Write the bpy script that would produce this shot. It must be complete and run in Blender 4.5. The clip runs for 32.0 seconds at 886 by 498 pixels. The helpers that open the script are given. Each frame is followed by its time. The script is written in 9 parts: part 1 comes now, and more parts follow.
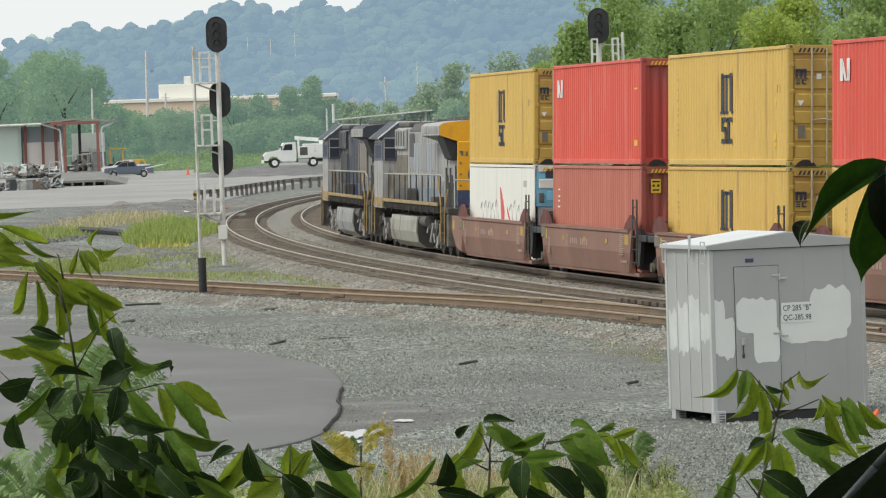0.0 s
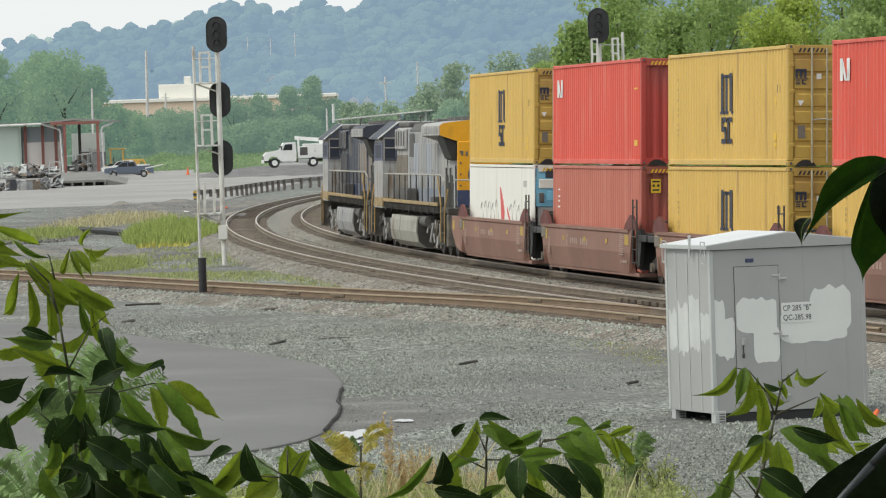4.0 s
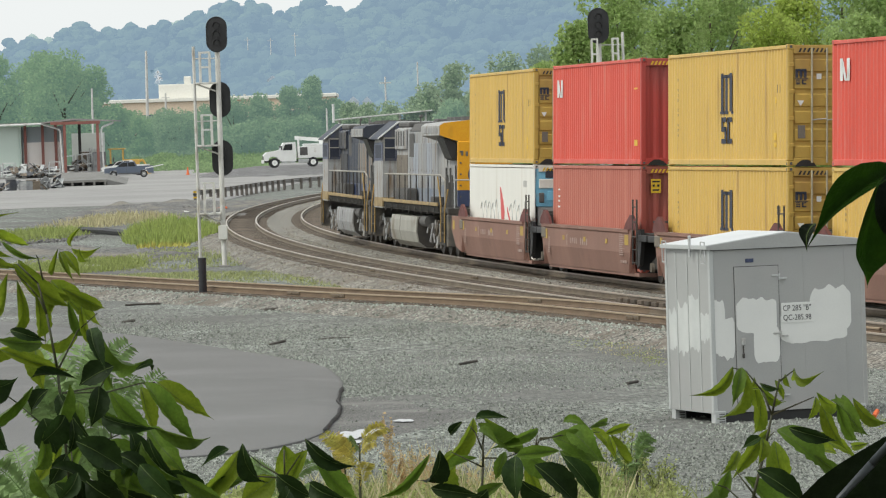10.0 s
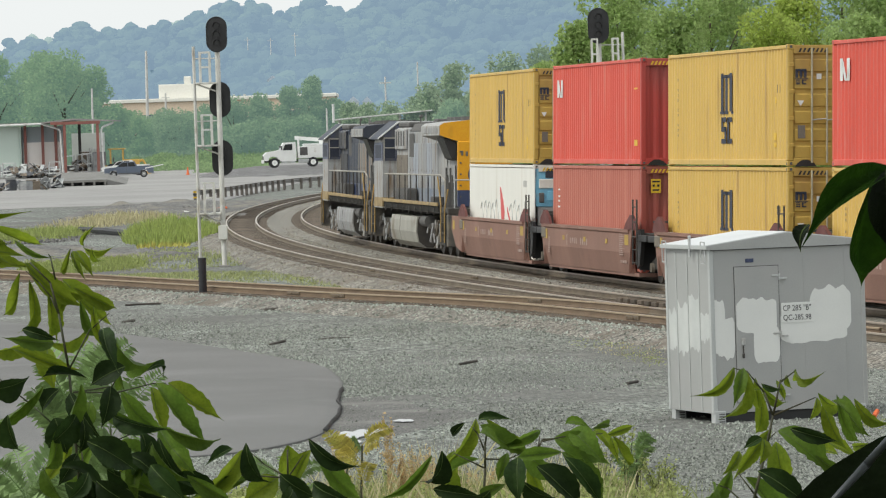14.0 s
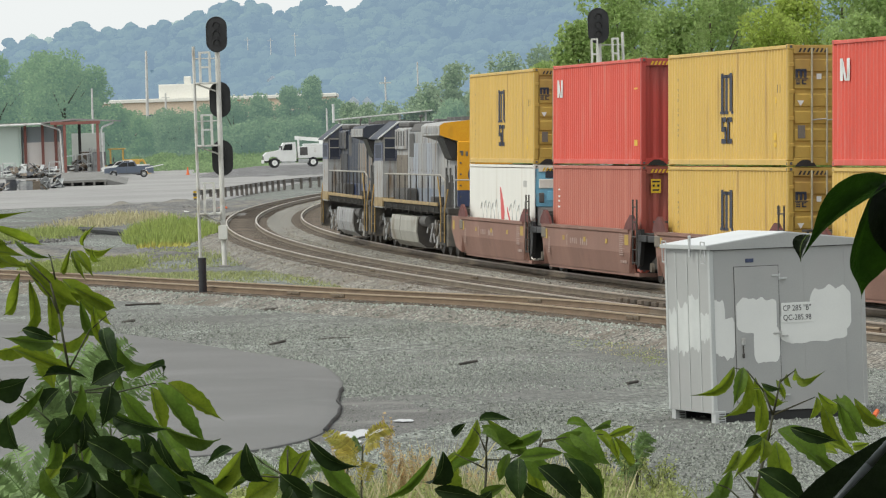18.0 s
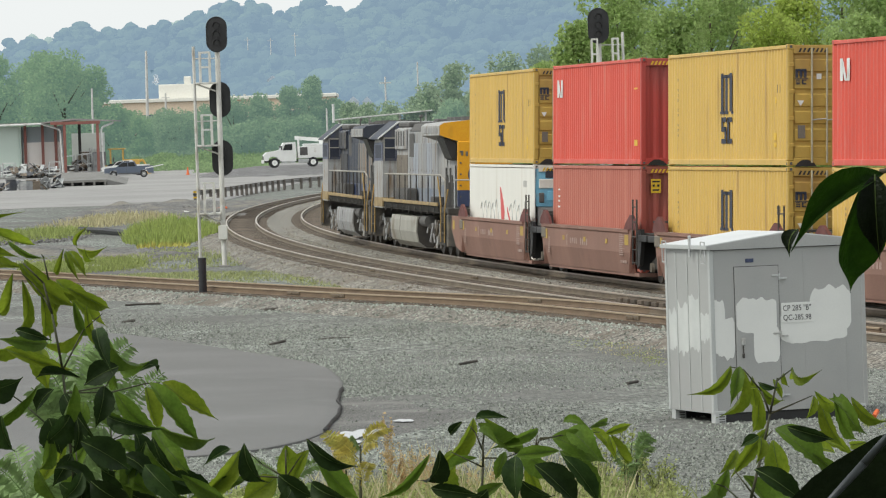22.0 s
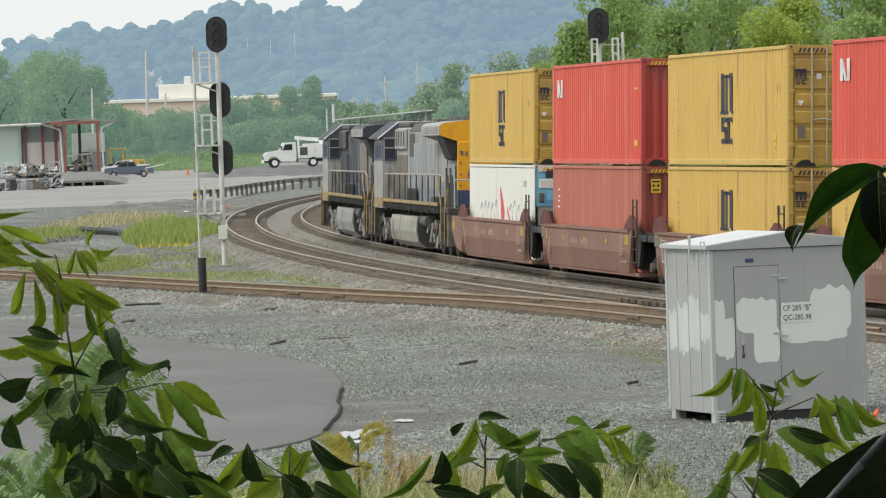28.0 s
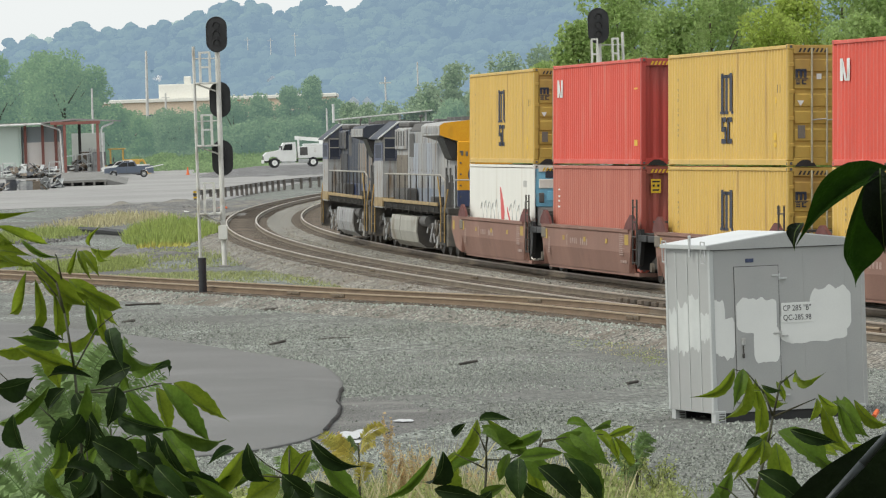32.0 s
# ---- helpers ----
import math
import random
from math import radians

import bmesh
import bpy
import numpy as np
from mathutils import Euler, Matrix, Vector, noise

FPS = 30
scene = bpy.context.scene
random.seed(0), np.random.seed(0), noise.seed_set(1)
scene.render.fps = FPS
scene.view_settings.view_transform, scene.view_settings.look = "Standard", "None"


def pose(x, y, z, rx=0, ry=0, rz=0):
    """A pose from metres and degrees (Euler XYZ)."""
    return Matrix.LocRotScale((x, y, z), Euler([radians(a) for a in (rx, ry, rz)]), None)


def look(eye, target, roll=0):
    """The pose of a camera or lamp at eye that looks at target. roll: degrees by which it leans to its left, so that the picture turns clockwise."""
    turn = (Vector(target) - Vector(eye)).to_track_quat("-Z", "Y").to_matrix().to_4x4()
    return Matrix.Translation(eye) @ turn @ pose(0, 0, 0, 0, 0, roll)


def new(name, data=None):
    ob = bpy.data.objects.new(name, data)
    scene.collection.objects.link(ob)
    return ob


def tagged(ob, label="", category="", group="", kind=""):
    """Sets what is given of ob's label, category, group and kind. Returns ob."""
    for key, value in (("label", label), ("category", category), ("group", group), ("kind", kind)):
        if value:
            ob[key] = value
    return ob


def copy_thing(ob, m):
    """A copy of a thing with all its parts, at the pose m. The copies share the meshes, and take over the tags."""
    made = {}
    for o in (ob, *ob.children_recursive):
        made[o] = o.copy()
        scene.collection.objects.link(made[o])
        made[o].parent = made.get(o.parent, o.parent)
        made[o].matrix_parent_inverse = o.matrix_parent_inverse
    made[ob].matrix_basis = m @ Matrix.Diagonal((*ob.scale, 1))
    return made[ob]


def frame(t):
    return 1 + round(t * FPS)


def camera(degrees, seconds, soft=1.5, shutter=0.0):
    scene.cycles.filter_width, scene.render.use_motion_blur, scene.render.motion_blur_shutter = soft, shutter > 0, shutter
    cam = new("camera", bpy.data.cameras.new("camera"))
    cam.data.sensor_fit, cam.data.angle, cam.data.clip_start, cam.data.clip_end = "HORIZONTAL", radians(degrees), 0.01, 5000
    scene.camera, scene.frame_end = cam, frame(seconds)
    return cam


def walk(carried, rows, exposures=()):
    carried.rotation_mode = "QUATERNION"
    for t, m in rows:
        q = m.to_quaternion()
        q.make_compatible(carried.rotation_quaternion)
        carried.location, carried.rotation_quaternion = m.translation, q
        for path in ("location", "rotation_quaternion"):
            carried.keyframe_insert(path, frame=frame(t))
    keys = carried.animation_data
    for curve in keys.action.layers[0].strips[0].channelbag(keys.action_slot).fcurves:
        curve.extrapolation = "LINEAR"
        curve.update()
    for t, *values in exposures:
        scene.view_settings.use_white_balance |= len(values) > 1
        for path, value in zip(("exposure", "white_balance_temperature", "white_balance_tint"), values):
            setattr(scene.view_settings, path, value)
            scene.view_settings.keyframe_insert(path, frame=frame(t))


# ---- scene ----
# A freight yard under an overcast sky, seen with a long lens from a wooded bank.
# Metres; z = 0 is the top of the rails; y runs away from the camera.
EYE = Vector((0.0, 0.0, 4.4))
cam = camera(10.79, 32.0, 1.2)
VIEW = look(EYE, (0.0, 100.0, 4.4 - 2.5843), -1.9)
walk(cam, [(0.0, VIEW), (32.0, VIEW)], exposures=[(0.0, 0.48, 6500, 2), (32.0, 0.48, 6500, 2)])

# ---- sky, sun ----
SUN_TO = Vector((-0.62, -0.30, 0.80)).normalized()
world = bpy.data.worlds.new("sky")
scene.world = world
world.use_nodes = True
wn, wl = world.node_tree.nodes, world.node_tree.links
sky = wn.new("ShaderNodeTexSky")
sky.sky_type, sky.sun_disc = "NISHITA", False
sky.sun_elevation = math.asin(SUN_TO.z)
sky.sun_rotation = math.atan2(SUN_TO.x, SUN_TO.y)
sky.air_density, sky.dust_density, sky.ozone_density = 1.0, 4.0, 1.0
cloud = wn.new("ShaderNodeMixRGB")            # an even layer of pale cloud
cloud.inputs["Fac"].default_value = 0.85
cloud.inputs["Color2"].default_value = (7.9, 7.8, 8.1, 1)
wl.new(sky.outputs[0], cloud.inputs["Color1"])
wl.new(cloud.outputs[0], wn["Background"].inputs["Color"])
wn["Background"].inputs["Strength"].default_value = 0.094

sun = new("sun", bpy.data.lights.new("sun", "SUN"))
sun.data.energy, sun.data.angle, sun.data.color = 1.42, radians(16), (1.0, 0.96, 0.9)
sun.matrix_world = look((0, 0, 60), Vector((0, 0, 60)) - SUN_TO)


# ---- materials ----
def mat(name, c1, c2=None, scale=3.0, rough=0.6, metal=0.0, bump=0.15, fine=40.0, dirt=None, dirt_amount=0.0,
        dirt_scale=0.7, stretch=(1, 1, 1), spread=0.0, emit=None, emit_strength=0.0, through_light=0.0, island=False, spec=0.5, cells=0.0, cell_mix=0.5, grit=0.35):
    """A surface of two colours in a coarse and a fine noise, with dirt in streaks or patches, and relief."""
    m = bpy.data.materials.new(name)
    m.use_nodes = True
    nt, n, l = m.node_tree, m.node_tree.nodes, m.node_tree.links
    bsdf = n["Principled BSDF"]
    c2 = c2 or tuple(v * 0.8 for v in c1)
    tc = n.new("ShaderNodeTexCoord")
    mp = n.new("ShaderNodeMapping")
    mp.inputs["Scale"].default_value = stretch
    l.new(tc.outputs["Object"], mp.inputs["Vector"])

    def noise_tex(s, detail, vec):
        t = n.new("ShaderNodeTexNoise")
        t.inputs["Scale"].default_value, t.inputs["Detail"].default_value = s, detail
        l.new(vec, t.inputs["Vector"])
        return t

    coarse = noise_tex(scale, 4, mp.outputs[0])
    small = noise_tex(fine, 3, tc.outputs["Object"])
    ramp = n.new("ShaderNodeMapRange")
    ramp.inputs["From Min"].default_value, ramp.inputs["From Max"].default_value = 0.32, 0.68
    l.new(coarse.outputs["Fac"], ramp.inputs["Value"])
    mix = n.new("ShaderNodeMixRGB")
    mix.inputs["Color1"].default_value, mix.inputs["Color2"].default_value = (*c1, 1), (*c2, 1)
    l.new(ramp.outputs[0], mix.inputs["Fac"])
    grain = n.new("ShaderNodeMixRGB")
    grain.blend_type = "OVERLAY"
    grain.inputs["Fac"].default_value = grit
    l.new(mix.outputs[0], grain.inputs["Color1"])
    l.new(small.outputs["Fac"], grain.inputs["Color2"])
    col = grain.outputs[0]
    relief = small.outputs["Fac"]
    if cells:                                  # single stones, each of its own shade
        vo = n.new("ShaderNodeTexVoronoi")
        vo.inputs["Scale"].default_value = cells
        l.new(tc.outputs["Object"], vo.inputs["Vector"])
        shade = n.new("ShaderNodeSeparateColor")
        l.new(vo.outputs["Color"], shade.inputs[0])
        spread_v = n.new("ShaderNodeMapRange")
        spread_v.inputs["To Min"].default_value, spread_v.inputs["To Max"].default_value = 1 - cell_mix, 1 + cell_mix
        l.new(shade.outputs[0], spread_v.inputs["Value"])
        hs = n.new("ShaderNodeHueSaturation")
        gap = n.new("ShaderNodeMapRange")          # shade between the stones, painted into the colour
        gap.inputs["From Min"].default_value, gap.inputs["From Max"].default_value = 0.25, 0.75
        gap.inputs["To Min"].default_value, gap.inputs["To Max"].default_value = 1.1, 0.45
        l.new(vo.outputs["Distance"], gap.inputs["Value"])
        both = n.new("ShaderNodeMath")
        both.operation = "MULTIPLY"
        l.new(spread_v.outputs[0], both.inputs[0])
        l.new(gap.outputs[0], both.inputs[1])
        l.new(both.outputs[0], hs.inputs["Value"])
        l.new(col, hs.inputs["Color"])
        col = hs.outputs[0]
        inv = n.new("ShaderNodeMath")
        inv.operation = "MULTIPLY_ADD"
        inv.inputs[1].default_value, inv.inputs[2].default_value = -1.0, 1.0
        l.new(vo.outputs["Distance"], inv.inputs[0])
        relief = inv.outputs[0]
    if dirt:
        spots = noise_tex(dirt_scale, 6, mp.outputs[0])
        r2 = n.new("ShaderNodeMapRange")
        r2.inputs["From Min"].default_value, r2.inputs["From Max"].default_value = 0.62 - 0.3 * dirt_amount, 0.72
        l.new(spots.outputs["Fac"], r2.inputs["Value"])
        over = n.new("ShaderNodeMixRGB")
        over.inputs["Color2"].default_value = (*dirt, 1)
        l.new(r2.outputs[0], over.inputs["Fac"])
        l.new(col, over.inputs["Color1"])
        col = over.outputs[0]
    if spread:
        hsv = n.new("ShaderNodeHueSaturation")
        if island:
            rnd = n.new("ShaderNodeNewGeometry").outputs["Random Per Island"]
        else:
            rnd = n.new("ShaderNodeObjectInfo").outputs["Random"]
        mr = n.new("ShaderNodeMapRange")
        mr.inputs["To Min"].default_value, mr.inputs["To Max"].default_value = 1 - spread, 1 + spread
        l.new(rnd, mr.inputs["Value"])
        l.new(mr.outputs[0], hsv.inputs["Value"])
        l.new(col, hsv.inputs["Color"])
        col = hsv.outputs[0]
    l.new(col, bsdf.inputs["Base Color"])
    bsdf.inputs["Metallic"].default_value = metal
    bsdf.inputs["Specular IOR Level"].default_value = spec
    rr = n.new("ShaderNodeMapRange")
    rr.inputs["To Min"].default_value, rr.inputs["To Max"].default_value = max(0.03, rough - 0.12), min(1, rough + 0.12)
    l.new(coarse.outputs["Fac"], rr.inputs["Value"])
    l.new(rr.outputs[0], bsdf.inputs["Roughness"])
    if bump:
        b = n.new("ShaderNodeBump")
        b.inputs["Strength"].default_value, b.inputs["Distance"].default_value = bump, 0.02
        l.new(relief, b.inputs["Height"])
        l.new(b.outputs[0], bsdf.inputs["Normal"])
    if emit:
        bsdf.inputs["Emission Color"].default_value = (*emit, 1)
        bsdf.inputs["Emission Strength"].default_value = emit_strength
    if through_light:
        tr = n.new("ShaderNodeBsdfTranslucent")
        l.new(col, tr.inputs["Color"])
        ms = n.new("ShaderNodeMixShader")
        ms.inputs["Fac"].default_value = through_light
        l.new(bsdf.outputs[0], ms.inputs[1])
        l.new(tr.outputs[0], ms.inputs[2])
        l.new(ms.outputs[0], n["Material Output"].inputs["Surface"])
    return m


GRAVEL = mat("gravel", (0.250, 0.266, 0.238), (0.174, 0.183, 0.163), 0.22, 0.9, 0, 1.0, 26, (0.115, 0.112, 0.105), 0.7, 0.11, cells=11, cell_mix=0.9)
GRAVEL_DARK = mat("worn_gravel", (0.186, 0.192, 0.176), (0.140, 0.144, 0.132), 0.5, 0.9, 0, 0.5, 26, (0.24, 0.235, 0.225), 0.3, 0.4, cells=22, cell_mix=0.4)
BALLAST = mat("ballast", (0.31, 0.295, 0.26), (0.205, 0.19, 0.162), 0.8, 0.9, 0, 1.0, 22, (0.15, 0.125, 0.10), 0.4, 0.5, cells=14, cell_mix=0.72)
STONE = mat("stone", (0.246, 0.264, 0.235), (0.16, 0.168, 0.150), 0.12, 0.9, 0, 0.3, 30, spread=0.62, island=True, spec=0.2)
STONE_BROWN = mat("brown_stone", (0.285, 0.262, 0.222), (0.19, 0.172, 0.142), 0.4, 0.9, 0, 0.3, 30, spread=0.55, island=True, spec=0.2)
STONE_PALE = mat("pale_stone", (0.285, 0.308, 0.275), (0.20, 0.212, 0.188), 0.4, 0.9, 0, 0.3, 30, spread=0.6, island=True, spec=0.2)
ASPHALT = mat("asphalt", (0.151, 0.1485, 0.1445), (0.134, 0.132, 0.1285), 0.25, 0.85, 0, 0.3, 60, (0.17, 0.167, 0.163), 0.2, 0.35)
LOT = mat("lot", (0.315, 0.306, 0.297), (0.255, 0.248, 0.242), 0.05, 0.9, 0, 0.4, 10, (0.22, 0.21, 0.2), 0.2, 0.12)
RAIL = mat("rail_steel", (0.20, 0.158, 0.112), (0.145, 0.115, 0.083), 1.5, 0.6, 0.35, 0.2, 40)
RAIL_RUST = mat("rail_rust", (0.205, 0.145, 0.095), (0.155, 0.11, 0.075), 1.5, 0.75, 0.1, 0.3, 40)
RAIL_TOP = mat("rail_top", (0.50, 0.44, 0.38), (0.40, 0.34, 0.28), 1.0, 0.42, 0.55, 0.05, 60)
RAIL_TOP_DULL = mat("rail_top_dull", (0.41, 0.32, 0.22), (0.33, 0.255, 0.175), 1.0, 0.55, 0.3, 0.1, 60)
TIE = mat("tie_wood", (0.135, 0.105, 0.08), (0.085, 0.068, 0.053), 3, 0.9, 0, 0.5, 40, stretch=(1, 8, 1), spread=0.35)
DARK_STEEL = mat("dark_steel", (0.045, 0.043, 0.042), (0.075, 0.065, 0.055), 3, 0.7, 0.2, 0.2, 40)
GALV = mat("galvanised", (0.55, 0.56, 0.56), (0.45, 0.46, 0.46), 3, 0.5, 0.35, 0.1, 60, (0.36, 0.34, 0.31), 0.2, 2)
BLACK = mat("black_paint", (0.018, 0.018, 0.019), (0.028, 0.028, 0.03), 4, 0.5, 0, 0.1, 60)
SKIRT_SHADE = mat("skirt_shade_black", (0.02, 0.02, 0.019), (0.035, 0.032, 0.028), 4, 0.85, 0, 0.2, 40, (0.07, 0.058, 0.045), 0.25, 3, spec=0.15)
RUBBER = mat("black_rubber", (0.016, 0.016, 0.02), (0.03, 0.03, 0.034), 6, 0.6, 0, 0.3, 60)
GLASS_DARK = mat("dark_glass", (0.02, 0.022, 0.025), (0.03, 0.03, 0.032), 2, 0.12, 0, 0, 30)
WHITE = mat("white_paint", (0.74, 0.74, 0.73), (0.66, 0.66, 0.64), 2, 0.5, 0, 0.05, 40, (0.45, 0.42, 0.38), 0.15, 1.5)
CONCRETE = mat("concrete", (0.31, 0.30, 0.285), (0.24, 0.235, 0.22), 2, 0.9, 0, 0.3, 30)
ORANGE = mat("orange_paint", (0.72, 0.16, 0.05), (0.62, 0.13, 0.04), 4, 0.6)
STREAK = (0.6, 3.0, 0.25)
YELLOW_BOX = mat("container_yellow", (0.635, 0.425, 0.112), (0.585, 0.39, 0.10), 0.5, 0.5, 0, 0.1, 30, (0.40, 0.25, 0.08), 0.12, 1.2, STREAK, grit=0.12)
# darker copy of the side yellow: the end's shade is in the colour
YELLOW_END_SHADED = mat("container_yellow_end_shaded", (0.50, 0.33, 0.075), (0.45, 0.30, 0.065), 0.5, 0.5, 0, 0.1, 30, (0.36, 0.22, 0.06), 0.12, 1.2, STREAK, grit=0.12)
RED_BOX = mat("container_red", (0.655, 0.098, 0.066), (0.585, 0.083, 0.056), 0.5, 0.5, 0, 0.1, 30, (0.62, 0.2, 0.16), 0.2, 1.2, STREAK, grit=0.12)
RED_FADED = mat("container_faded_red", (0.47, 0.16, 0.115), (0.42, 0.135, 0.10), 0.5, 0.65, 0, 0.1, 30, (0.50, 0.2, 0.15), 0.3, 1.2, STREAK, grit=0.12)
WHITE_BOX = mat("container_white", (0.78, 0.765, 0.715), (0.74, 0.725, 0.675), 0.5, 0.5, 0, 0.03, 30, (0.62, 0.57, 0.5), 0.05, 1.2, STREAK, grit=0.06)
BLUE_BOX = mat("reefer_blue", (0.22, 0.52, 0.70), (0.18, 0.45, 0.62), 1.5, 0.5, 0, 0.1, 30, (0.3, 0.4, 0.45), 0.2, 2)
NAVY = mat("navy_ink", (0.02, 0.026, 0.05), (0.035, 0.04, 0.06), 4, 0.6)
YELLOW = mat("safety_yellow", (0.72, 0.47, 0.03), (0.65, 0.42, 0.03), 3, 0.55)
WELL_BROWN = mat("well_car_brown", (0.255, 0.138, 0.105), (0.21, 0.118, 0.09), 0.5, 0.7, 0, 0.15, 30, (0.30, 0.17, 0.13), 0.35, 0.8, (1, 1, 0.3))
OXIDE = mat("oxide_red", (0.14, 0.04, 0.035), (0.10, 0.03, 0.026), 2, 0.7)
SHED_GREY = mat("shed_grey", (0.392, 0.394, 0.386), (0.35, 0.354, 0.348), 0.8, 0.5, 0.1, 0.05, 50, (0.38, 0.375, 0.37), 0.2, 1.1, grit=0.12)
SHED_WASH = mat("shed_thin_paint", (0.56, 0.575, 0.56), (0.49, 0.505, 0.495), 2.5, 0.6, 0, 0.05, 50, grit=0.12)
SHED_EDGE = mat("shed_edge", (0.49, 0.505, 0.50), (0.44, 0.455, 0.45), 0.8, 0.55, 0.1, 0.05, 50, grit=0.12)
SHED_PATCH = mat("shed_fresh_paint", (0.74, 0.745, 0.72), (0.69, 0.695, 0.675), 1.5, 0.6, 0, 0.05, 50, grit=0.12)
SHED_ROOF = mat("shed_roof", (0.62, 0.63, 0.635), (0.56, 0.57, 0.575), 1, 0.5, 0.1, 0.05, 50, grit=0.12)
LOCO_GREY = mat("loco_grey", (0.36, 0.363, 0.36), (0.265, 0.272, 0.29), 1.2, 0.62, 0, 0.1, 30, (0.15, 0.11, 0.075), 0.5, 4.2, (1.2, 1.2, 0.16))
LOCO_DARK = mat("loco_dark", (0.042, 0.050, 0.073), (0.027, 0.033, 0.049), 0.9, 0.6, 0, 0.1, 30, (0.20, 0.18, 0.15), 0.14, 1.0, (1.5, 1.5, 0.25))
LOCO_CHAR = mat("loco_charcoal", (0.062, 0.062, 0.066), (0.045, 0.045, 0.049), 1.5, 0.7, 0, 0.1, 30, (0.12, 0.10, 0.08), 0.2, 1.5, (1.5, 1.5, 0.25))
LOCO_BROWN = mat("loco_brown", (0.20, 0.172, 0.14), (0.155, 0.135, 0.11), 2, 0.7)
LOCO_BLUE = mat("loco_blue", (0.035, 0.05, 0.12), (0.05, 0.065, 0.13), 1, 0.45, 0, 0.1, 30, (0.1, 0.1, 0.11), 0.25, 1.2, (1, 1, 0.3))
LOCO_YELLOW = mat("loco_yellow", (0.76, 0.37, 0.015), (0.70, 0.33, 0.012), 1, 0.5, 0, 0.1, 30, (0.4, 0.2, 0.03), 0.12, 1.2, (1, 1, 0.3))
LOCO_SILL = mat("loco_sill", (0.40, 0.275, 0.11), (0.27, 0.195, 0.095), 1.6, 0.6, 0, 0.1, 30, (0.14, 0.11, 0.08), 0.3, 2.2)
TANK = mat("fuel_tank", (0.37, 0.355, 0.315), (0.31, 0.30, 0.265), 1, 0.6, 0.1, 0.1, 30, (0.2, 0.17, 0.13), 0.22, 0.7)
# plain dark grey for many parts, and for painted gap shade
DARK_GREY = mat("dark_grey", (0.075, 0.072, 0.07), (0.13, 0.125, 0.12), 1.5, 0.8)
BARK = mat("bark", (0.13, 0.105, 0.08), (0.08, 0.065, 0.05), 3, 0.9, 0, 0.6, 20)
POLE = mat("pole_wood", (0.60, 0.59, 0.57), (0.52, 0.51, 0.49), 2, 0.9, 0, 0.3, 20)
STEM = mat("green_stem", (0.038, 0.050, 0.020), (0.05, 0.042, 0.022), 20, 0.7, 0, 0.1, 80)


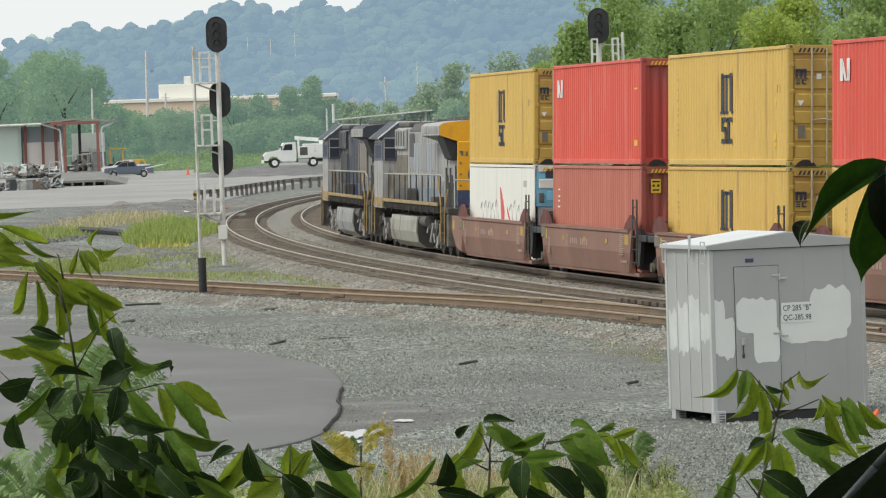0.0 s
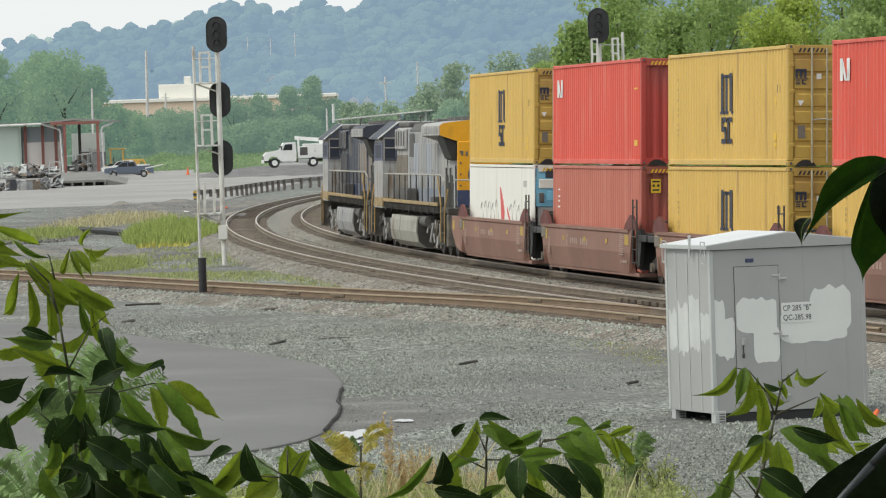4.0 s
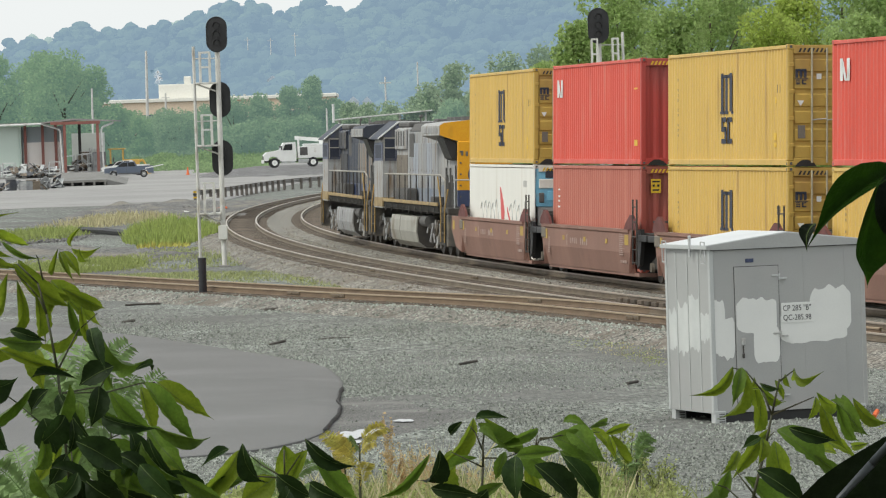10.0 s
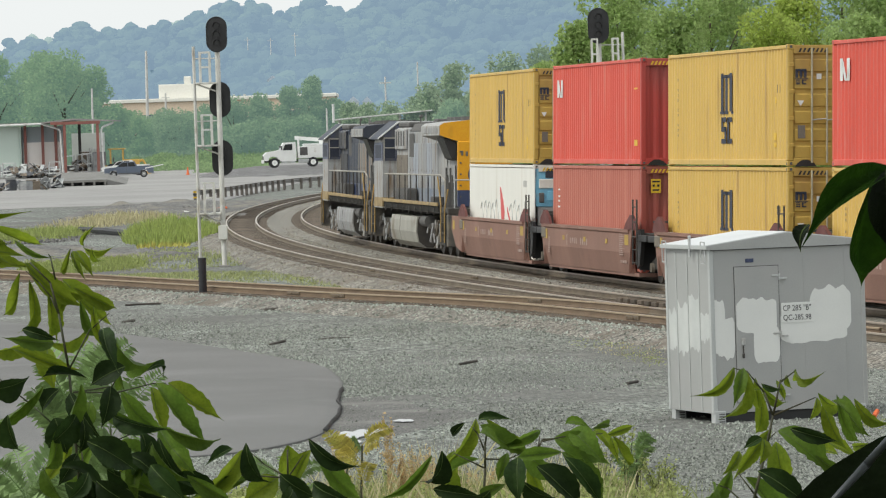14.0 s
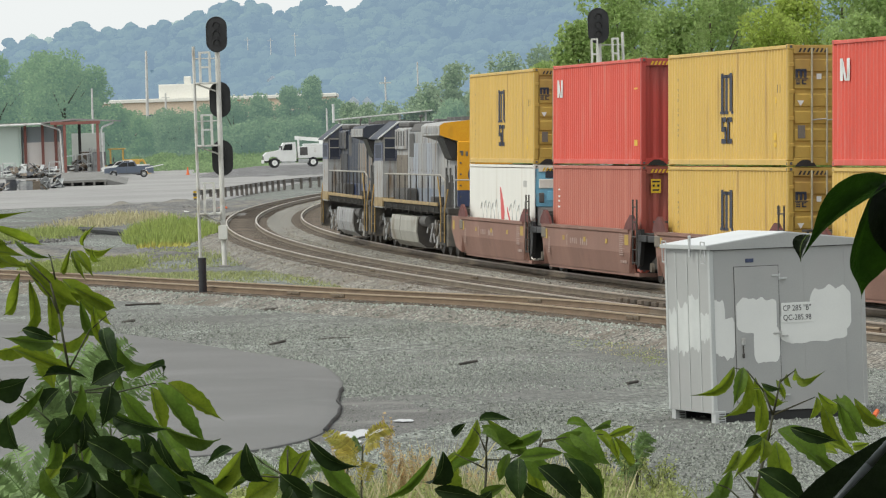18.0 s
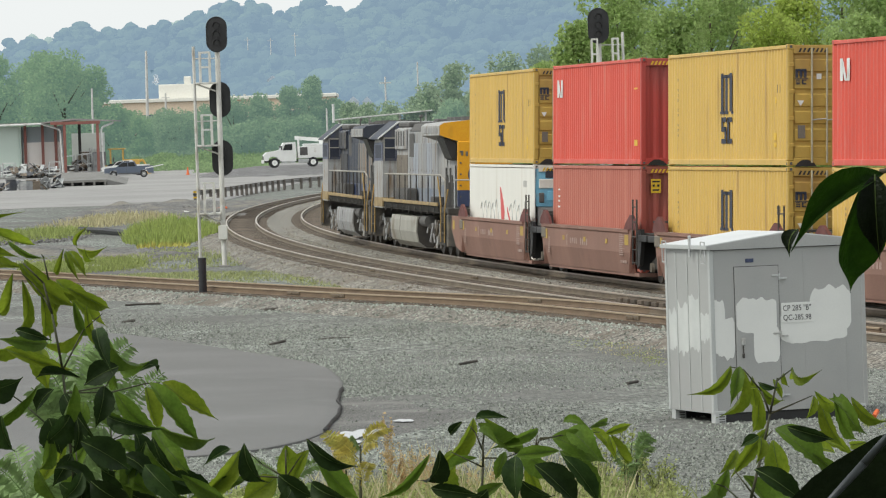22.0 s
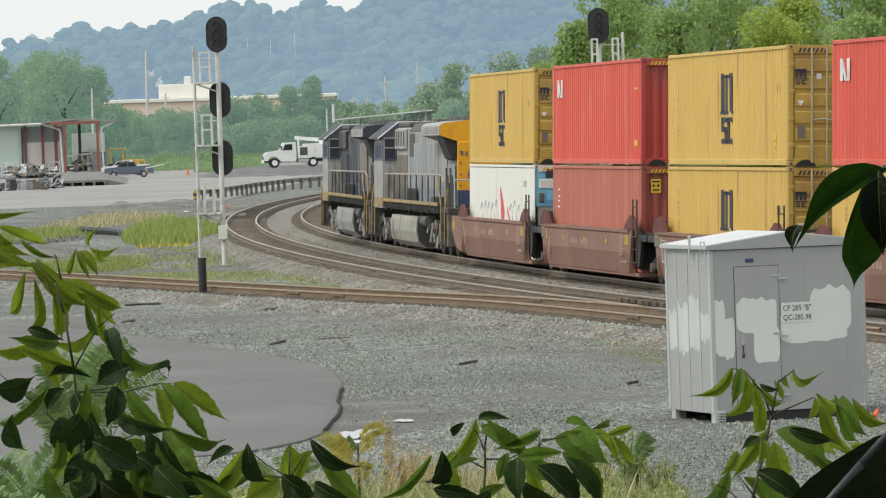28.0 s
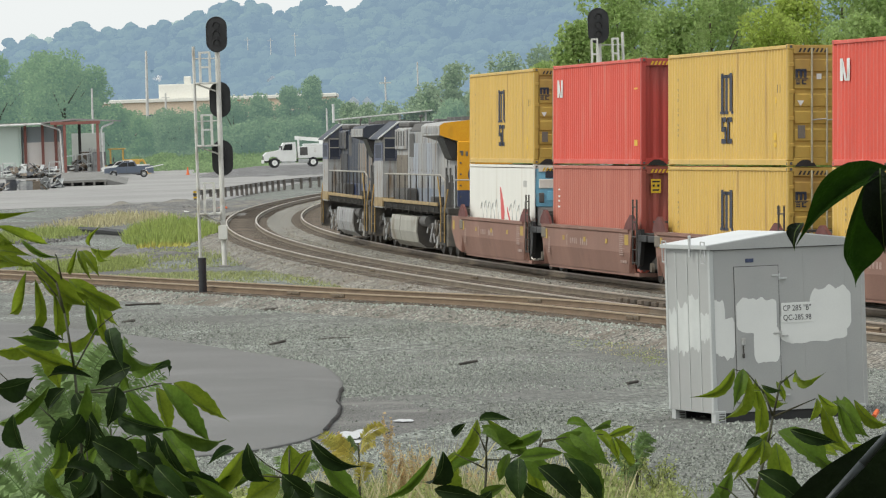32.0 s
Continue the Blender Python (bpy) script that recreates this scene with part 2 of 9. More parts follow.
# ---- mesh helpers ----
class Build:
    """Collects boxes, tubes, prisms and sheets into one mesh."""

    def __init__(self):
        self.v, self.f = [], []

    def add(self, verts, faces):
        o = len(self.v)
        self.v += [tuple(p) for p in verts]
        self.f += [tuple(i + o for i in q) for q in faces]
        return self

    def box(self, x0, x1, y0, y1, z0, z1, b=0.0, m=None):
        lo, hi = (min(x0, x1), min(y0, y1), min(z0, z1)), (max(x0, x1), max(y0, y1), max(z0, z1))
        b = min(b, 0.45 * min(hi[i] - lo[i] for i in range(3)))
        if b <= 0:
            vs = [(x, y, z) for x in (lo[0], hi[0]) for y in (lo[1], hi[1]) for z in (lo[2], hi[2])]
            fs = [(0, 1, 3, 2), (4, 6, 7, 5), (0, 4, 5, 1), (2, 3, 7, 6), (0, 2, 6, 4), (1, 5, 7, 3)]
        else:
            vs, idx = [], {}
            for sx in (0, 1):
                for sy in (0, 1):
                    for sz in (0, 1):
                        s = (sx, sy, sz)
                        for ax in range(3):
                            p = [hi[i] - b if s[i] else lo[i] + b for i in range(3)]
                            p[ax] = hi[ax] if s[ax] else lo[ax]
                            idx[(s, ax)] = len(vs)
                            vs.append(p)
            fs = []
            for ax in range(3):
                a, c = [(1, 2), (2, 0), (0, 1)][ax]
                for side in (0, 1):
                    ring = []
                    for u, w in ((0, 0), (1, 0), (1, 1), (0, 1)):
                        s = [0, 0, 0]
                        s[ax], s[a], s[c] = side, u, w
                        ring.append(idx[(tuple(s), ax)])
                    fs.append(tuple(ring if side else ring[::-1]))
                for u in (0, 1):
                    for w in (0, 1):
                        s0, s1 = [0, 0, 0], [0, 0, 0]
                        s0[a] = s1[a] = u
                        s0[c] = s1[c] = w
                        s1[ax] = 1
                        q = (idx[(tuple(s0), a)], idx[(tuple(s1), a)], idx[(tuple(s1), c)], idx[(tuple(s0), c)])
                        fs.append(q if u == w else q[::-1])
            for sx in (0, 1):
                for sy in (0, 1):
                    for sz in (0, 1):
                        t = tuple(idx[((sx, sy, sz), k)] for k in range(3))
                        fs.append(t if (sx + sy + sz) % 2 else t[::-1])
        if m is not None:
            vs = [m @ Vector(p) for p in vs]
        return self.add(vs, fs)

    def tube(self, p, q, r, n=8, r2=None, caps=True):
        p, q = Vector(p), Vector(q)
        d = (q - p).normalized()
        a = d.orthogonal().normalized()
        c = d.cross(a)
        r2 = r if r2 is None else r2
        vs = [p + r * (a * math.cos(t) + c * math.sin(t)) for t in (2 * math.pi * i / n for i in range(n))]
        vs += [q + r2 * (a * math.cos(t) + c * math.sin(t)) for t in (2 * math.pi * i / n for i in range(n))]
        fs = [(i, (i + 1) % n, n + (i + 1) % n, n + i) for i in range(n)]
        if caps:
            fs += [tuple(range(n))[::-1], tuple(range(n, 2 * n))]
        return self.add(vs, fs)

    def pipe(self, pts, r, n=6):
        for a, b in zip(pts, pts[1:]):
            self.tube(a, b, r, n)
        return self

    def prism(self, profile, axis, a, b):
        """A closed outline in the two other axes (in the order x, y, z), drawn out along an axis from a to b."""
        def at(u, w, k):
            return ((k, u, w), (u, k, w), (u, w, k))[axis]
        n = len(profile)
        vs = [at(u, w, a) for u, w in profile] + [at(u, w, b) for u, w in profile]
        fs = [(i, (i + 1) % n, n + (i + 1) % n, n + i) for i in range(n)] + [tuple(range(n))[::-1], tuple(range(n, 2 * n))]
        return self.add(vs, fs)

    def sheet(self, rows):
        w = len(rows[0])
        vs = [p for r in rows for p in r]
        fs = [(i * w + j, i * w + j + 1, (i + 1) * w + j + 1, (i + 1) * w + j) for i in range(len(rows) - 1) for j in range(w - 1)]
        return self.add(vs, fs)

    def mesh(self, name, material, smooth=False, recalc=True):
        me = bpy.data.meshes.new(name)
        me.from_pydata(self.v, [], self.f)
        if recalc:
            bm = bmesh.new()
            bm.from_mesh(me)
            bmesh.ops.recalc_face_normals(bm, faces=bm.faces)
            bm.to_mesh(me)
            bm.free()
        me.materials.append(material)
        if smooth:
            me.polygons.foreach_set("use_smooth", [True] * len(me.polygons))
        me.update()
        return me


def part(name, build, material, parent, label="", smooth=False, m=None):
    """One mesh object under a thing, or under a part of it."""
    me = build if isinstance(build, bpy.types.Mesh) else build.mesh(name, material, smooth)
    ob = new(name, me)
    ob.parent = parent
    if m is not None:
        ob.matrix_basis = m
    if label:
        ob["label"] = label
    return ob


def thing(name, m, label, category, group="", kind=""):
    ob = new(name)
    ob.empty_display_size = 0.2
    ob.matrix_basis = m
    return tagged(ob, label, category, group, kind)


def solid(name, build, material, label, category, group="", kind="", smooth=False, m=None, recalc=True):
    ob = new(name, build.mesh(name, material, smooth, recalc))
    if m is not None:
        ob.matrix_basis = m
    return tagged(ob, label, category, group, kind)


def B():
    return Build()


def box(*a, **k):
    return Build().box(*a, **k)


def fast_mesh(name, verts, faces_n, material):
    """A mesh of many loose polygons of faces_n corners each, from an array."""
    me = bpy.data.meshes.new(name)
    n = len(verts)
    me.vertices.add(n)
    me.vertices.foreach_set("co", np.asarray(verts, dtype=np.float32).ravel())
    k = n // faces_n
    me.loops.add(n)
    me.loops.foreach_set("vertex_index", np.arange(n, dtype=np.int32))
    me.polygons.add(k)
    me.polygons.foreach_set("loop_start", np.arange(k, dtype=np.int32) * faces_n)
    me.materials.append(material)
    me.update(calc_edges=True)
    return me


# ---- the ground, the tracks ----
CX, CY, R1, R2 = 763.0, 270.0, 770.0, 773.85     # the two main tracks lie on circles about one centre


def on_arc(radius, y):
    """The point of a main track's centre line at that y, and its heading (the turn of a thing that faces away)."""
    dy = y - CY
    root = math.sqrt(radius * radius - dy * dy)
    if radius != R1:
        return CX - root, math.atan2(-dy / root, 1.0)
    # offset of the far track, shaped to fit the camera's view of the train
    ease, near = 0.33 * math.exp(-((y - 172) / 45) ** 2), max(0.0, 135 - y)
    slope = dy / root - ease * 2 * (y - 172) / 45 ** 2 + 0.00052 * near
    return CX - root + ease - 0.00026 * near ** 2, math.atan2(-slope, 1.0)


SIDING = [(8.2, 96.0), (5.3, 106.6), (3.0, 115.0), (1.0, 121.0), (-1.65, 127.0), (-6.45, 138.6), (-9.55, 146.4), (-12.95, 154.8), (-20.0, 171.5), (-31.8, 198.0)]


def ground_z(x, y):
    """Flat yard; a bank climbs towards the camera; slight humps."""
    z = -0.42
    if y < 62:
        t = max(0.0, min(1.0, (62 - y) / 56))
        z += 3.15 * t ** 1.15
    n = noise.noise(Vector((x * 0.11, y * 0.06, 1.3)))
    z += 0.05 * n + 0.02 * noise.noise(Vector((x * 0.6, y * 0.3, 7.0)))
    if y > 170 and x < -9.5:                    # low spoil beside the road
        k = max(0.0, 1 - abs(y - 262) / 75) * min(1.0, (-9.5 - x) / 5)
        z += 0.5 * k * max(0.0, 0.3 + noise.noise(Vector((x * 0.16, y * 0.035, 3.1))))
    return z


def spaced(a, b, n, power=1.0):
    return [a + (b - a) * (i / n) ** power for i in range(n + 1)]


xs = [-2600, -1200, -600, -300, -160, -100, -70] + spaced(-50, 50, 100) + [70, 100, 160, 300, 600, 1200, 2600]
ys = [-400, -120, -40, -12] + spaced(0, 60, 40) + spaced(61, 300, 150) + spaced(305, 900, 40) + [1000, 1200, 1500, 2000, 2800, 3600, 4600]
gb = B().sheet([[(x, y, ground_z(x, y)) for x in xs] for y in ys])
ground = solid("ground", gb, GRAVEL, "grey crushed-stone yard ground with darker worn patches", "ground", kind="structure", smooth=True)


def worn_lane():
    """A lane of fine dark grit pressed into the yard by wheels, a few millimetres over the ground, with wandering edges."""
    rows = []
    for i in range(90):
        x = -2.6 + 0.105 * i
        mid = 92.5 + 0.35 * x + 2.0 * noise.noise(Vector((x * 0.2, 3.0, 1.0)))
        ends = min(1.0, i / 22, (89 - i) / 26)
        lo = mid - ends * (7.0 + 2.5 * noise.noise(Vector((x * 0.5, 1.0, 9.0)))) - 0.05
        hi = mid + ends * (8.0 + 3.0 * noise.noise(Vector((x * 0.6, 7.0, 2.0)))) + 0.05
        rows.append([(x, y, ground_z(x, y) + (0.006 if 0 < k < 14 else -0.03)) for k, y in enumerate(spaced(lo, hi, 14))])
    return solid("worn_lane", B().sheet(rows), GRAVEL_DARK, "lane of dark fine grit worn into the yard", "gravel lane", kind="structure", smooth=True)


def trodden_patch():
    """Packed dark earth in front of the asphalt, a few millimetres over the ground, fading out to the east."""
    rows = []
    for i in range(44):
        x = -2.4 + 0.068 * i
        ends = min(1.0, (43 - i) / 26)
        lo = 78.6 - ends * (6.6 + 2.2 * noise.noise(Vector((x * 1.3, 4.0, 2.0))) + 1.2 * noise.noise(Vector((x * 4.0, 4.0, 2.0)))) - 0.1
        hi = 79.0 + ends * (6.2 + 2.4 * noise.noise(Vector((x * 1.6, 8.0, 5.0))) + 1.3 * noise.noise(Vector((x * 4.5, 1.0, 5.0)))) + 0.1
        rows.append([(x, y, ground_z(x, y) + (0.007 if 0 < k < 12 else -0.03)) for k, y in enumerate(spaced(lo, hi, 12))])
    return solid("trodden_patch", B().sheet(rows), PACKED, "packed dark earth beside the asphalt pad", "bare earth", kind="structure", smooth=True)


PACKED = mat("packed_earth", (0.172, 0.168, 0.158), (0.138, 0.134, 0.126), 0.7, 0.9, 0, 0.4, 26, (0.21, 0.205, 0.19), 0.25, 0.6, cells=26, cell_mix=0.3)
worn_lane()
trodden_patch()


def smooth_line(pts, step):
    """Points along a Catmull-Rom line, with headings."""
    out = []
    p = [Vector((*q, 0)) for q in pts]
    p = [2 * p[0] - p[1]] + p + [2 * p[-1] - p[-2]]
    for i in range(1, len(p) - 2):
        n = max(2, int((p[i + 1] - p[i]).length / step))
        for j in range(n):
            t = j / n
            a, b, c, d = p[i - 1], p[i], p[i + 1], p[i + 2]
            out.append(0.5 * (2 * b + (c - a) * t + (2 * a - 5 * b + 4 * c - d) * t * t + (3 * b - a - 3 * c + d) * t ** 3))
    res = []
    for i in range(len(out) - 1):
        d = (out[i + 1] - out[i]).normalized()
        res.append((out[i].x, out[i].y, math.atan2(-d.x, d.y)))
    return res


def arc_line(radius, y0, y1, step):
    n = int((y1 - y0) / step)
    return [(lambda q, y: (q[0], y, q[1]))(on_arc(radius, y), y) for y in (y0 + i * (y1 - y0) / n for i in range(n + 1))]


def off(pt, side, z):
    """A point beside a line: side metres to its right."""
    x, y, rz = pt
    return (x + side * math.cos(rz), y + side * math.sin(rz), z)


L1 = arc_line(R1, 60, 520, 1.5)
L2 = arc_line(R2, 60, 520, 1.5)
L3 = smooth_line(SIDING, 0.8)

HEAD = [(-0.036, -0.006), (-0.034, 0.0), (0.034, 0.0), (0.036, -0.006), (0.036, -0.036), (-0.036, -0.036)]
WEB = [(-0.009, -0.036), (0.009, -0.036), (0.012, -0.14), (0.07, -0.155), (0.07, -0.17), (-0.07, -0.17), (-0.07, -0.155), (-0.012, -0.14)]


def swept(line, side, outline):
    b = B()
    rows = [[off(p, side + u, w) for u, w in outline] + [off(p, side + outline[0][0], outline[0][1])] for p in line]
    return b.sheet(rows)


def bed(line, half, toe, top, low):
    rows = []
    for p in line:
        row = []
        for s, z in ((-toe, low), (-half - 0.35, top - 0.07), (-half, top), (-0.9, top + 0.015), (0, top - 0.02), (0.9, top + 0.015), (half, top), (half + 0.35, top - 0.07), (toe, low)):
            q = off(p, s, z)
            row.append((q[0], q[1], z + 0.03 * noise.noise(Vector((q[0] * 1.2, q[1] * 0.9, 2.0)))))
        rows.append(row)
    return B().sheet(rows)


tie_mesh = box(-1.3, 1.3, -0.115, 0.115, -0.17, 0.0, 0.012).mesh("tie", TIE)
plate_mesh = box(-0.19, 0.19, -0.09, 0.09, 0, 0.016, 0.004).mesh("tie_plate", RAIL_RUST)


def track(name, line, label, web, head, z, tie_y, ballast_top):
    t = thing(name, pose(0, 0, 0), label, "railway track", "railway tracks", "structure")
    part("ballast_bed", bed(line, 1.75, 3.0, ballast_top, -0.56), BALLAST, t, "grey-brown ballast bed", True)
    for side in (-0.7535, 0.7535):
        r = part("rail", swept(line, side, WEB), web, t)
        part("rail_head", swept(line, side, HEAD), head, r, "worn running surface")
    dist, last = 0.0, None
    for p in line:
        if last is not None:
            dist += math.hypot(p[0] - last[0], p[1] - last[1])
        last = p
    # sleepers along the nearer stretch
    gap, run, k = 0.56, 0.0, 0
    for a, b in zip(line, line[1:]):
        seg = math.hypot(b[0] - a[0], b[1] - a[1])
        while run <= seg:
            f = run / seg
            y = a[1] + (b[1] - a[1]) * f
            if tie_y[0] <= y <= tie_y[1]:
                k += 1
                part("tie", tie_mesh, None, t, m=Matrix.Translation((a[0] + (b[0] - a[0]) * f, y, -0.172)) @ Matrix.Rotation(a[2] + random.uniform(-.02, .02), 4, "Z"))
            run += gap
        run -= seg
    far = B()
    for p in line:
        if p[1] > tie_y[1] and p[1] < 480:
            for k in range(2):
                q = off((p[0], p[1] + 0.75 * k, p[2]), 0, 0)
                far.box(-1.3, 1.3, -0.115, 0.115, -0.172, 0.0, 0.0, Matrix.Translation((q[0], q[1], -0.172)) @ Matrix.Rotation(p[2], 4, "Z"))
    if far.v:
        tagged(part("far_ties", far, TIE, t), kind="stuff")
    return t


track_far = track("railway_track", L1, "main track with worn steel rails on grey-brown ballast", RAIL, RAIL_TOP, 0, (122, 300), -0.205)
track_mid = track("railway_track", L2, "curving main track with polished rails on wooden ties", RAIL, RAIL_TOP, 0, (96, 255), -0.198)
track_side = track("railway_track", L3, "rusty siding that branches off towards the road", RAIL_RUST, RAIL_TOP_DULL, 0, (96, 190), -0.212)


def edge_ring(pts, centre, inset, z):
    """A closed outline drawn in by inset (a number, or a function of the corner), with a worn wander of its own."""
    ring = []
    for p in pts:
        w = 0.10 * noise.noise(Vector((p[0] * 0.5, p[1] * 0.22, 5.0))) + 0.03 * noise.noise(Vector((p[0] * 2.0, p[1] * 0.9, 8.0)))
        q = Vector((centre[0] - p[0], centre[1] - p[1], 0)).normalized() * ((inset(p) if callable(inset) else inset) + w)
        ring.append((p[0] + q.x, p[1] + q.y, z(p) if callable(z) else z))
    return ring


def middle(pts):
    return sum(p[0] for p in pts) / len(pts), sum(p[1] for p in pts) / len(pts)


def pad(name, outline, top, material, label, category, lip=0.03):
    """A paved area with a rounded edge; outline: corners in plan, smoothed."""
    pts = smooth_line(outline + [outline[0]], 0.45)
    n, c = len(pts), middle(pts)
    b = B()
    low = [max(ground_z(*p[:2]) + lip, top - 0.16) for p in pts]
    foot = {tuple(p[:2]): min(top, z) for p, z in zip(pts, low)}

    def rise(k):
        return lambda p: foot[tuple(p[:2])] + k * (top - foot[tuple(p[:2])])

    rings = [edge_ring(pts, c, inset, z) for inset, z in ((0.0, top - 0.4), (0.0, rise(0.0)), (0.06, rise(0.22)), (0.3, rise(0.5)), (0.9, rise(0.85)), (1.8, top), (3.0, top + 0.01))]
    b.sheet([r + [r[0]] for r in rings])
    m = len(b.v)
    b.f.append(tuple(range(m - n - 1, m - 1)))
    return solid(name, b, material, label, category, kind="structure", smooth=False)


def shaded_rim(outline, top, y0, y1):
    """The crumbled dark rim where the asphalt breaks off, with crack shade in its colour, along its east side from y0
    to y1.
    """
    pts = smooth_line(outline + [outline[0]], 0.45)
    c = middle(pts)
    near = [p for p in pts if y0 < p[1] < y1 and p[0] > -3.6]
    near.sort(key=lambda p: p[1])

    def rough(p):
        return max(0.012, 0.035 + 0.06 * noise.noise(Vector((p[0] * 3, p[1] * 0.8, 3.0))))

    def rim(k):
        return lambda p: max(ground_z(*p[:2]) + 0.03, top - 0.16) + k

    rows = [edge_ring(near, c, -0.04, rim(-0.12)), edge_ring(near, c, -0.02, rim(0.02)), edge_ring(near, c, 0.01, rim(0.045)), edge_ring(near, c, rough, rim(0.045)), edge_ring(near, c, lambda p: rough(p) + 0.01, rim(0.0))]
    return solid("pavement_edge", B().sheet(rows), RIM_SHADE, "dark crumbled edge of the asphalt pad with painted crack shade", "pavement edge", kind="structure")


# near-black for grime and for the shaded crack, both in the colour
RIM_SHADE = mat("rim_shade", (0.022, 0.021, 0.02), (0.045, 0.042, 0.04), 2.5, 0.85, 0, 0.8, 30)
ASPHALT_EDGE = [(-1.98, 87.5), (-1.88, 79), (-2.35, 72.5), (-4.2, 69.5), (-8.5, 68.5), (-18, 66), (-30, 80), (-30, 128), (-16, 130), (-11.8, 124.5), (-7.2, 112), (-3.8, 101), (-2.3, 94)]
pad("pavement", ASPHALT_EDGE,
    -0.30, ASPHALT, "smooth dark grey asphalt pad with a low rounded edge", "pavement", 0.03)
shaded_rim(ASPHALT_EDGE, -0.30, 74.5, 88.0)
pad("road", [(-16, 336), (-25, 336), (-60, 330), (-160, 330), (-200, 560), (-160, 760), (-60, 800), (-8, 790), (-10, 560), (-14, 420)],
    -0.25, LOT, "pale grey concrete yard road beyond the tracks", "road", 0.03)


# ---- the train ----
def stand(y, bank=1.85, z=0.0):
    """A vehicle's pose on the far main track: it faces away from the camera and leans into the curve."""
    x, h = on_arc(R1, y)
    return Matrix.Translation((x, y, z)) @ Matrix.Rotation(h, 4, "Z") @ Matrix.Rotation(radians(bank), 4, "Y")


CL, CW, CH = 12.19, 2.44, 2.896


def corrugated(length, pitch, depth):
    """One period's points over a length, centred on 0: (along, inward)."""
    pts, n = [], int(length / pitch)
    p = length / n
    for i in range(n):
        a = -length / 2 + i * p
        pts += [(a, 0), (a + 0.26 * p, 0), (a + 0.5 * p, depth), (a + 0.76 * p, depth)]
    pts.append((length / 2, 0))
    return pts


def bars(parent, rects, at, ink, name="mark", thick=0.002, along="y", label=""):
    """Plain painted bars on a side (along y) or an end (along x)."""
    single = name in ("emblem", "emblem_mark", "door_emblem", "number_mark")
    b = B()
    for u0, u1, w0, w1 in rects:
        if not single:
            b = B()
        if along == "y":
            b.box(at - thick, at, u0, u1, w0, w1)
        else:
            b.box(u0, u1, at - thick, at, w0, w1)
        if not single:
            part(name, b, ink, parent, label)
    if single:
        part(name, b, ink, parent, label)


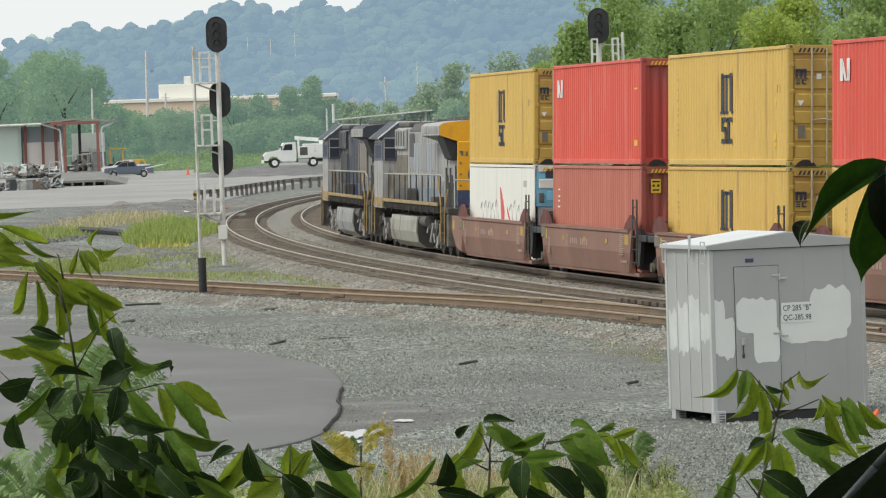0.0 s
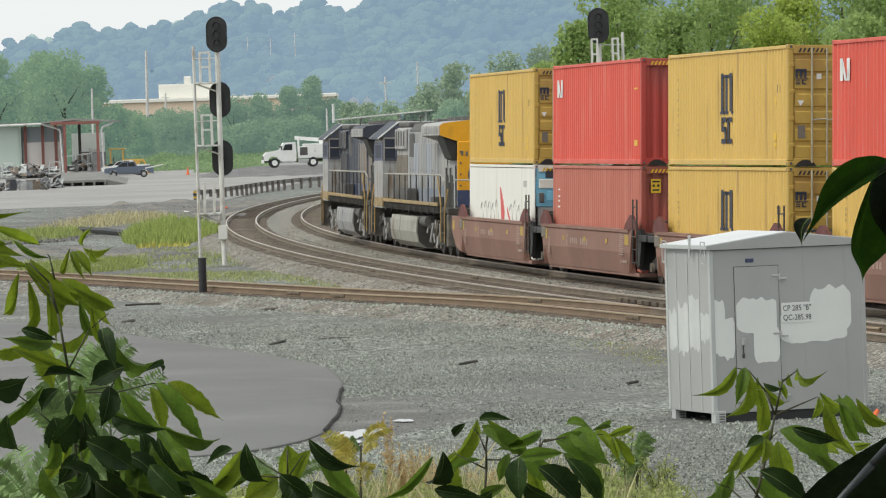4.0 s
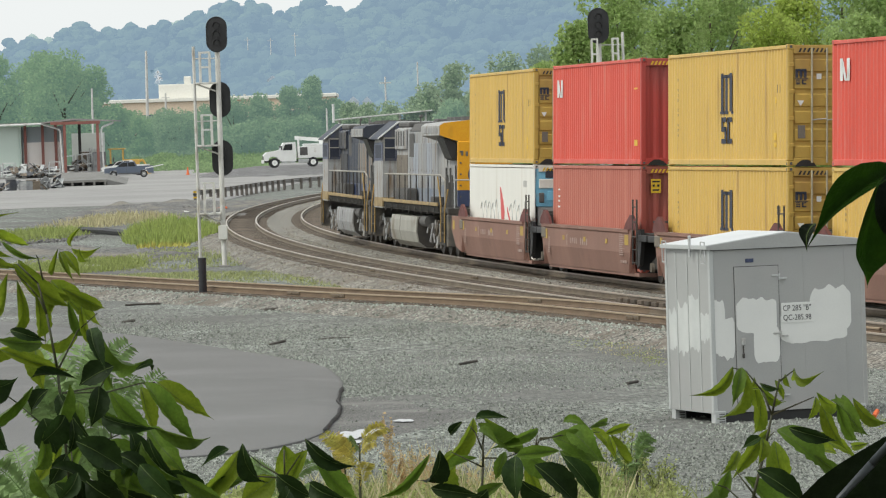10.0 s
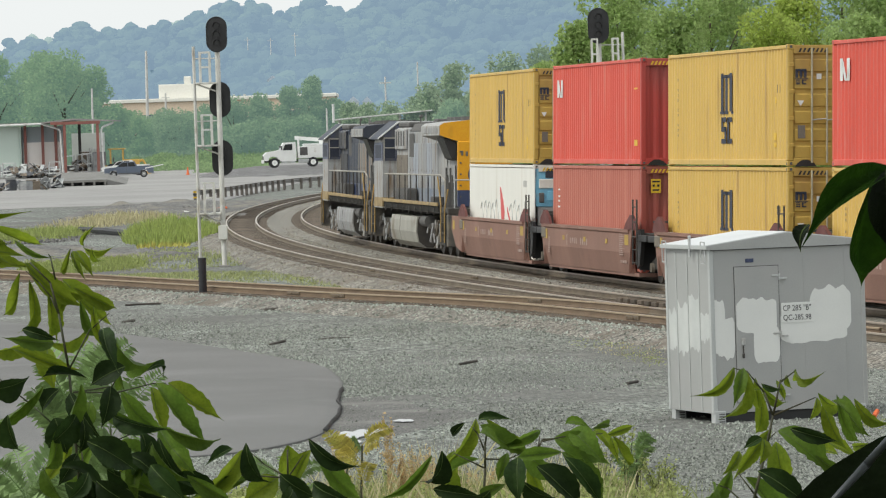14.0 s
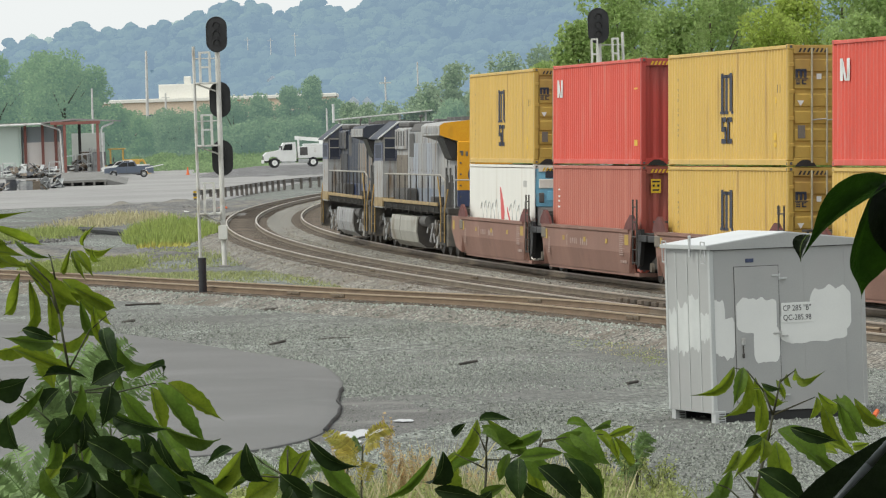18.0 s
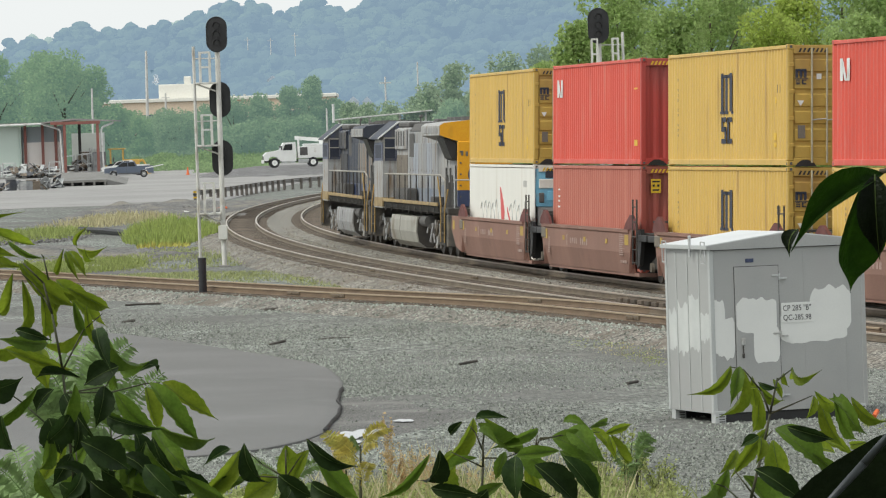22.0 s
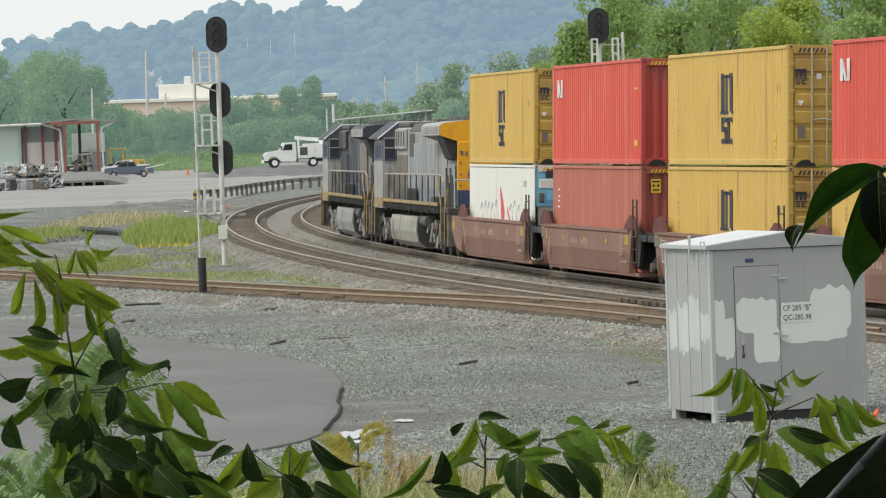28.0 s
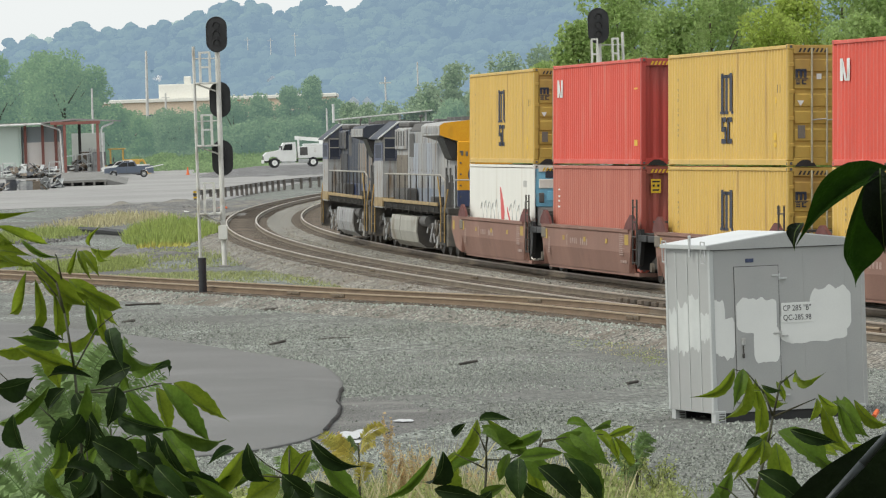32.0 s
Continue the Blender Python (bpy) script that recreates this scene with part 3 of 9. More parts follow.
def container(m, side_mat, end_mat, label, doors=True, reefer=False, marks=""):
    """A 40-foot high-cube box: local y along it, the near end at -y, z = 0 at its floor."""
    c = thing("container", m, label, "shipping container", "containers on the train")
    L, W, H = CL / 2, CW / 2, CH
    if reefer:
        for s in (-1, 1):
            part("side_panel", box(s * (W - 0.05), s * (W - 0.01), -L + 0.15, L - 0.15, 0.15, H - 0.12, 0.008), side_mat, c)
    else:
        cor = corrugated(CL - 0.3, 0.278, 0.056)
        for s in (-1, 1):
            rows = [[(s * (W - 0.02 - d), a, z) for a, d in cor] for z in (0.16, H - 0.10)]
            part("side_panel", B().sheet(rows), side_mat, c)
    part("roof_panel", box(-W + 0.06, W - 0.06, -L + 0.06, L - 0.06, H - 0.07, H - 0.04), side_mat, c)
    part("floor_pan", box(-W + 0.05, W - 0.05, -L + 0.05, L - 0.05, 0.05, 0.14), DARK_GREY, c)
    for s in (-1, 1):
        part("bottom_rail", box(s * (W - 0.07), s * W, -L + 0.16, L - 0.16, 0.02, 0.16, 0.01), side_mat, c)
        part("top_rail", box(s * (W - 0.06), s * (W - 0.002), -L + 0.16, L - 0.16, H - 0.10, H - 0.015, 0.01), side_mat, c)
        for e in (-1, 1):
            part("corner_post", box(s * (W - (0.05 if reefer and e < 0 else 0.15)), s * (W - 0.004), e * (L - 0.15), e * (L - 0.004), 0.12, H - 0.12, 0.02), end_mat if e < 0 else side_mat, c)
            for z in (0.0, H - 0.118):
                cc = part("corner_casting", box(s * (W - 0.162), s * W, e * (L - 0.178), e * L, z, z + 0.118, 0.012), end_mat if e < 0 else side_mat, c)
                part("slot", box(s * (W - 0.004), s * (W + 0.002), e * (L - 0.12), e * (L - 0.06), z + 0.03, z + 0.09, 0.002).box(s * (W - 0.115), s * (W - 0.055), e * L - 0.004, e * L + 0.004, z + 0.03, z + 0.09), DARK_GREY, cc)
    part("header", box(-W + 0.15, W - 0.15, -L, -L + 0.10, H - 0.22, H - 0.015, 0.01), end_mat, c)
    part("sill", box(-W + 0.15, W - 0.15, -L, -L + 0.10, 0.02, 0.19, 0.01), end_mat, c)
    part("end_frame", box(-W + 0.15, W - 0.15, L - 0.10, L, H - 0.20, H - 0.015, 0.01).box(-W + 0.15, W - 0.15, L - 0.10, L, 0.02, 0.19, 0.01), side_mat, c)
    stripes = B()
    for i in range(7):
        u = -W + 0.26 + i * 0.105
        stripes.prism([(u, H - 0.19), (u + 0.05, H - 0.19), (u + 0.10, H - 0.09), (u + 0.05, H - 0.09)], 1, -L - 0.004, -L)
    part("hazard_stripes", stripes, BLACK if end_mat is YELLOW_END_SHADED else YELLOW, c)
    # flat black shape for a dark mark at the end's foot, no tunnel
    foot_shape = B().prism([(-1.04, -0.01), (-0.5, -0.01), (-0.58, 0.09), (-0.72, 0.15), (-0.86, 0.15), (-0.98, 0.07)], 1, -L - 0.008, -L - 0.001)
    part("tunnel_recess", foot_shape, BLACK, c)
    part("front_wall", B().sheet([[(a, L - 0.06 - d, z) for a, d in corrugated(CW - 0.3, 0.25, 0.045)] for z in (0.15, H - 0.15)]), side_mat, c)
    if reefer:
        part("machinery_bay", box(-W + 0.055, W - 0.055, -L + 0.03, -L + 0.5, 1.62, H - 0.05, 0.02), BLUE_BOX, c, "blue refrigeration unit")
        part("lower_bay", box(-W + 0.14, W - 0.14, -L + 0.08, -L + 0.5, 0.19, 1.62, 0.02), MARK_GREY, c)
        part("fan_opening", box(-0.86, 0.5, -L + 0.0, -L + 0.03, H - 0.40, H - 0.12, 0.02), LOCO_DARK, c)
        part("pale_panel", box(-1.06, -0.62, -L - 0.01, -L + 0.03, H - 0.72, H - 0.44, 0.02), WHITE_BOX, c)
        part("control_box", box(-1.06, -0.9, -L - 0.02, -L + 0.03, H - 1.15, H - 0.85, 0.02), DARK_GREY, c)
        part("vent_cover", box(-0.8, -0.5, -L - 0.01, -L + 0.03, H - 1.1, H - 0.8, 0.03), BLUE_BOX, c)
        part("compressor", box(-0.9, 0.2, -L + 0.02, -L + 0.08, 0.9, 1.5, 0.05), DARK_STEEL, c)
        part("vent_cover", box(0.1, 0.7, -L - 0.01, -L + 0.03, H - 1.1, H - 0.8, 0.03), BLUE_BOX, c)
    elif doors:
        for s in (-1, 1):
            # pressed door leaf with deep horizontal ribs
            prof = []
            z = 0.2
            levels = 6
            span = (H - 0.42) / levels
            for i in range(levels):
                prof += [(0, z + i * span), (0, z + (i + 0.62) * span), (0.03, z + (i + 0.7) * span), (0.03, z + (i + 0.92) * span)]
            prof.append((0, H - 0.22))
            x0, x1 = sorted((s * 0.012, s * (W - 0.155)))
            frame_b = box(x0, x1, -L + 0.046, -L + 0.06, 0.2, H - 0.22)
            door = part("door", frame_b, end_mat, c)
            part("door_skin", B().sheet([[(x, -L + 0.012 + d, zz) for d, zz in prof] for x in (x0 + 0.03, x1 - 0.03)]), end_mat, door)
            for k in (0.26, 0.63):
                xb = s * k
                lock = part("locking_bar", B().tube((xb, -L - 0.03, 0.08), (xb, -L - 0.03, H - 0.08), 0.026, 8), BAR_GREY, door)
                part("handle", B().tube((xb, -L - 0.045, 1.1), (xb + s * -0.36, -L - 0.045, 1.13), 0.014, 6), GALV, lock)
                for zz in (0.35, 1.6, H - 0.5):
                    part("bracket", box(xb - 0.05, xb + 0.05, -L - 0.04, -L, zz, zz + 0.08, 0.01), end_mat, lock)
            for i in range(4):
                zz = 0.45 + i * 0.64
                hinge = B().box(s * (W - 0.17), s * (W - 0.03), -L - 0.012, -L + 0.02, zz, zz + 0.09, 0.008)
                part("hinge", hinge, end_mat, door)
    else:
        rows = [[(a, -L + 0.05 + d, z) for a, d in corrugated(CW - 0.3, 0.25, 0.045)] for z in (0.18, H - 0.2)]
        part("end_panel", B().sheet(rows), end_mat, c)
    skin = -W + 0.0175                       # the face of the pressed side
    if marks == "emblem":
        su = 0.36
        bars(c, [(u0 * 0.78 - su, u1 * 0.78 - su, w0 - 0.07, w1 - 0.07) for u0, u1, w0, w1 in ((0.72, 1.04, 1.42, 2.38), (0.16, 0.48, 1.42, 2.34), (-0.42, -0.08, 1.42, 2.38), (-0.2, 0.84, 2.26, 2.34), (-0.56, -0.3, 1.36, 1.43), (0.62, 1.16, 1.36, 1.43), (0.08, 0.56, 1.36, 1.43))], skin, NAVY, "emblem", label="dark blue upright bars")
        bars(c, [(u0 * 0.78 - su, u1 * 0.78 - su, w0 - 0.07, w1 - 0.07) for u0, u1, w0, w1 in ((0.36, 1.0, 1.16, 1.28), (0.78, 1.0, 1.0, 1.28), (0.36, 1.0, 0.92, 1.04), (0.36, 0.58, 0.68, 1.04), (0.36, 1.0, 0.62, 0.74), (-0.4, 0.24, 1.16, 1.28), (-0.02, 0.24, 0.62, 1.28), (-0.4, 0.24, 0.62, 0.74))], skin, NAVY, "emblem_mark")
        bars(c, [(-5.0, -4.85, 1.5, 1.66), (-5.0, -4.75, 0.62, 0.8), (-5.0, -4.75, 0.45, 0.56)], skin, YELLOW, "notice")
        bars(c, [(5.0, 5.05, 0.75 + k * 0.13, 0.82 + k * 0.13) for k in (0, 1, 2, 4, 5, 7, 8, 9, 11)] + [(-5.35, -5.31, 1.75, 1.95), (-5.1, -5.06, 1.75, 1.95)], skin, DARK_GREY, "serial_mark")
        e = -L - 0.002
        bars(c, [(-1.03, -0.965, 2.1, 2.29), (-0.925, -0.86, 2.1, 2.29), (-0.82, -0.755, 2.1, 2.29), (-1.03, -0.755, 2.25, 2.31), (-1.05, -0.72, 2.065, 2.085), (-1.02, -0.91, 1.94, 1.97), (-1.02, -0.91, 1.985, 2.01), (-1.02, -0.91, 2.03, 2.055), (-0.87, -0.76, 1.94, 1.97), (-0.87, -0.76, 2.03, 2.055), (-0.87, -0.83, 1.94, 2.055)],
             e, NAVY, "door_emblem", along="x")
        bars(c, [(-0.51, -0.39, 2.07, 2.2)], e, WHITE, "placard", along="x")
        tri = B().prism([(-0.98, 1.56), (-0.82, 1.56), (-0.90, 1.42)], 1, e - 0.004, e)
        part("warning_triangle", tri, WHITE, c)
        bars(c, [(-0.97, -0.79, 0.66, 0.97)], e, LOCO_BROWN, "data_plate", along="x")
    if marks == "white_letter":
        letter = B()
        for pts in ([(4.72, 1.95), (4.95, 1.95), (4.95, 2.46), (4.72, 2.46)], [(5.27, 1.95), (5.5, 1.95), (5.5, 2.46), (5.27, 2.46)], [(4.95, 1.95), (5.12, 1.95), (5.36, 2.3), (5.27, 2.46)]):
            letter.prism(pts, 0, skin - 0.002, skin)
        part("emblem", letter, WHITE, c, "white painted emblem")
        bars(c, [(-5.55, -5.15, 0.52, 0.68), (-5.55, -5.15, 2.05, 2.1)], skin, YELLOW, "notice")
    if marks == "faded":
        bars(c, [(5.1, 5.35, 2.15, 2.2), (5.1, 5.35, 1.95, 2.0), (5.1, 5.35, 1.82, 1.87), (5.1, 5.4, 1.65, 1.7)], skin, WHITE, "serial_mark")
        bars(c, [(-0.95, -0.68, 2.16, 2.54)], -L - 0.02, YELLOW, "notice", along="x", label="yellow notice panel")
        bars(c, [(-0.92, -0.71, 2.45, 2.49), (-0.91, -0.85, 2.33, 2.39), (-0.78, -0.72, 2.33, 2.39), (-0.91, -0.73, 2.22, 2.26)], -L - 0.026, BLACK, "notice_text", along="x")
    if marks == "reefer":
        sail = B().prism([(0.12, 2.18), (-0.08, 2.14), (-0.5, 1.75), (-0.75, 1.42), (-0.66, 1.05), (-0.16, 1.05)], 0, -W + 0.005, -W + 0.012)
        part("emblem", sail, OXIDE_RED_INK, c, "red pointed emblem")
        tail = B().prism([(-1.95, 1.05), (-1.72, 1.05), (-1.22, 1.4), (-1.24, 1.58)], 0, -W + 0.005, -W + 0.012)
        part("emblem_tail", tail, OXIDE_RED_INK, c)
        # peeled outlines of old lettering: open hoops side by side
        rr = random.Random(4)
        for u in [3.55 - k * 0.72 for k in range(5)] + [-2.0 - k * 0.74 for k in range(3)]:
            hi, wd = 1.62 + 0.22 * rr.random(), rr.uniform(0.40, 0.52)
            hoop = [(-W + 0.009, u + wd * 0.5 * math.cos(a) + 0.06 * math.sin(3 * a), 1.0 + (hi - 1.0) * (0.5 + 0.5 * math.sin(a))) for a in [0.4 + 0.58 * q for q in range(rr.choice((8, 9, 10)))]]
            part("faded_lettering", B().pipe(hoop, 0.022), MARK_PALE, c)
        bars(c, [(-4.8, -4.2, 2.2, 2.4), (-4.6, -4.35, 1.5, 1.75)], -W + 0.009, MARK_GREY, "serial_mark")
    return c


OXIDE_RED_INK = mat("red_ink", (0.62, 0.10, 0.10), (0.55, 0.09, 0.09), 3, 0.6)
# darker copies of the two side reds paint shade onto the near ends
RED_END_SHADED = mat("container_red_end_shaded", (0.44, 0.055, 0.045), (0.38, 0.045, 0.038), 0.5, 0.5, 0, 0.1, 30, (0.3, 0.06, 0.05), 0.2, 1.2, STREAK, grit=0.12)
RED_FADED_END_SHADED = mat("container_faded_end_shaded", (0.36, 0.085, 0.065), (0.30, 0.07, 0.055), 0.5, 0.5, 0, 0.1, 30, (0.25, 0.08, 0.06), 0.2, 1.2, STREAK, grit=0.12)
REFLECTOR = mat("reflector_yellow", (0.50, 0.34, 0.05), (0.38, 0.25, 0.05), 3, 0.6, 0, 0.05, 40, (0.25, 0.14, 0.09), 0.3, 4)
BAR_GREY = mat("locking_bar_grey", (0.42, 0.37, 0.26), (0.35, 0.31, 0.22), 3, 0.55, 0.1)
MARK_PALE = mat("mark_pale", (0.56, 0.57, 0.55), (0.46, 0.47, 0.46), 3, 0.7)
MARK_GREY = mat("mark_grey", (0.50, 0.49, 0.46), (0.42, 0.41, 0.39), 3, 0.7)
WHITE_INK = mat("white_ink", (0.42, 0.31, 0.27), (0.29, 0.19, 0.16), 6, 0.7)


def wheelset(parent, y, r=0.42, name="wheelset"):
    w = part(name, B().tube((-0.8, y, r), (0.8, y, r), 0.08, 8), DARK_STEEL, parent)
    for s in (-1, 1):
        part("wheel", B().tube((s * 0.70, y, r), (s * 0.83, y, r), r, 24).tube((s * 0.66, y, r), (s * 0.70, y, r), r + 0.03, 24), DARK_STEEL, w)


def well_car(m):
    """One articulated well: sides, end platforms, trucks under the joint at its near end."""
    c = thing("well_car", m, "reddish-brown articulated well car with sloped sides", "freight car", "well cars of the train")
    half = 6.2
    TY = -half - 1.45                        # the truck shared with the next well
    for s in (-1, 1):
        # outward top rib, flat upper side, lower side raking in
        prof = [(s * 1.30, 1.43), (s * 1.50, 1.43), (s * 1.50, 1.35), (s * 1.46, 1.31), (s * 1.46, 0.80), (s * 1.33, 0.24), (s * 1.25, 0.24), (s * 1.36, 0.82), (s * 1.36, 1.33), (s * 1.30, 1.35)]
        top = part("side_sill", B().prism(prof, 1, -half + 0.55, half), WELL_BROWN, c)
        part("end_gusset", B().prism([(-half + 0.2, 1.43), (-half + 0.55, 1.43), (-half + 0.55, 0.26), (-half + 0.5, 0.6)], 0, s * 1.36, s * 1.46), WELL_BROWN, top)
        part("end_gusset", B().prism([(half + 0.5, 1.43), (half, 1.43), (half, 0.26), (half + 0.12, 0.6)], 0, s * 1.36, s * 1.46), WELL_BROWN, top)
    part("well_floor", box(-1.3, 1.3, -half, half, 0.16, 0.258), WELL_BROWN, c)
    for e in (-1, 1):
        # these end parts are black to put the gap's shade into the colour
        part("end_platform", box(-1.42, 1.42, e * (half + 0.12), e * (half + 1.4), 1.12, 1.30, 0.02), BLACK, c)
        part("bulkhead", box(-1.3, 1.3, e * half, e * (half + 0.12), 0.34, 1.30, 0.02), BLACK, c)
        part("end_bracket", B().prism([(e * (half + 0.02), 0.38), (e * (half + 0.3), 0.5), (e * (half + 0.5), 1.1), (e * (half + 0.45), 1.45), (e * (half + 0.02), 1.45)], 0, -1.35, -1.25), BLACK, c)
        for s in (-1, 1):
            ear = B().prism([(e * (half - 1.05), 1.43), (e * (half + 0.5), 1.43), (e * (half + 0.40), 1.6), (e * (half - 0.05), 1.82), (e * (half - 0.3), 1.83), (e * (half - 0.8), 1.62)], 0, s * 1.42, s * 1.50)
            part("guide_plate", ear, OXIDE, c, "dark red triangular container guide")
        part("walkway_grating", box(-1.2, 1.2, e * (half + 0.15), e * (half + 1.38), 1.30, 1.35, 0.01), DARK_STEEL, c)
        part("grating_step", box(-1.0, 0.2, e * (half + 0.35), e * (half + 0.85), 1.62, 1.68, 0.01).box(-0.9, -0.84, e * (half + 0.4), e * (half + 0.46), 1.35, 1.62).box(0.05, 0.11, e * (half + 0.4), e * (half + 0.46), 1.35, 1.62), DARK_STEEL, c)
    for yy in (-half - 0.62, -half - 0.12):
        rail = B().pipe([(-1.5, yy, 0.5), (-1.5, yy, 2.25)], 0.024)
        part("grab_post", rail, DARK_STEEL, c, "dark vertical grab post")
    for z in (0.55, 0.9, 1.25, 1.65, 2.05):
        part("rung", B().tube((-1.5, -half - 0.62, z), (-1.5, -half - 0.12, z), 0.018, 6), DARK_STEEL, c)
    part("brake_box", box(-1.49, -1.42, half - 0.25, half + 0.35, 1.02, 1.32, 0.02), LOCO_BROWN, c, "grey marking plate")
    part("draft_beam", box(-0.35, 0.35, -half - 2.7, -half, 0.7, 1.05, 0.03), DARK_STEEL, c)
    tr = part("truck", box(-0.35, 0.35, -half - 2.0, -half - 0.9, 0.35, 0.7, 0.05), DARK_STEEL, c)
    for s in (-1, 1):
        part("side_frame", B().prism([(TY + u, w) for u, w in ((-1.15, 0.36), (-1.15, 0.56), (-0.4, 0.78), (0.4, 0.78), (1.15, 0.56), (1.15, 0.36), (0.6, 0.42), (0.3, 0.25), (-0.3, 0.25), (-0.6, 0.42))], 0, s * 0.92, s * 1.02), DARK_STEEL, tr)
        part("spring_group", box(s * 0.9, s * 1.05, TY - 0.22, TY + 0.22, 0.27, 0.52, 0.02), DARK_STEEL, tr)
        for u in (-0.89, 0.89):
            part("bearing_cap", B().tube((s * 1.0, TY + u, 0.42), (s * 1.1, TY + u, 0.42), 0.13, 12), LOCO_BROWN, tr)
    for u in (-0.89, 0.89):
        wheelset(c, TY + u)
    # plain bars for the stencilled data, yellow reflector plates
    rr = random.Random(9)
    x = -1.466
    for yy in (5.95, 3.3, 0.3, -2.7, -5.35):
        part("reflector", box(x - 0.004, x, yy - (0.24 if abs(yy) > 5 else 0.14), yy + (0.24 if abs(yy) > 5 else 0.14), 1.0, 1.28 if abs(yy) > 5 else 1.13), REFLECTOR, c)
    bars(c, [(2.75, 2.87, 0.86, 1.16)] + [(2.2 - k * 0.27, 2.36 - k * 0.27, 0.92, 1.08) for k in range(4)] + [(0.75 - k * 0.27, 0.9 - k * 0.27, 0.9, 1.08) for k in range(4)], x, WHITE_INK, "stencil_mark")
    bars(c, [(-4.5 - 0.6 * (0.5 + 0.5 * rr.random()), -4.4, 0.72 + k * 0.055, 0.75 + k * 0.055) for k in range(11)], x, WHITE_INK, "data_line")
    bars(c, [(5.6 - 0.3, 5.62, 0.6 + k * 0.06, 0.63 + k * 0.06) for k in range(8)] + [(5.75, 5.95, 1.08, 1.12)], x, WHITE_INK, "data_line")
    bars(c, [(0.2, 1.0, 1.37, 1.385), (4.3, 4.9, 1.425, 1.44), (-3.9, -4.7, 1.425, 1.44)], -1.505, WHITE_INK, "stencil_mark")
    low = B()
    for k in range(3):
        low.box(-1.425, -1.415, -5.2 + k * 0.3, -4.98 + k * 0.3, 0.5, 0.58)
    part("low_mark", low, WHITE_INK, c)
    return c


CAR_Y = {"rear": 101.97, "near": 117.67, "mid": 132.80, "far": 147.85}
first = well_car(stand(CAR_Y["far"]))
for k in ("mid", "near", "rear"):
    copy_thing(first, stand(CAR_Y[k]))
# the leading end, next to the engines: the sides run on and rake back to the bottom
for s in (-1, 1):
    part("end_wing", B().prism([(6.35, 1.42), (8.35, 1.42), (8.4, 1.0), (7.5, 0.42), (6.35, 0.27)], 0, s * 1.37, s * 1.455), WELL_BROWN, first)
    part("reflector", box(s * 1.46, s * 1.464, 7.7, 8.1, 0.98, 1.28), REFLECTOR, first)
part("end_deck", box(-1.36, 1.36, 7.3, 8.3, 1.12, 1.3, 0.02), WELL_BROWN, first)
LOW, HIGH = 0.263, 0.263 + CH + 0.02


def load(car, z, *a, **k):
    return container(stand(CAR_Y[car]) @ Matrix.Translation((0, 0, z)), *a, **k)


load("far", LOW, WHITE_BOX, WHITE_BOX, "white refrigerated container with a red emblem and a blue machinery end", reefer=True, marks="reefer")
load("far", HIGH, YELLOW_BOX, YELLOW_END_SHADED, "mustard-yellow high-cube container with dark blue bars", marks="emblem")
load("mid", LOW, RED_FADED, RED_FADED_END_SHADED, "faded brick-red container in a well car", doors=False, marks="faded")
load("mid", HIGH, RED_BOX, RED_END_SHADED, "bright red corrugated container with a white emblem", doors=False, marks="white_letter")
load("near", LOW, YELLOW_BOX, YELLOW_END_SHADED, "mustard-yellow container with dark blue bars, in a well car", marks="emblem")
load("near", HIGH, YELLOW_BOX, YELLOW_END_SHADED, "mustard-yellow high-cube container with dark blue bars", marks="emblem")
load("rear", LOW, YELLOW_BOX, YELLOW_END_SHADED, "mustard-yellow container in a well car", marks="emblem")
load("rear", HIGH, RED_BOX, RED_END_SHADED, "bright red corrugated container with a white emblem", doors=False, marks="white_letter")


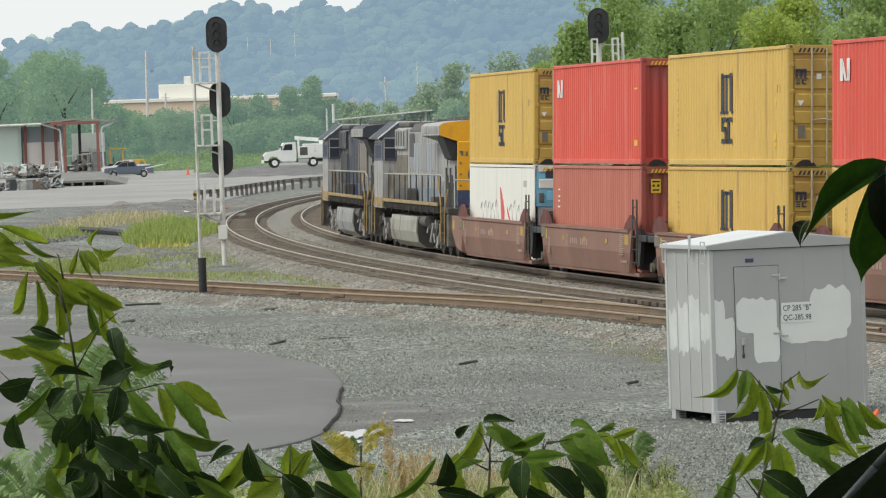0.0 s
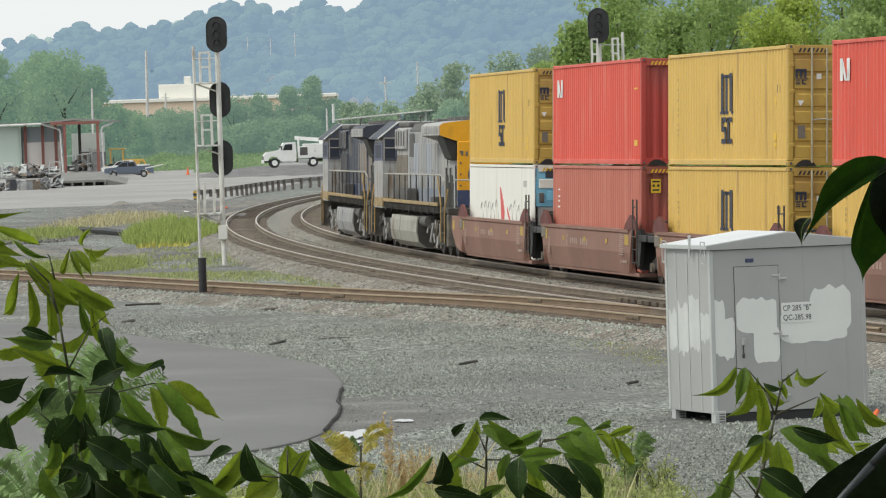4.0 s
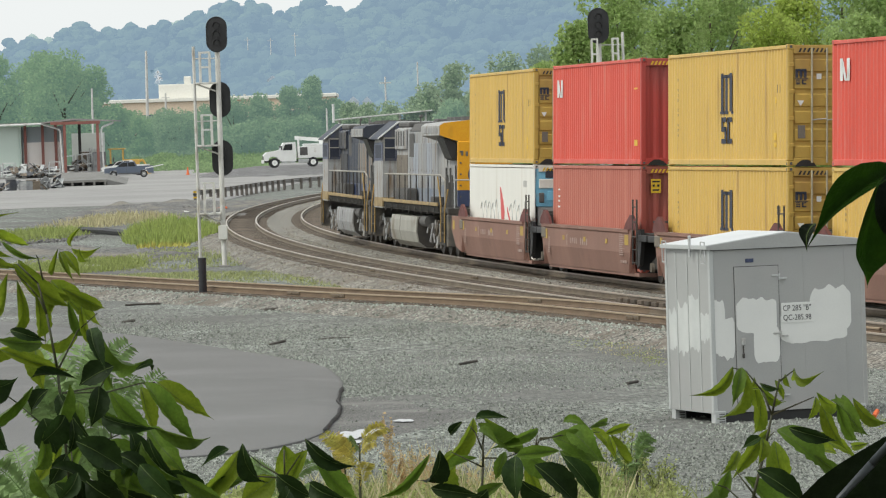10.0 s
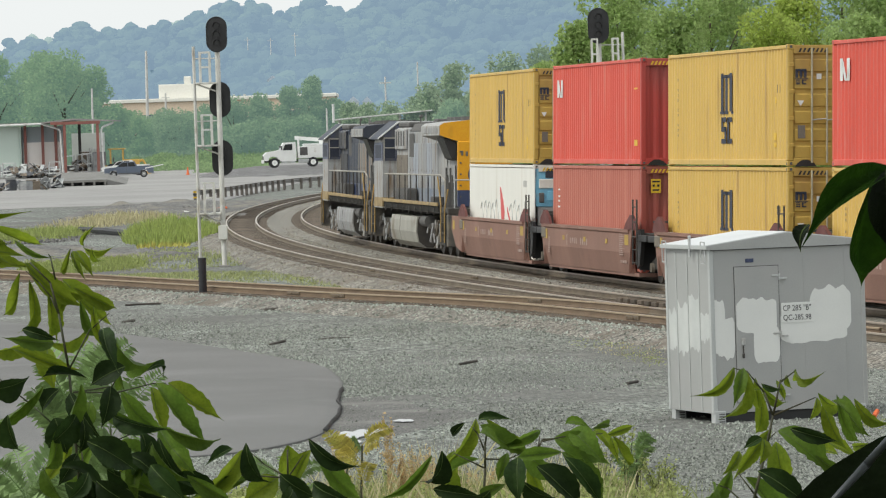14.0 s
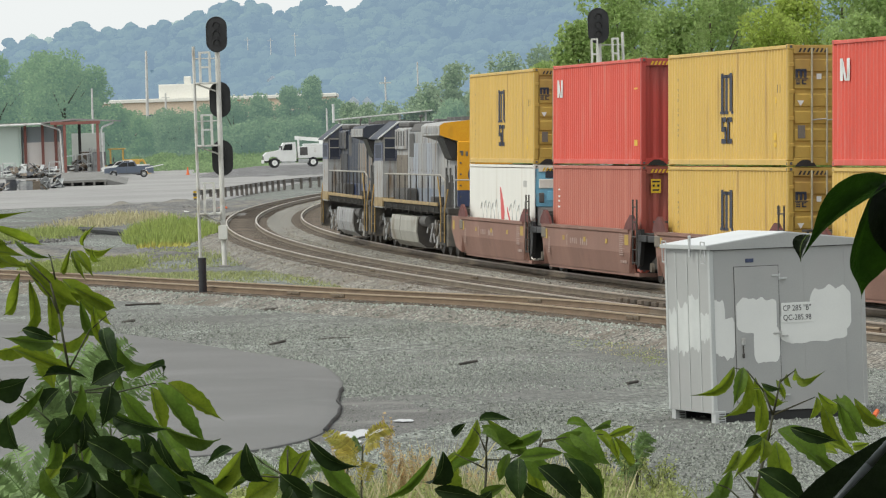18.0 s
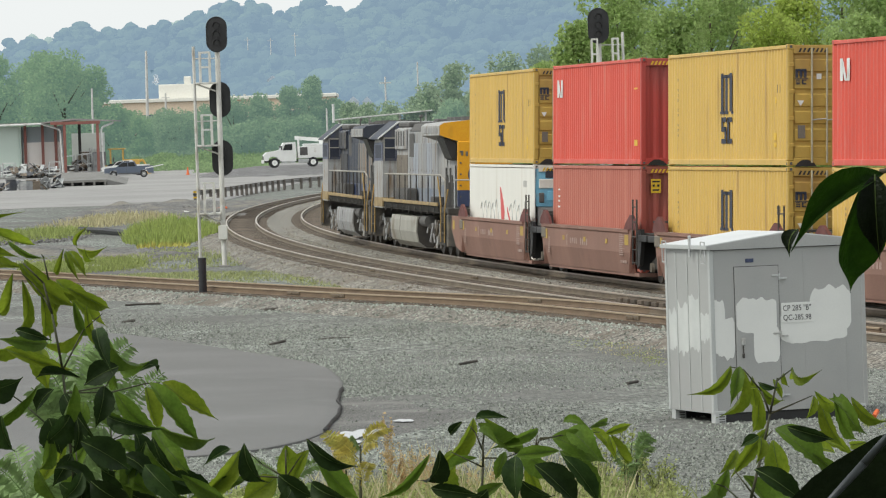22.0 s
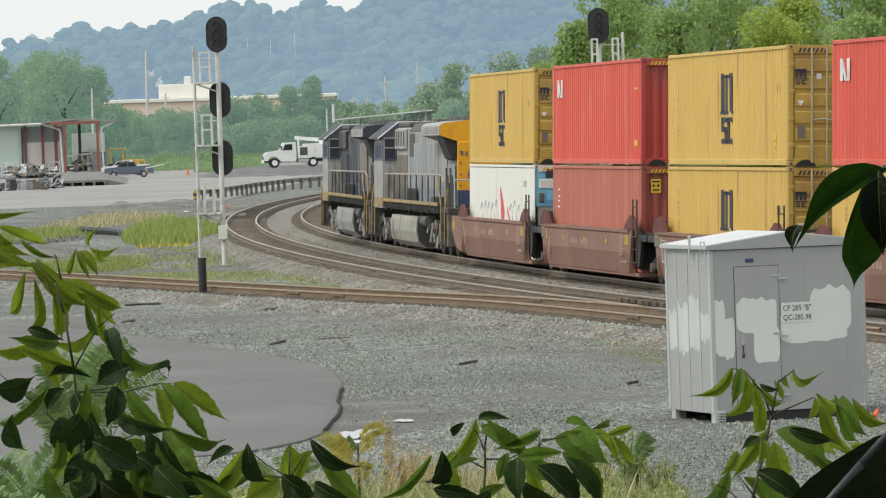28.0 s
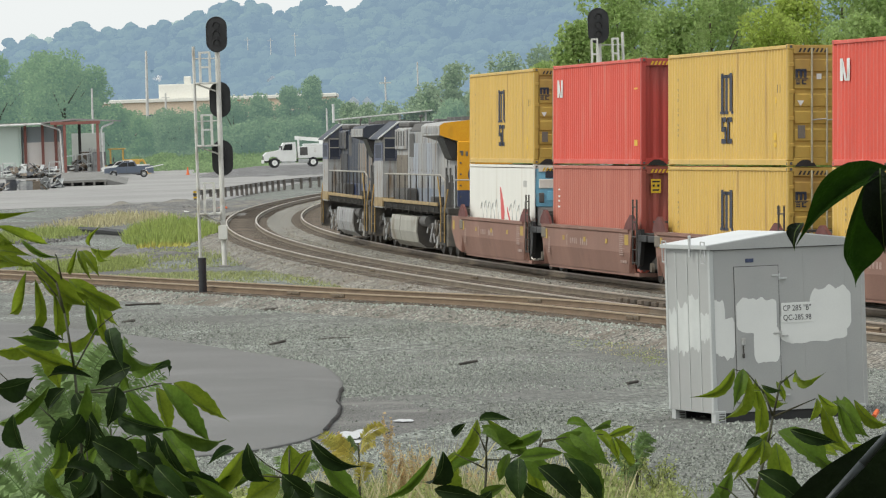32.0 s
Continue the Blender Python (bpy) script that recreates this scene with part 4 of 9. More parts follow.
# ---- the two locomotives ----
def locomotive(m, label, rear_yellow, body, tank_paint, tank_y):
    """A six-axle hood unit that faces away: local y forwards, its rear end at -y."""
    c = thing("locomotive", m, label, "locomotive", "locomotives")
    F, R, HW = 10.7, -10.7, 0.93
    dark = body is LOCO_DARK
    part("platform", box(-1.43, 1.43, R, F, 1.45, 1.66, 0.02), DARK_STEEL, c)
    for s in (-1, 1):
        sill = part("side_sill", box(s * 1.48, s * 1.53, -8.6, 6.7, 1.70, 1.82, 0.01), LOCO_SILL, c, "faded yellow sill stripe")
        # black colour stands in for the shadow below the sill
        part("sill_skirt", box(s * 1.44, s * 1.48, -8.6, 6.7, 1.50, 1.70, 0.01), SKIRT_SHADE, sill, "skirt blackened for the shadow below the sill")
        for k in range(9):
            part("sill_bracket", box(s * 1.481, s * 1.50, -7.6 + k * 1.7, -7.5 + k * 1.7, 1.38, 1.62), DARK_STEEL, sill)
    # hood in sections, each with its doors and seams
    part("engine_hood", box(-HW, HW, -9.4, 3.3, 1.66, 4.3, 0.06), body, c)
    part("hood_roof", B().prism([(-HW, 4.28), (HW, 4.28), (0.75, 4.55), (-0.75, 4.55)], 1, -4.7, 3.3), DARK_GREY, c)
    for k in range(10):
        y0 = -4.5 + k * 0.76
        door = part("hood_door", box(-HW - 0.03, -HW, y0, y0 + 0.68, 1.9, 3.85, 0.012), (LOCO_GREY, LOCO_GREY, LOCO_STREAK, LOCO_STREAK, LOCO_GREY)[k % 5] if not dark else (LOCO_RUST, LOCO_RUST, LOCO_DARK, LOCO_DARK, LOCO_DARK)[k // 2], c)
        part("door_latch", box(-HW - 0.042, -HW - 0.03, y0 + 0.55, y0 + 0.6, 2.84, 2.9), LOCO_BROWN, door)
    part("hood_band", box(-HW - 0.035, -HW - 0.031, -8.9, 3.2, 1.68, 2.25), LOCO_BLUE if dark else LOCO_BLUE_FADED, c, "faded blue lower band")
    part("inverter_cabinet", box(-HW - 0.06, 1.3, 3.3, 6.8, 1.66, 4.42, 0.05), body if dark else LOCO_PALE, c)
    side = -HW - 0.06
    part("cabinet_panel", box(side - 0.03, side, 3.5, 6.5, 1.9, 3.42, 0.015), LOCO_CHAR if dark else LOCO_BROWN, c, "charcoal access panel" if dark else "brown weathered access panel")
    part("panel_seam", box(side - 0.034, side - 0.03, 5.2, 5.26, 1.95, 3.38), DARK_GREY, c)
    part("blower_housing", box(side - 0.10, side, 3.5, 6.6, 3.62, 4.36, 0.03), LOCO_PALE if not dark else body, c)
    for k in range(4):
        part("louvre_slot", box(side - 0.112, side - 0.10, 3.75 + k * 0.72, 4.1 + k * 0.72, 3.75, 4.28), DARK_GREY, c)
    # flat plate paints the shade of a gap beside the cabinet
    part("dark_recess", box(-HW - 0.035, -HW - 0.031, 2.0, 3.25, 3.35, 4.2), DARK_GREY, c)
    part("exhaust_stack", box(-0.35, 0.35, 0.2, 1.2, 4.55, 4.72, 0.04), DARK_GREY, c)
    part("dynamic_brake_box", box(-0.95, 1.0, 3.5, 6.6, 4.42, 4.62, 0.05), DARK_GREY, c)
    for k in range(3):
        part("roof_hatch", box(-0.6, 0.5, -3.6 + k * 2.0, -2.2 + k * 2.0, 4.55, 4.62, 0.02), DARK_GREY, c)
    # radiator with wide wings
    prof = [(-1.55, 4.10), (-HW, 3.9), (HW, 3.9), (1.55, 4.10), (1.55, 4.42), (1.4, 4.52), (0, 4.68), (-1.4, 4.52), (-1.55, 4.42)]
    w = part("radiator", B().prism(prof, 1, -9.35, -4.6), body if dark else LOCO_PALE, c, "overhanging radiator wings")
    part("radiator_end", B().prism([(u * 0.985, z) for u, z in prof], 1, -9.36, -9.41), rear_yellow, w)
    if dark:
        part("radiator_side", box(-1.575, -1.552, -9.34, -4.65, 4.11, 4.42), LOCO_PALE, w)
        for k in range(3):
            part("grille_opening", box(-1.582, -1.576, -8.9 + k * 1.45, -7.9 + k * 1.45, 4.18, 4.36), LOCO_GREY, w)
    for k in range(0 if dark else 3):
        part("grille_frame", box(-1.562, -1.548, -9.0 + k * 1.45, -7.75 + k * 1.45, 4.17, 4.36, 0.004), LOCO_GREY, w)
    part("air_intake", B().prism([(-1.40, 4.02), (-HW - 0.02, 3.88), (-HW - 0.02, 3.25), (-1.12, 3.32)], 1, -9.3, -7.6), BLACK, c, "dark sloping air intake")
    part("intake_mesh", B().prism([(-1.36, 3.98), (-HW - 0.03, 3.84), (-HW - 0.03, 3.3), (-1.12, 3.36)], 1, -9.31, -9.33), BLACK, c)
    part("hood_end", box(-HW - 0.01, HW + 0.01, -9.46, -9.405, 1.7, 3.9, 0.03), rear_yellow, c, "yellow hood end" if not dark else "dark hood end")
    part("lower_band", box(-HW - 0.015, HW + 0.015, -9.475, -9.464, 1.7, 2.25, 0.004), LOCO_BLUE, c)
    bars(c, [(-0.82, -0.74, 3.42, 3.58), (-0.66, -0.58, 3.40, 3.56), (-0.5, -0.42, 3.42, 3.58)], -9.464, LOCO_BROWN, "number_mark", 0.005, "x")
    em = part("round_emblem", B().tube((-0.22, -9.465, 2.78), (-0.22, -9.478, 2.78), 0.36, 24), LOCO_BLUE, c, "round blue emblem")
    part("emblem_ring", B().tube((-0.22, -9.477, 2.78), (-0.22, -9.484, 2.78), 0.22, 20), LOCO_GREY, em)
    for k in range(5):
        part("bolt", box(-0.86, -0.80, -9.48, -9.462, 2.0 + k * 0.38, 2.06 + k * 0.38, 0.01), DARK_GREY, c)
    # clutter along the left walkway behind the hood doors
    for y0, y1, z0, z1, mm in ((-9.2, -7.3, 1.75, 3.1, LOCO_GREY), (-7.1, -5.7, 2.5, 3.7, LOCO_PALE), (-7.1, -5.7, 1.75, 2.4, LOCO_BLUE_FADED)):
        part("hatch", box(-HW - 0.055, -HW - 0.036, y0, y1, z0, z1, 0.008), mm if not dark else LOCO_RUST, c)
    part("walkway_box", box(-1.38, -1.0, 0.6, 4.2, 1.68, 2.22, 0.03), DARK_GREY, c, "dark equipment box on the walkway")
    for k in range(4):
        part("box_slot", box(-1.386, -1.38, 0.9 + k * 0.8, 1.35 + k * 0.8, 1.76, 1.98), BLACK, c)
    part("walkway_box", box(-1.35, -1.0, -6.5, -5.6, 1.68, 2.0, 0.03), DARK_GREY, c)
    for k in range(6):
        part("conduit", B().tube((-1.02, -9.0 + k * 0.36, 1.66), (-1.02, -9.0 + k * 0.36, 2.5 + 0.25 * (k % 3)), 0.03, 6), DARK_GREY, c)
    for k in range(3):
        part("fan", B().tube((0, -8.6 + 1.7 * k, 4.6), (0, -8.6 + 1.7 * k, 4.74), 0.7, 20), DARK_GREY, w)
    # cab: wide, with a sloping roof edge
    y0, y1 = 6.8, 9.4
    prof = [(-1.52, 1.45), (1.52, 1.45), (1.52, 3.9), (1.47, 4.15), (0.9, 4.61), (-0.9, 4.61), (-1.47, 4.15), (-1.52, 3.9)]
    cab = part("cab", B().prism(prof, 1, y0, y1), LOCO_PALE, c, "pale grey cab with rust streaks")
    part("cab_upper", B().prism([(-1.515, 3.2), (-0.9, 3.2), (-0.9, 4.6), (-1.465, 4.145), (-1.515, 3.9)], 1, y0 - 0.03, y0 - 0.002), LOCO_BLUE, cab, "dark blue upper cab wall")
    part("cab_pillar", box(-HW - 0.12, -HW + 0.05, y0 - 0.10, y0 - 0.032, 3.3, 4.5, 0.02), LOCO_BLUE, cab)
    part("cab_stripe", box(-1.525, -0.96, y0 - 0.02, y0 - 0.003, 1.5, 1.84, 0.004), LOCO_SILL, cab, "peeling yellow stripe")
    part("cab_side_stripe", box(-1.535, -1.521, y0, y1, 1.5, 1.84, 0.004), LOCO_SILL, cab)
    eave = [(-1.70, 4.00), (-1.66, 4.08), (-0.93, 4.675), (0.93, 4.675), (1.66, 4.08), (1.70, 4.00), (0.92, 4.615), (-0.92, 4.615)]
    part("cab_roof", B().prism(eave, 1, y0 + 0.06, y1 + 0.3), LOCO_DARK, cab)
    part("roof_edge", B().prism(eave, 1, y0 - 0.08, y0 + 0.06), WHITE, cab, "white roof edge")
    for s in (-1, 1):
        part("cab_side_upper", box(s * 1.521, s * 1.526, y0 - 0.02, y1, 3.2, 3.88), LOCO_BLUE, cab, "dark blue upper cab side")
        part("side_window", box(s * 1.527, s * 1.531, y0 + 0.4, y1 - 0.4, 3.3, 3.78), NAVY, cab)
    wf = B().box(-1.49, -1.45, y0 - 0.06, y0 - 0.03, 3.2, 4.06).box(-1.0, -0.955, y0 - 0.06, y0 - 0.03, 2.75, 4.06).box(-1.49, -0.955, y0 - 0.06, y0 - 0.03, 4.02, 4.07).box(-1.45, -1.0, y0 - 0.06, y0 - 0.03, 3.66, 3.70)
    part("window_trim", wf, RAIL_PAINT, cab, "pale window frame and grab rail")
    part("rear_window", box(-1.44, -1.02, y0 - 0.04, y0 - 0.031, 3.3, 4.0), NAVY, cab)
    part("nose", B().prism([(y1, 1.66), (F, 1.66), (F - 0.1, 2.7), (y1, 3.1)], 0, -1.1, 1.1), LOCO_YELLOW, c)
    part("windshield", box(-1.2, 1.2, y1 - 0.02, y1 + 0.02, 3.2, 3.9), GLASS_DARK, c)
    part("horn", B().tube((-0.3, 5.4, 4.85), (-0.3, 4.9, 4.85), 0.03, 8, 0.06).tube((-0.3, 5.2, 4.6), (-0.3, 5.2, 4.85), 0.03), DARK_GREY, c)
    # fuel tank, round below
    prof = [(1.44, 1.26), (1.48, 1.1), (1.5, 0.72), (1.42, 0.36), (1.15, 0.16), (-1.15, 0.16), (-1.42, 0.36), (-1.5, 0.72), (-1.48, 1.1), (-1.44, 1.26)]
    tank = part("fuel_tank", B().prism(prof, 1, tank_y, tank_y + 7.3), tank_paint, c, "dirty cream fuel tank")
    part("tank_seam", B().prism([(u * 1.006, w) for u, w in prof], 1, tank_y + 4.6, tank_y + 4.64), DARK_GREY, tank)
    part("tank_end", B().prism([(u * 0.97, 0.72 + (w - 0.72) * 0.97) for u, w in prof], 1, tank_y - 0.04, tank_y), DARK_STEEL, tank)
    part("air_reservoir", B().tube((-1.2, tank_y - 1.6, 1.12), (-1.2, tank_y - 0.1, 1.12), 0.2, 16), DARK_GREY, c)
    for s in (-1, 1):
        t = part("truck", box(-0.5, 0.5, s * 6.9 - 1.9, s * 6.9 + 1.9, 0.6, 1.0, 0.05), DARK_STEEL, c)
        for e in (-1, 1):
            prof = [(s * 6.9 - 2.6, 0.62), (s * 6.9 - 2.6, 0.85), (s * 6.9 - 1.9, 1.08), (s * 6.9 + 1.9, 1.08), (s * 6.9 + 2.6, 0.85), (s * 6.9 + 2.6, 0.62), (s * 6.9 + 1.5, 0.72), (s * 6.9 + 0.6, 0.55), (s * 6.9 - 0.6, 0.55), (s * 6.9 - 1.5, 0.72)]
            fr = part("side_frame", B().prism(prof, 0, e * 1.02, e * 1.16), TRUCK_GREY, t)
            for k in (-1, 0, 1):
                part("journal_box", box(e * 1.1, e * 1.26, s * 6.9 + k * 1.85 - 0.2, s * 6.9 + k * 1.85 + 0.2, 0.36, 0.72, 0.04), TRUCK_GREY, fr)
                part("brake_cylinder", B().tube((e * 1.2, s * 6.9 + k * 1.85 + 0.5, 0.95), (e * 1.2, s * 6.9 + k * 1.85 + 0.95, 0.75), 0.09, 8), TRUCK_GREY, fr)
                part("brake_rod", B().tube((e * 1.24, s * 6.9 + k * 1.85 - 0.85, 0.42), (e * 1.24, s * 6.9 + k * 1.85 - 0.3, 1.06), 0.035, 6), LOCO_GREY, fr)
        rg = random.Random(31 + s)
        for k in range(12):                 # rods, hoses and links hung along the visible side of the truck
            yy, zz = s * 6.9 + rg.uniform(-2.7, 2.7), rg.uniform(0.4, 1.25)
            q = (-1.3, yy + rg.uniform(-0.35, 0.35), max(0.25, zz - rg.uniform(0.2, 0.6)))
            part("brake_link", B().tube((-1.25, yy, zz), q, rg.uniform(0.025, 0.06), 6), rg.choice((LOCO_GREY, TRUCK_GREY, LOCO_PALE, LOCO_BROWN)), t)
        for k in (-1, 0, 1):
            wheelset(c, s * 6.9 + k * 1.85, 0.53)
    # handrails and steps
    for s in (-1, 1):
        posts = [-9.0 + k * 1.6 for k in range(10)]
        rail = part("handrail", B().pipe([(s * 1.46, -9.0, 2.76), (s * 1.46, 6.6, 2.72)], 0.03).pipe([(s * 1.46, -9.0, 2.76), (s * 1.46, -10.2, 2.6), (s * 1.46, -10.2, 1.7)], 0.026), RAIL_PAINT, c)
        for y in posts:
            part("handrail_post", B().tube((s * 1.46, y, 1.6), (s * 1.46, y, 2.72), 0.022), DARK_STEEL, rail)
        for e in (-1, 1):
            st = part("stairwell", box(s * 1.1, s * 1.48, e * 9.5, e * 10.3, 0.42, 0.48).box(s * 1.15, s * 1.48, e * 9.5, e * 10.3, 0.78, 0.84).box(s * 1.2, s * 1.48, e * 9.5, e * 10.3, 1.14, 1.2), DARK_STEEL, c)
            for yy in (9.46, 10.30):
                part("step_side", box(s * 1.12, s * 1.5, e * yy, e * (yy + 0.04), 0.36, 1.5), TRUCK_GREY, st)
            part("step_rail", B().pipe([(s * 1.5, e * 9.42, 0.5), (s * 1.5, e * 9.42, 1.75), (s * 1.5, e * 8.6, 2.7)], 0.024), STEP_YELLOW, st, "dirty yellow grab rail")
            part("step_rail", B().pipe([(s * 1.5, e * 10.38, 0.5), (s * 1.5, e * 10.38, 1.6), (s * 1.4, e * 10.5, 2.3)], 0.024), STEP_YELLOW, st, "dirty yellow grab rail")
    for e in (-1, 1):
        part("pilot", box(-1.45, 1.45, e * 10.45, e * 10.7, 0.35, 1.45, 0.04), TRUCK_GREY, c)
        part("coupler", box(-0.15, 0.15, e * 10.7, e * 11.14, 0.75, 1.05, 0.05), DARK_STEEL, c)
        part("end_rail", B().pipe([(-1.2, e * 10.65, 1.6), (-1.2, e * 10.65, 2.6), (-0.5, e * 10.65, 2.6), (-0.5, e * 10.65, 1.6)], 0.022).pipe([(1.2, e * 10.65, 1.6), (1.2, e * 10.65, 2.6), (0.5, e * 10.65, 2.6), (0.5, e * 10.65, 1.6)], 0.022), GALV, c)
    return c


TRUCK_GREY = mat("truck_grey", (0.13, 0.12, 0.11), (0.075, 0.07, 0.065), 3, 0.75, 0, 0.2, 40, (0.2, 0.17, 0.13), 0.35, 2)
LOCO_BLUE_FADED = mat("loco_blue_faded", (0.17, 0.20, 0.27), (0.26, 0.28, 0.31), 1.2, 0.6, 0, 0.1, 30, (0.3, 0.28, 0.24), 0.4, 1.0, (1.5, 1.5, 0.25))
STEP_YELLOW = mat("step_yellow", (0.36, 0.235, 0.07), (0.26, 0.17, 0.06), 3, 0.6)
RAIL_PAINT = mat("handrail_paint", (0.40, 0.38, 0.34), (0.30, 0.28, 0.25), 2, 0.6)
LOCO_PALE = mat("loco_pale", (0.41, 0.415, 0.413), (0.34, 0.345, 0.355), 1.1, 0.6, 0, 0.1, 30, (0.20, 0.135, 0.08), 0.46, 4.0, (1.5, 1.5, 0.16))
LOCO_STREAK = mat("loco_streak", (0.345, 0.375, 0.425), (0.27, 0.293, 0.34), 1.3, 0.6, 0, 0.1, 30, (0.17, 0.14, 0.11), 0.42, 4.0, (1.5, 1.5, 0.18))
LOCO_RUST = mat("loco_rust", (0.225, 0.218, 0.205), (0.15, 0.148, 0.15), 2.0, 0.65, 0, 0.1, 30, (0.27, 0.14, 0.045), 0.36, 2.4, (1.5, 1.5, 0.18))
locomotive(stand(167.6), "weathered grey diesel locomotive with a yellow rear end", LOCO_YELLOW, LOCO_GREY, TANK, -2.8)
locomotive(stand(189.9), "weathered grey and dark blue diesel locomotive", LOCO_DARK, LOCO_DARK, LOCO_GREY, -4.2)


# ---- the signal shed ----
def shed(m):
    """Local x along the door wall (from its near corner), y into the depth, z up from the ground."""
    W, D, Z0, H = 2.68, 1.80, 0.14, 2.77
    c = thing("signal_shed", m, "grey metal trackside equipment shed with pale paint patches", "shed")
    part("wall_front", box(0, W, 0, 0.05, Z0, H, 0.004), SHED_GREY, c)
    part("wall_back", box(0, W, D - 0.05, D, Z0, H, 0.004), SHED_GREY, c)
    part("wall_end", box(0.003, 0.05, 0.052, D - 0.052, Z0, H, 0.004), SHED_GREY, c)
    part("wall_end", box(W - 0.05, W - 0.003, 0.052, D - 0.052, Z0, H, 0.004), SHED_GREY, c)
    part("floor_plate", box(0.05, W - 0.05, 0.05, D - 0.05, Z0, Z0 + 0.06), DARK_STEEL, c)
    # shallow gabled roof, ridge across the depth
    e, rise = 0.05, 0.20
    prof = [(-e, H + 0.0), (W + e, H + 0.0), (W + e, H + 0.05), (W / 2, H + rise + 0.02), (-e, H + 0.05)]
    roof = part("roof", B().prism(prof, 1, -0.04, D + 0.06), SHED_ROOF, c, "white sheet-metal roof")
    part("gable_front", B().prism([(-e - 0.004, H - 0.03), (W + e + 0.004, H - 0.03), (W + e + 0.004, H + 0.035), (W / 2, H + rise), (-e - 0.004, H + 0.035)], 1, -0.05, -0.041), SHED_GREY, roof)
    part("eave_trim", box(-e - 0.02, -e - 0.002, -0.04, D + 0.06, H - 0.02, H + 0.045, 0.004), SHED_EDGE, roof)
    part("eave_trim", box(W + e + 0.002, W + e + 0.02, -0.04, D + 0.06, H - 0.02, H + 0.045, 0.004), SHED_EDGE, roof)
    # dark strip paints the shadow line under the roof edge
    part("shadow_gap", box(0.02, W - 0.02, -0.012, 0.0, H - 0.045, H - 0.032), DARK_GREY, c)
    for x, y in ((-0.012, -0.012), (W - 0.06, -0.012), (-0.012, D - 0.06), (W - 0.06, D - 0.06)):
        part("corner_trim", box(x, x + 0.075, y, y + 0.075, Z0, H - 0.04, 0.008), SHED_EDGE if x < 0 else SHED_GREY, c)
    for y in (0.44, 0.9, 1.36):
        part("seam", box(-0.010, 0.003, y, y + 0.028, Z0 + 0.02, H - 0.07, 0.006), SHED_EDGE, c)
    for x in (1.62, 2.34):
        part("seam", box(x, x + 0.02, -0.004, 0.0, Z0 + 0.02, H - 0.06), SHED_GREY, c)
    # door
    x0, x1, z0, z1 = 0.42, 1.18, 0.30, 2.45
    gap = box(x0 - 0.012, x1 + 0.012, -0.003, 0.002, z0 - 0.012, z1 + 0.012)
    door = part("door", gap, DARK_GREY, c)
    part("door_leaf", box(x0, x1, -0.016, -0.0035, z0, z1, 0.005), SHED_GREY, door)
    for z in (0.42, 1.36, 2.28):
        part("hinge", box(x1 - 0.12, x1 + 0.02, -0.035, -0.017, z, z + 0.03, 0.006).box(x1 + 0.0, x1 + 0.14, -0.035, -0.004, z - 0.05, z - 0.02, 0.006).tube((x1 + 0.01, -0.03, z - 0.06), (x1 + 0.01, -0.03, z + 0.05), 0.014), GALV, door)
    latch = part("latch", box(x0 + 0.08, x0 + 0.15, -0.05, -0.017, 1.21, 1.32, 0.01), GALV, door)
    part("padlock", box(x0 + 0.09, x0 + 0.13, -0.05, -0.02, 1.0, 1.08, 0.01).tube((x0 + 0.11, -0.035, 1.08), (x0 + 0.11, -0.035, 1.2), 0.01), DARK_STEEL, latch)
    part("vent_tag", box(0.62, 0.76, -0.008, -0.001, 2.52, 2.58), LOCO_BLUE, c, "small blue maker's plate")
    # sign with its two lines
    sx, sz = 1.215, 1.53
    sign = part("sign", box(sx, sx + 0.55, -0.012, -0.004, sz, sz + 0.32, 0.003), SHED_PATCH, c, "white stencilled sign")
    for text, zz in (("CP 285 \"B\"", sz + 0.19), ("QC-285.98", sz + 0.04)):
        cu = bpy.data.curves.new("lettering", "FONT")
        cu.body, cu.size, cu.extrude, cu.resolution_u = text, 0.13, 0.001, 2
        me0 = None
        ob = new("lettering_curve", cu)
        bpy.context.view_layer.update()
        me0 = bpy.data.meshes.new_from_object(ob)
        bpy.data.objects.remove(ob)
        xs_ = [v.co.x for v in me0.vertices]
        wide = max(xs_) - min(xs_)
        for v in me0.vertices:
            x_, y_, z_ = v.co
            v.co = (sx + 0.03 + (x_ - min(xs_)) / wide * 0.49, -0.0135 - z_, zz + y_)
        me0.materials.clear()
        me0.materials.append(BLACK)
        part("lettering", me0, BLACK, sign)
    # paint patches with ragged brush edges
    rr = random.Random(5)

    def patch(u0, u1, w0, w1, face, bite, seed):
        """A brushed patch: narrow strips whose ends wander."""
        n = max(6, int((u1 - u0) / 0.022))
        b = B()
        depth = {"front": (-0.0030 - 0.0003 * seed, 0.001), "door": (-0.0190 - 0.0003 * seed, -0.0155), "end": (0.0005, 0.004)}[face]
        tops, lows = [], []
        for i in range(n + 1):
            t = i / n
            edge = 1.0 if face == "end" else min(1.0, 7 * t, 7 * (1 - t)) ** 0.5
            mid = 0.5 * (w0 + w1)
            a = noise.noise(Vector((u0 * 9 + t * 9 * (u1 - u0) + seed, seed * 1.7, 0))) + 0.18 * noise.noise(Vector((t * 15, seed, 3)))
            c = noise.noise(Vector((t * 4.2 + seed, seed * 1.7, 9))) + 0.18 * noise.noise(Vector((t * 15, seed, 7)))
            tops.append(mid + (w1 - mid) * (0.62 + 0.38 * edge) + bite * a)
            lows.append(mid + (w0 - mid) * (0.62 + 0.38 * edge) + bite * c)
        for d in depth:
            row = [[], []]
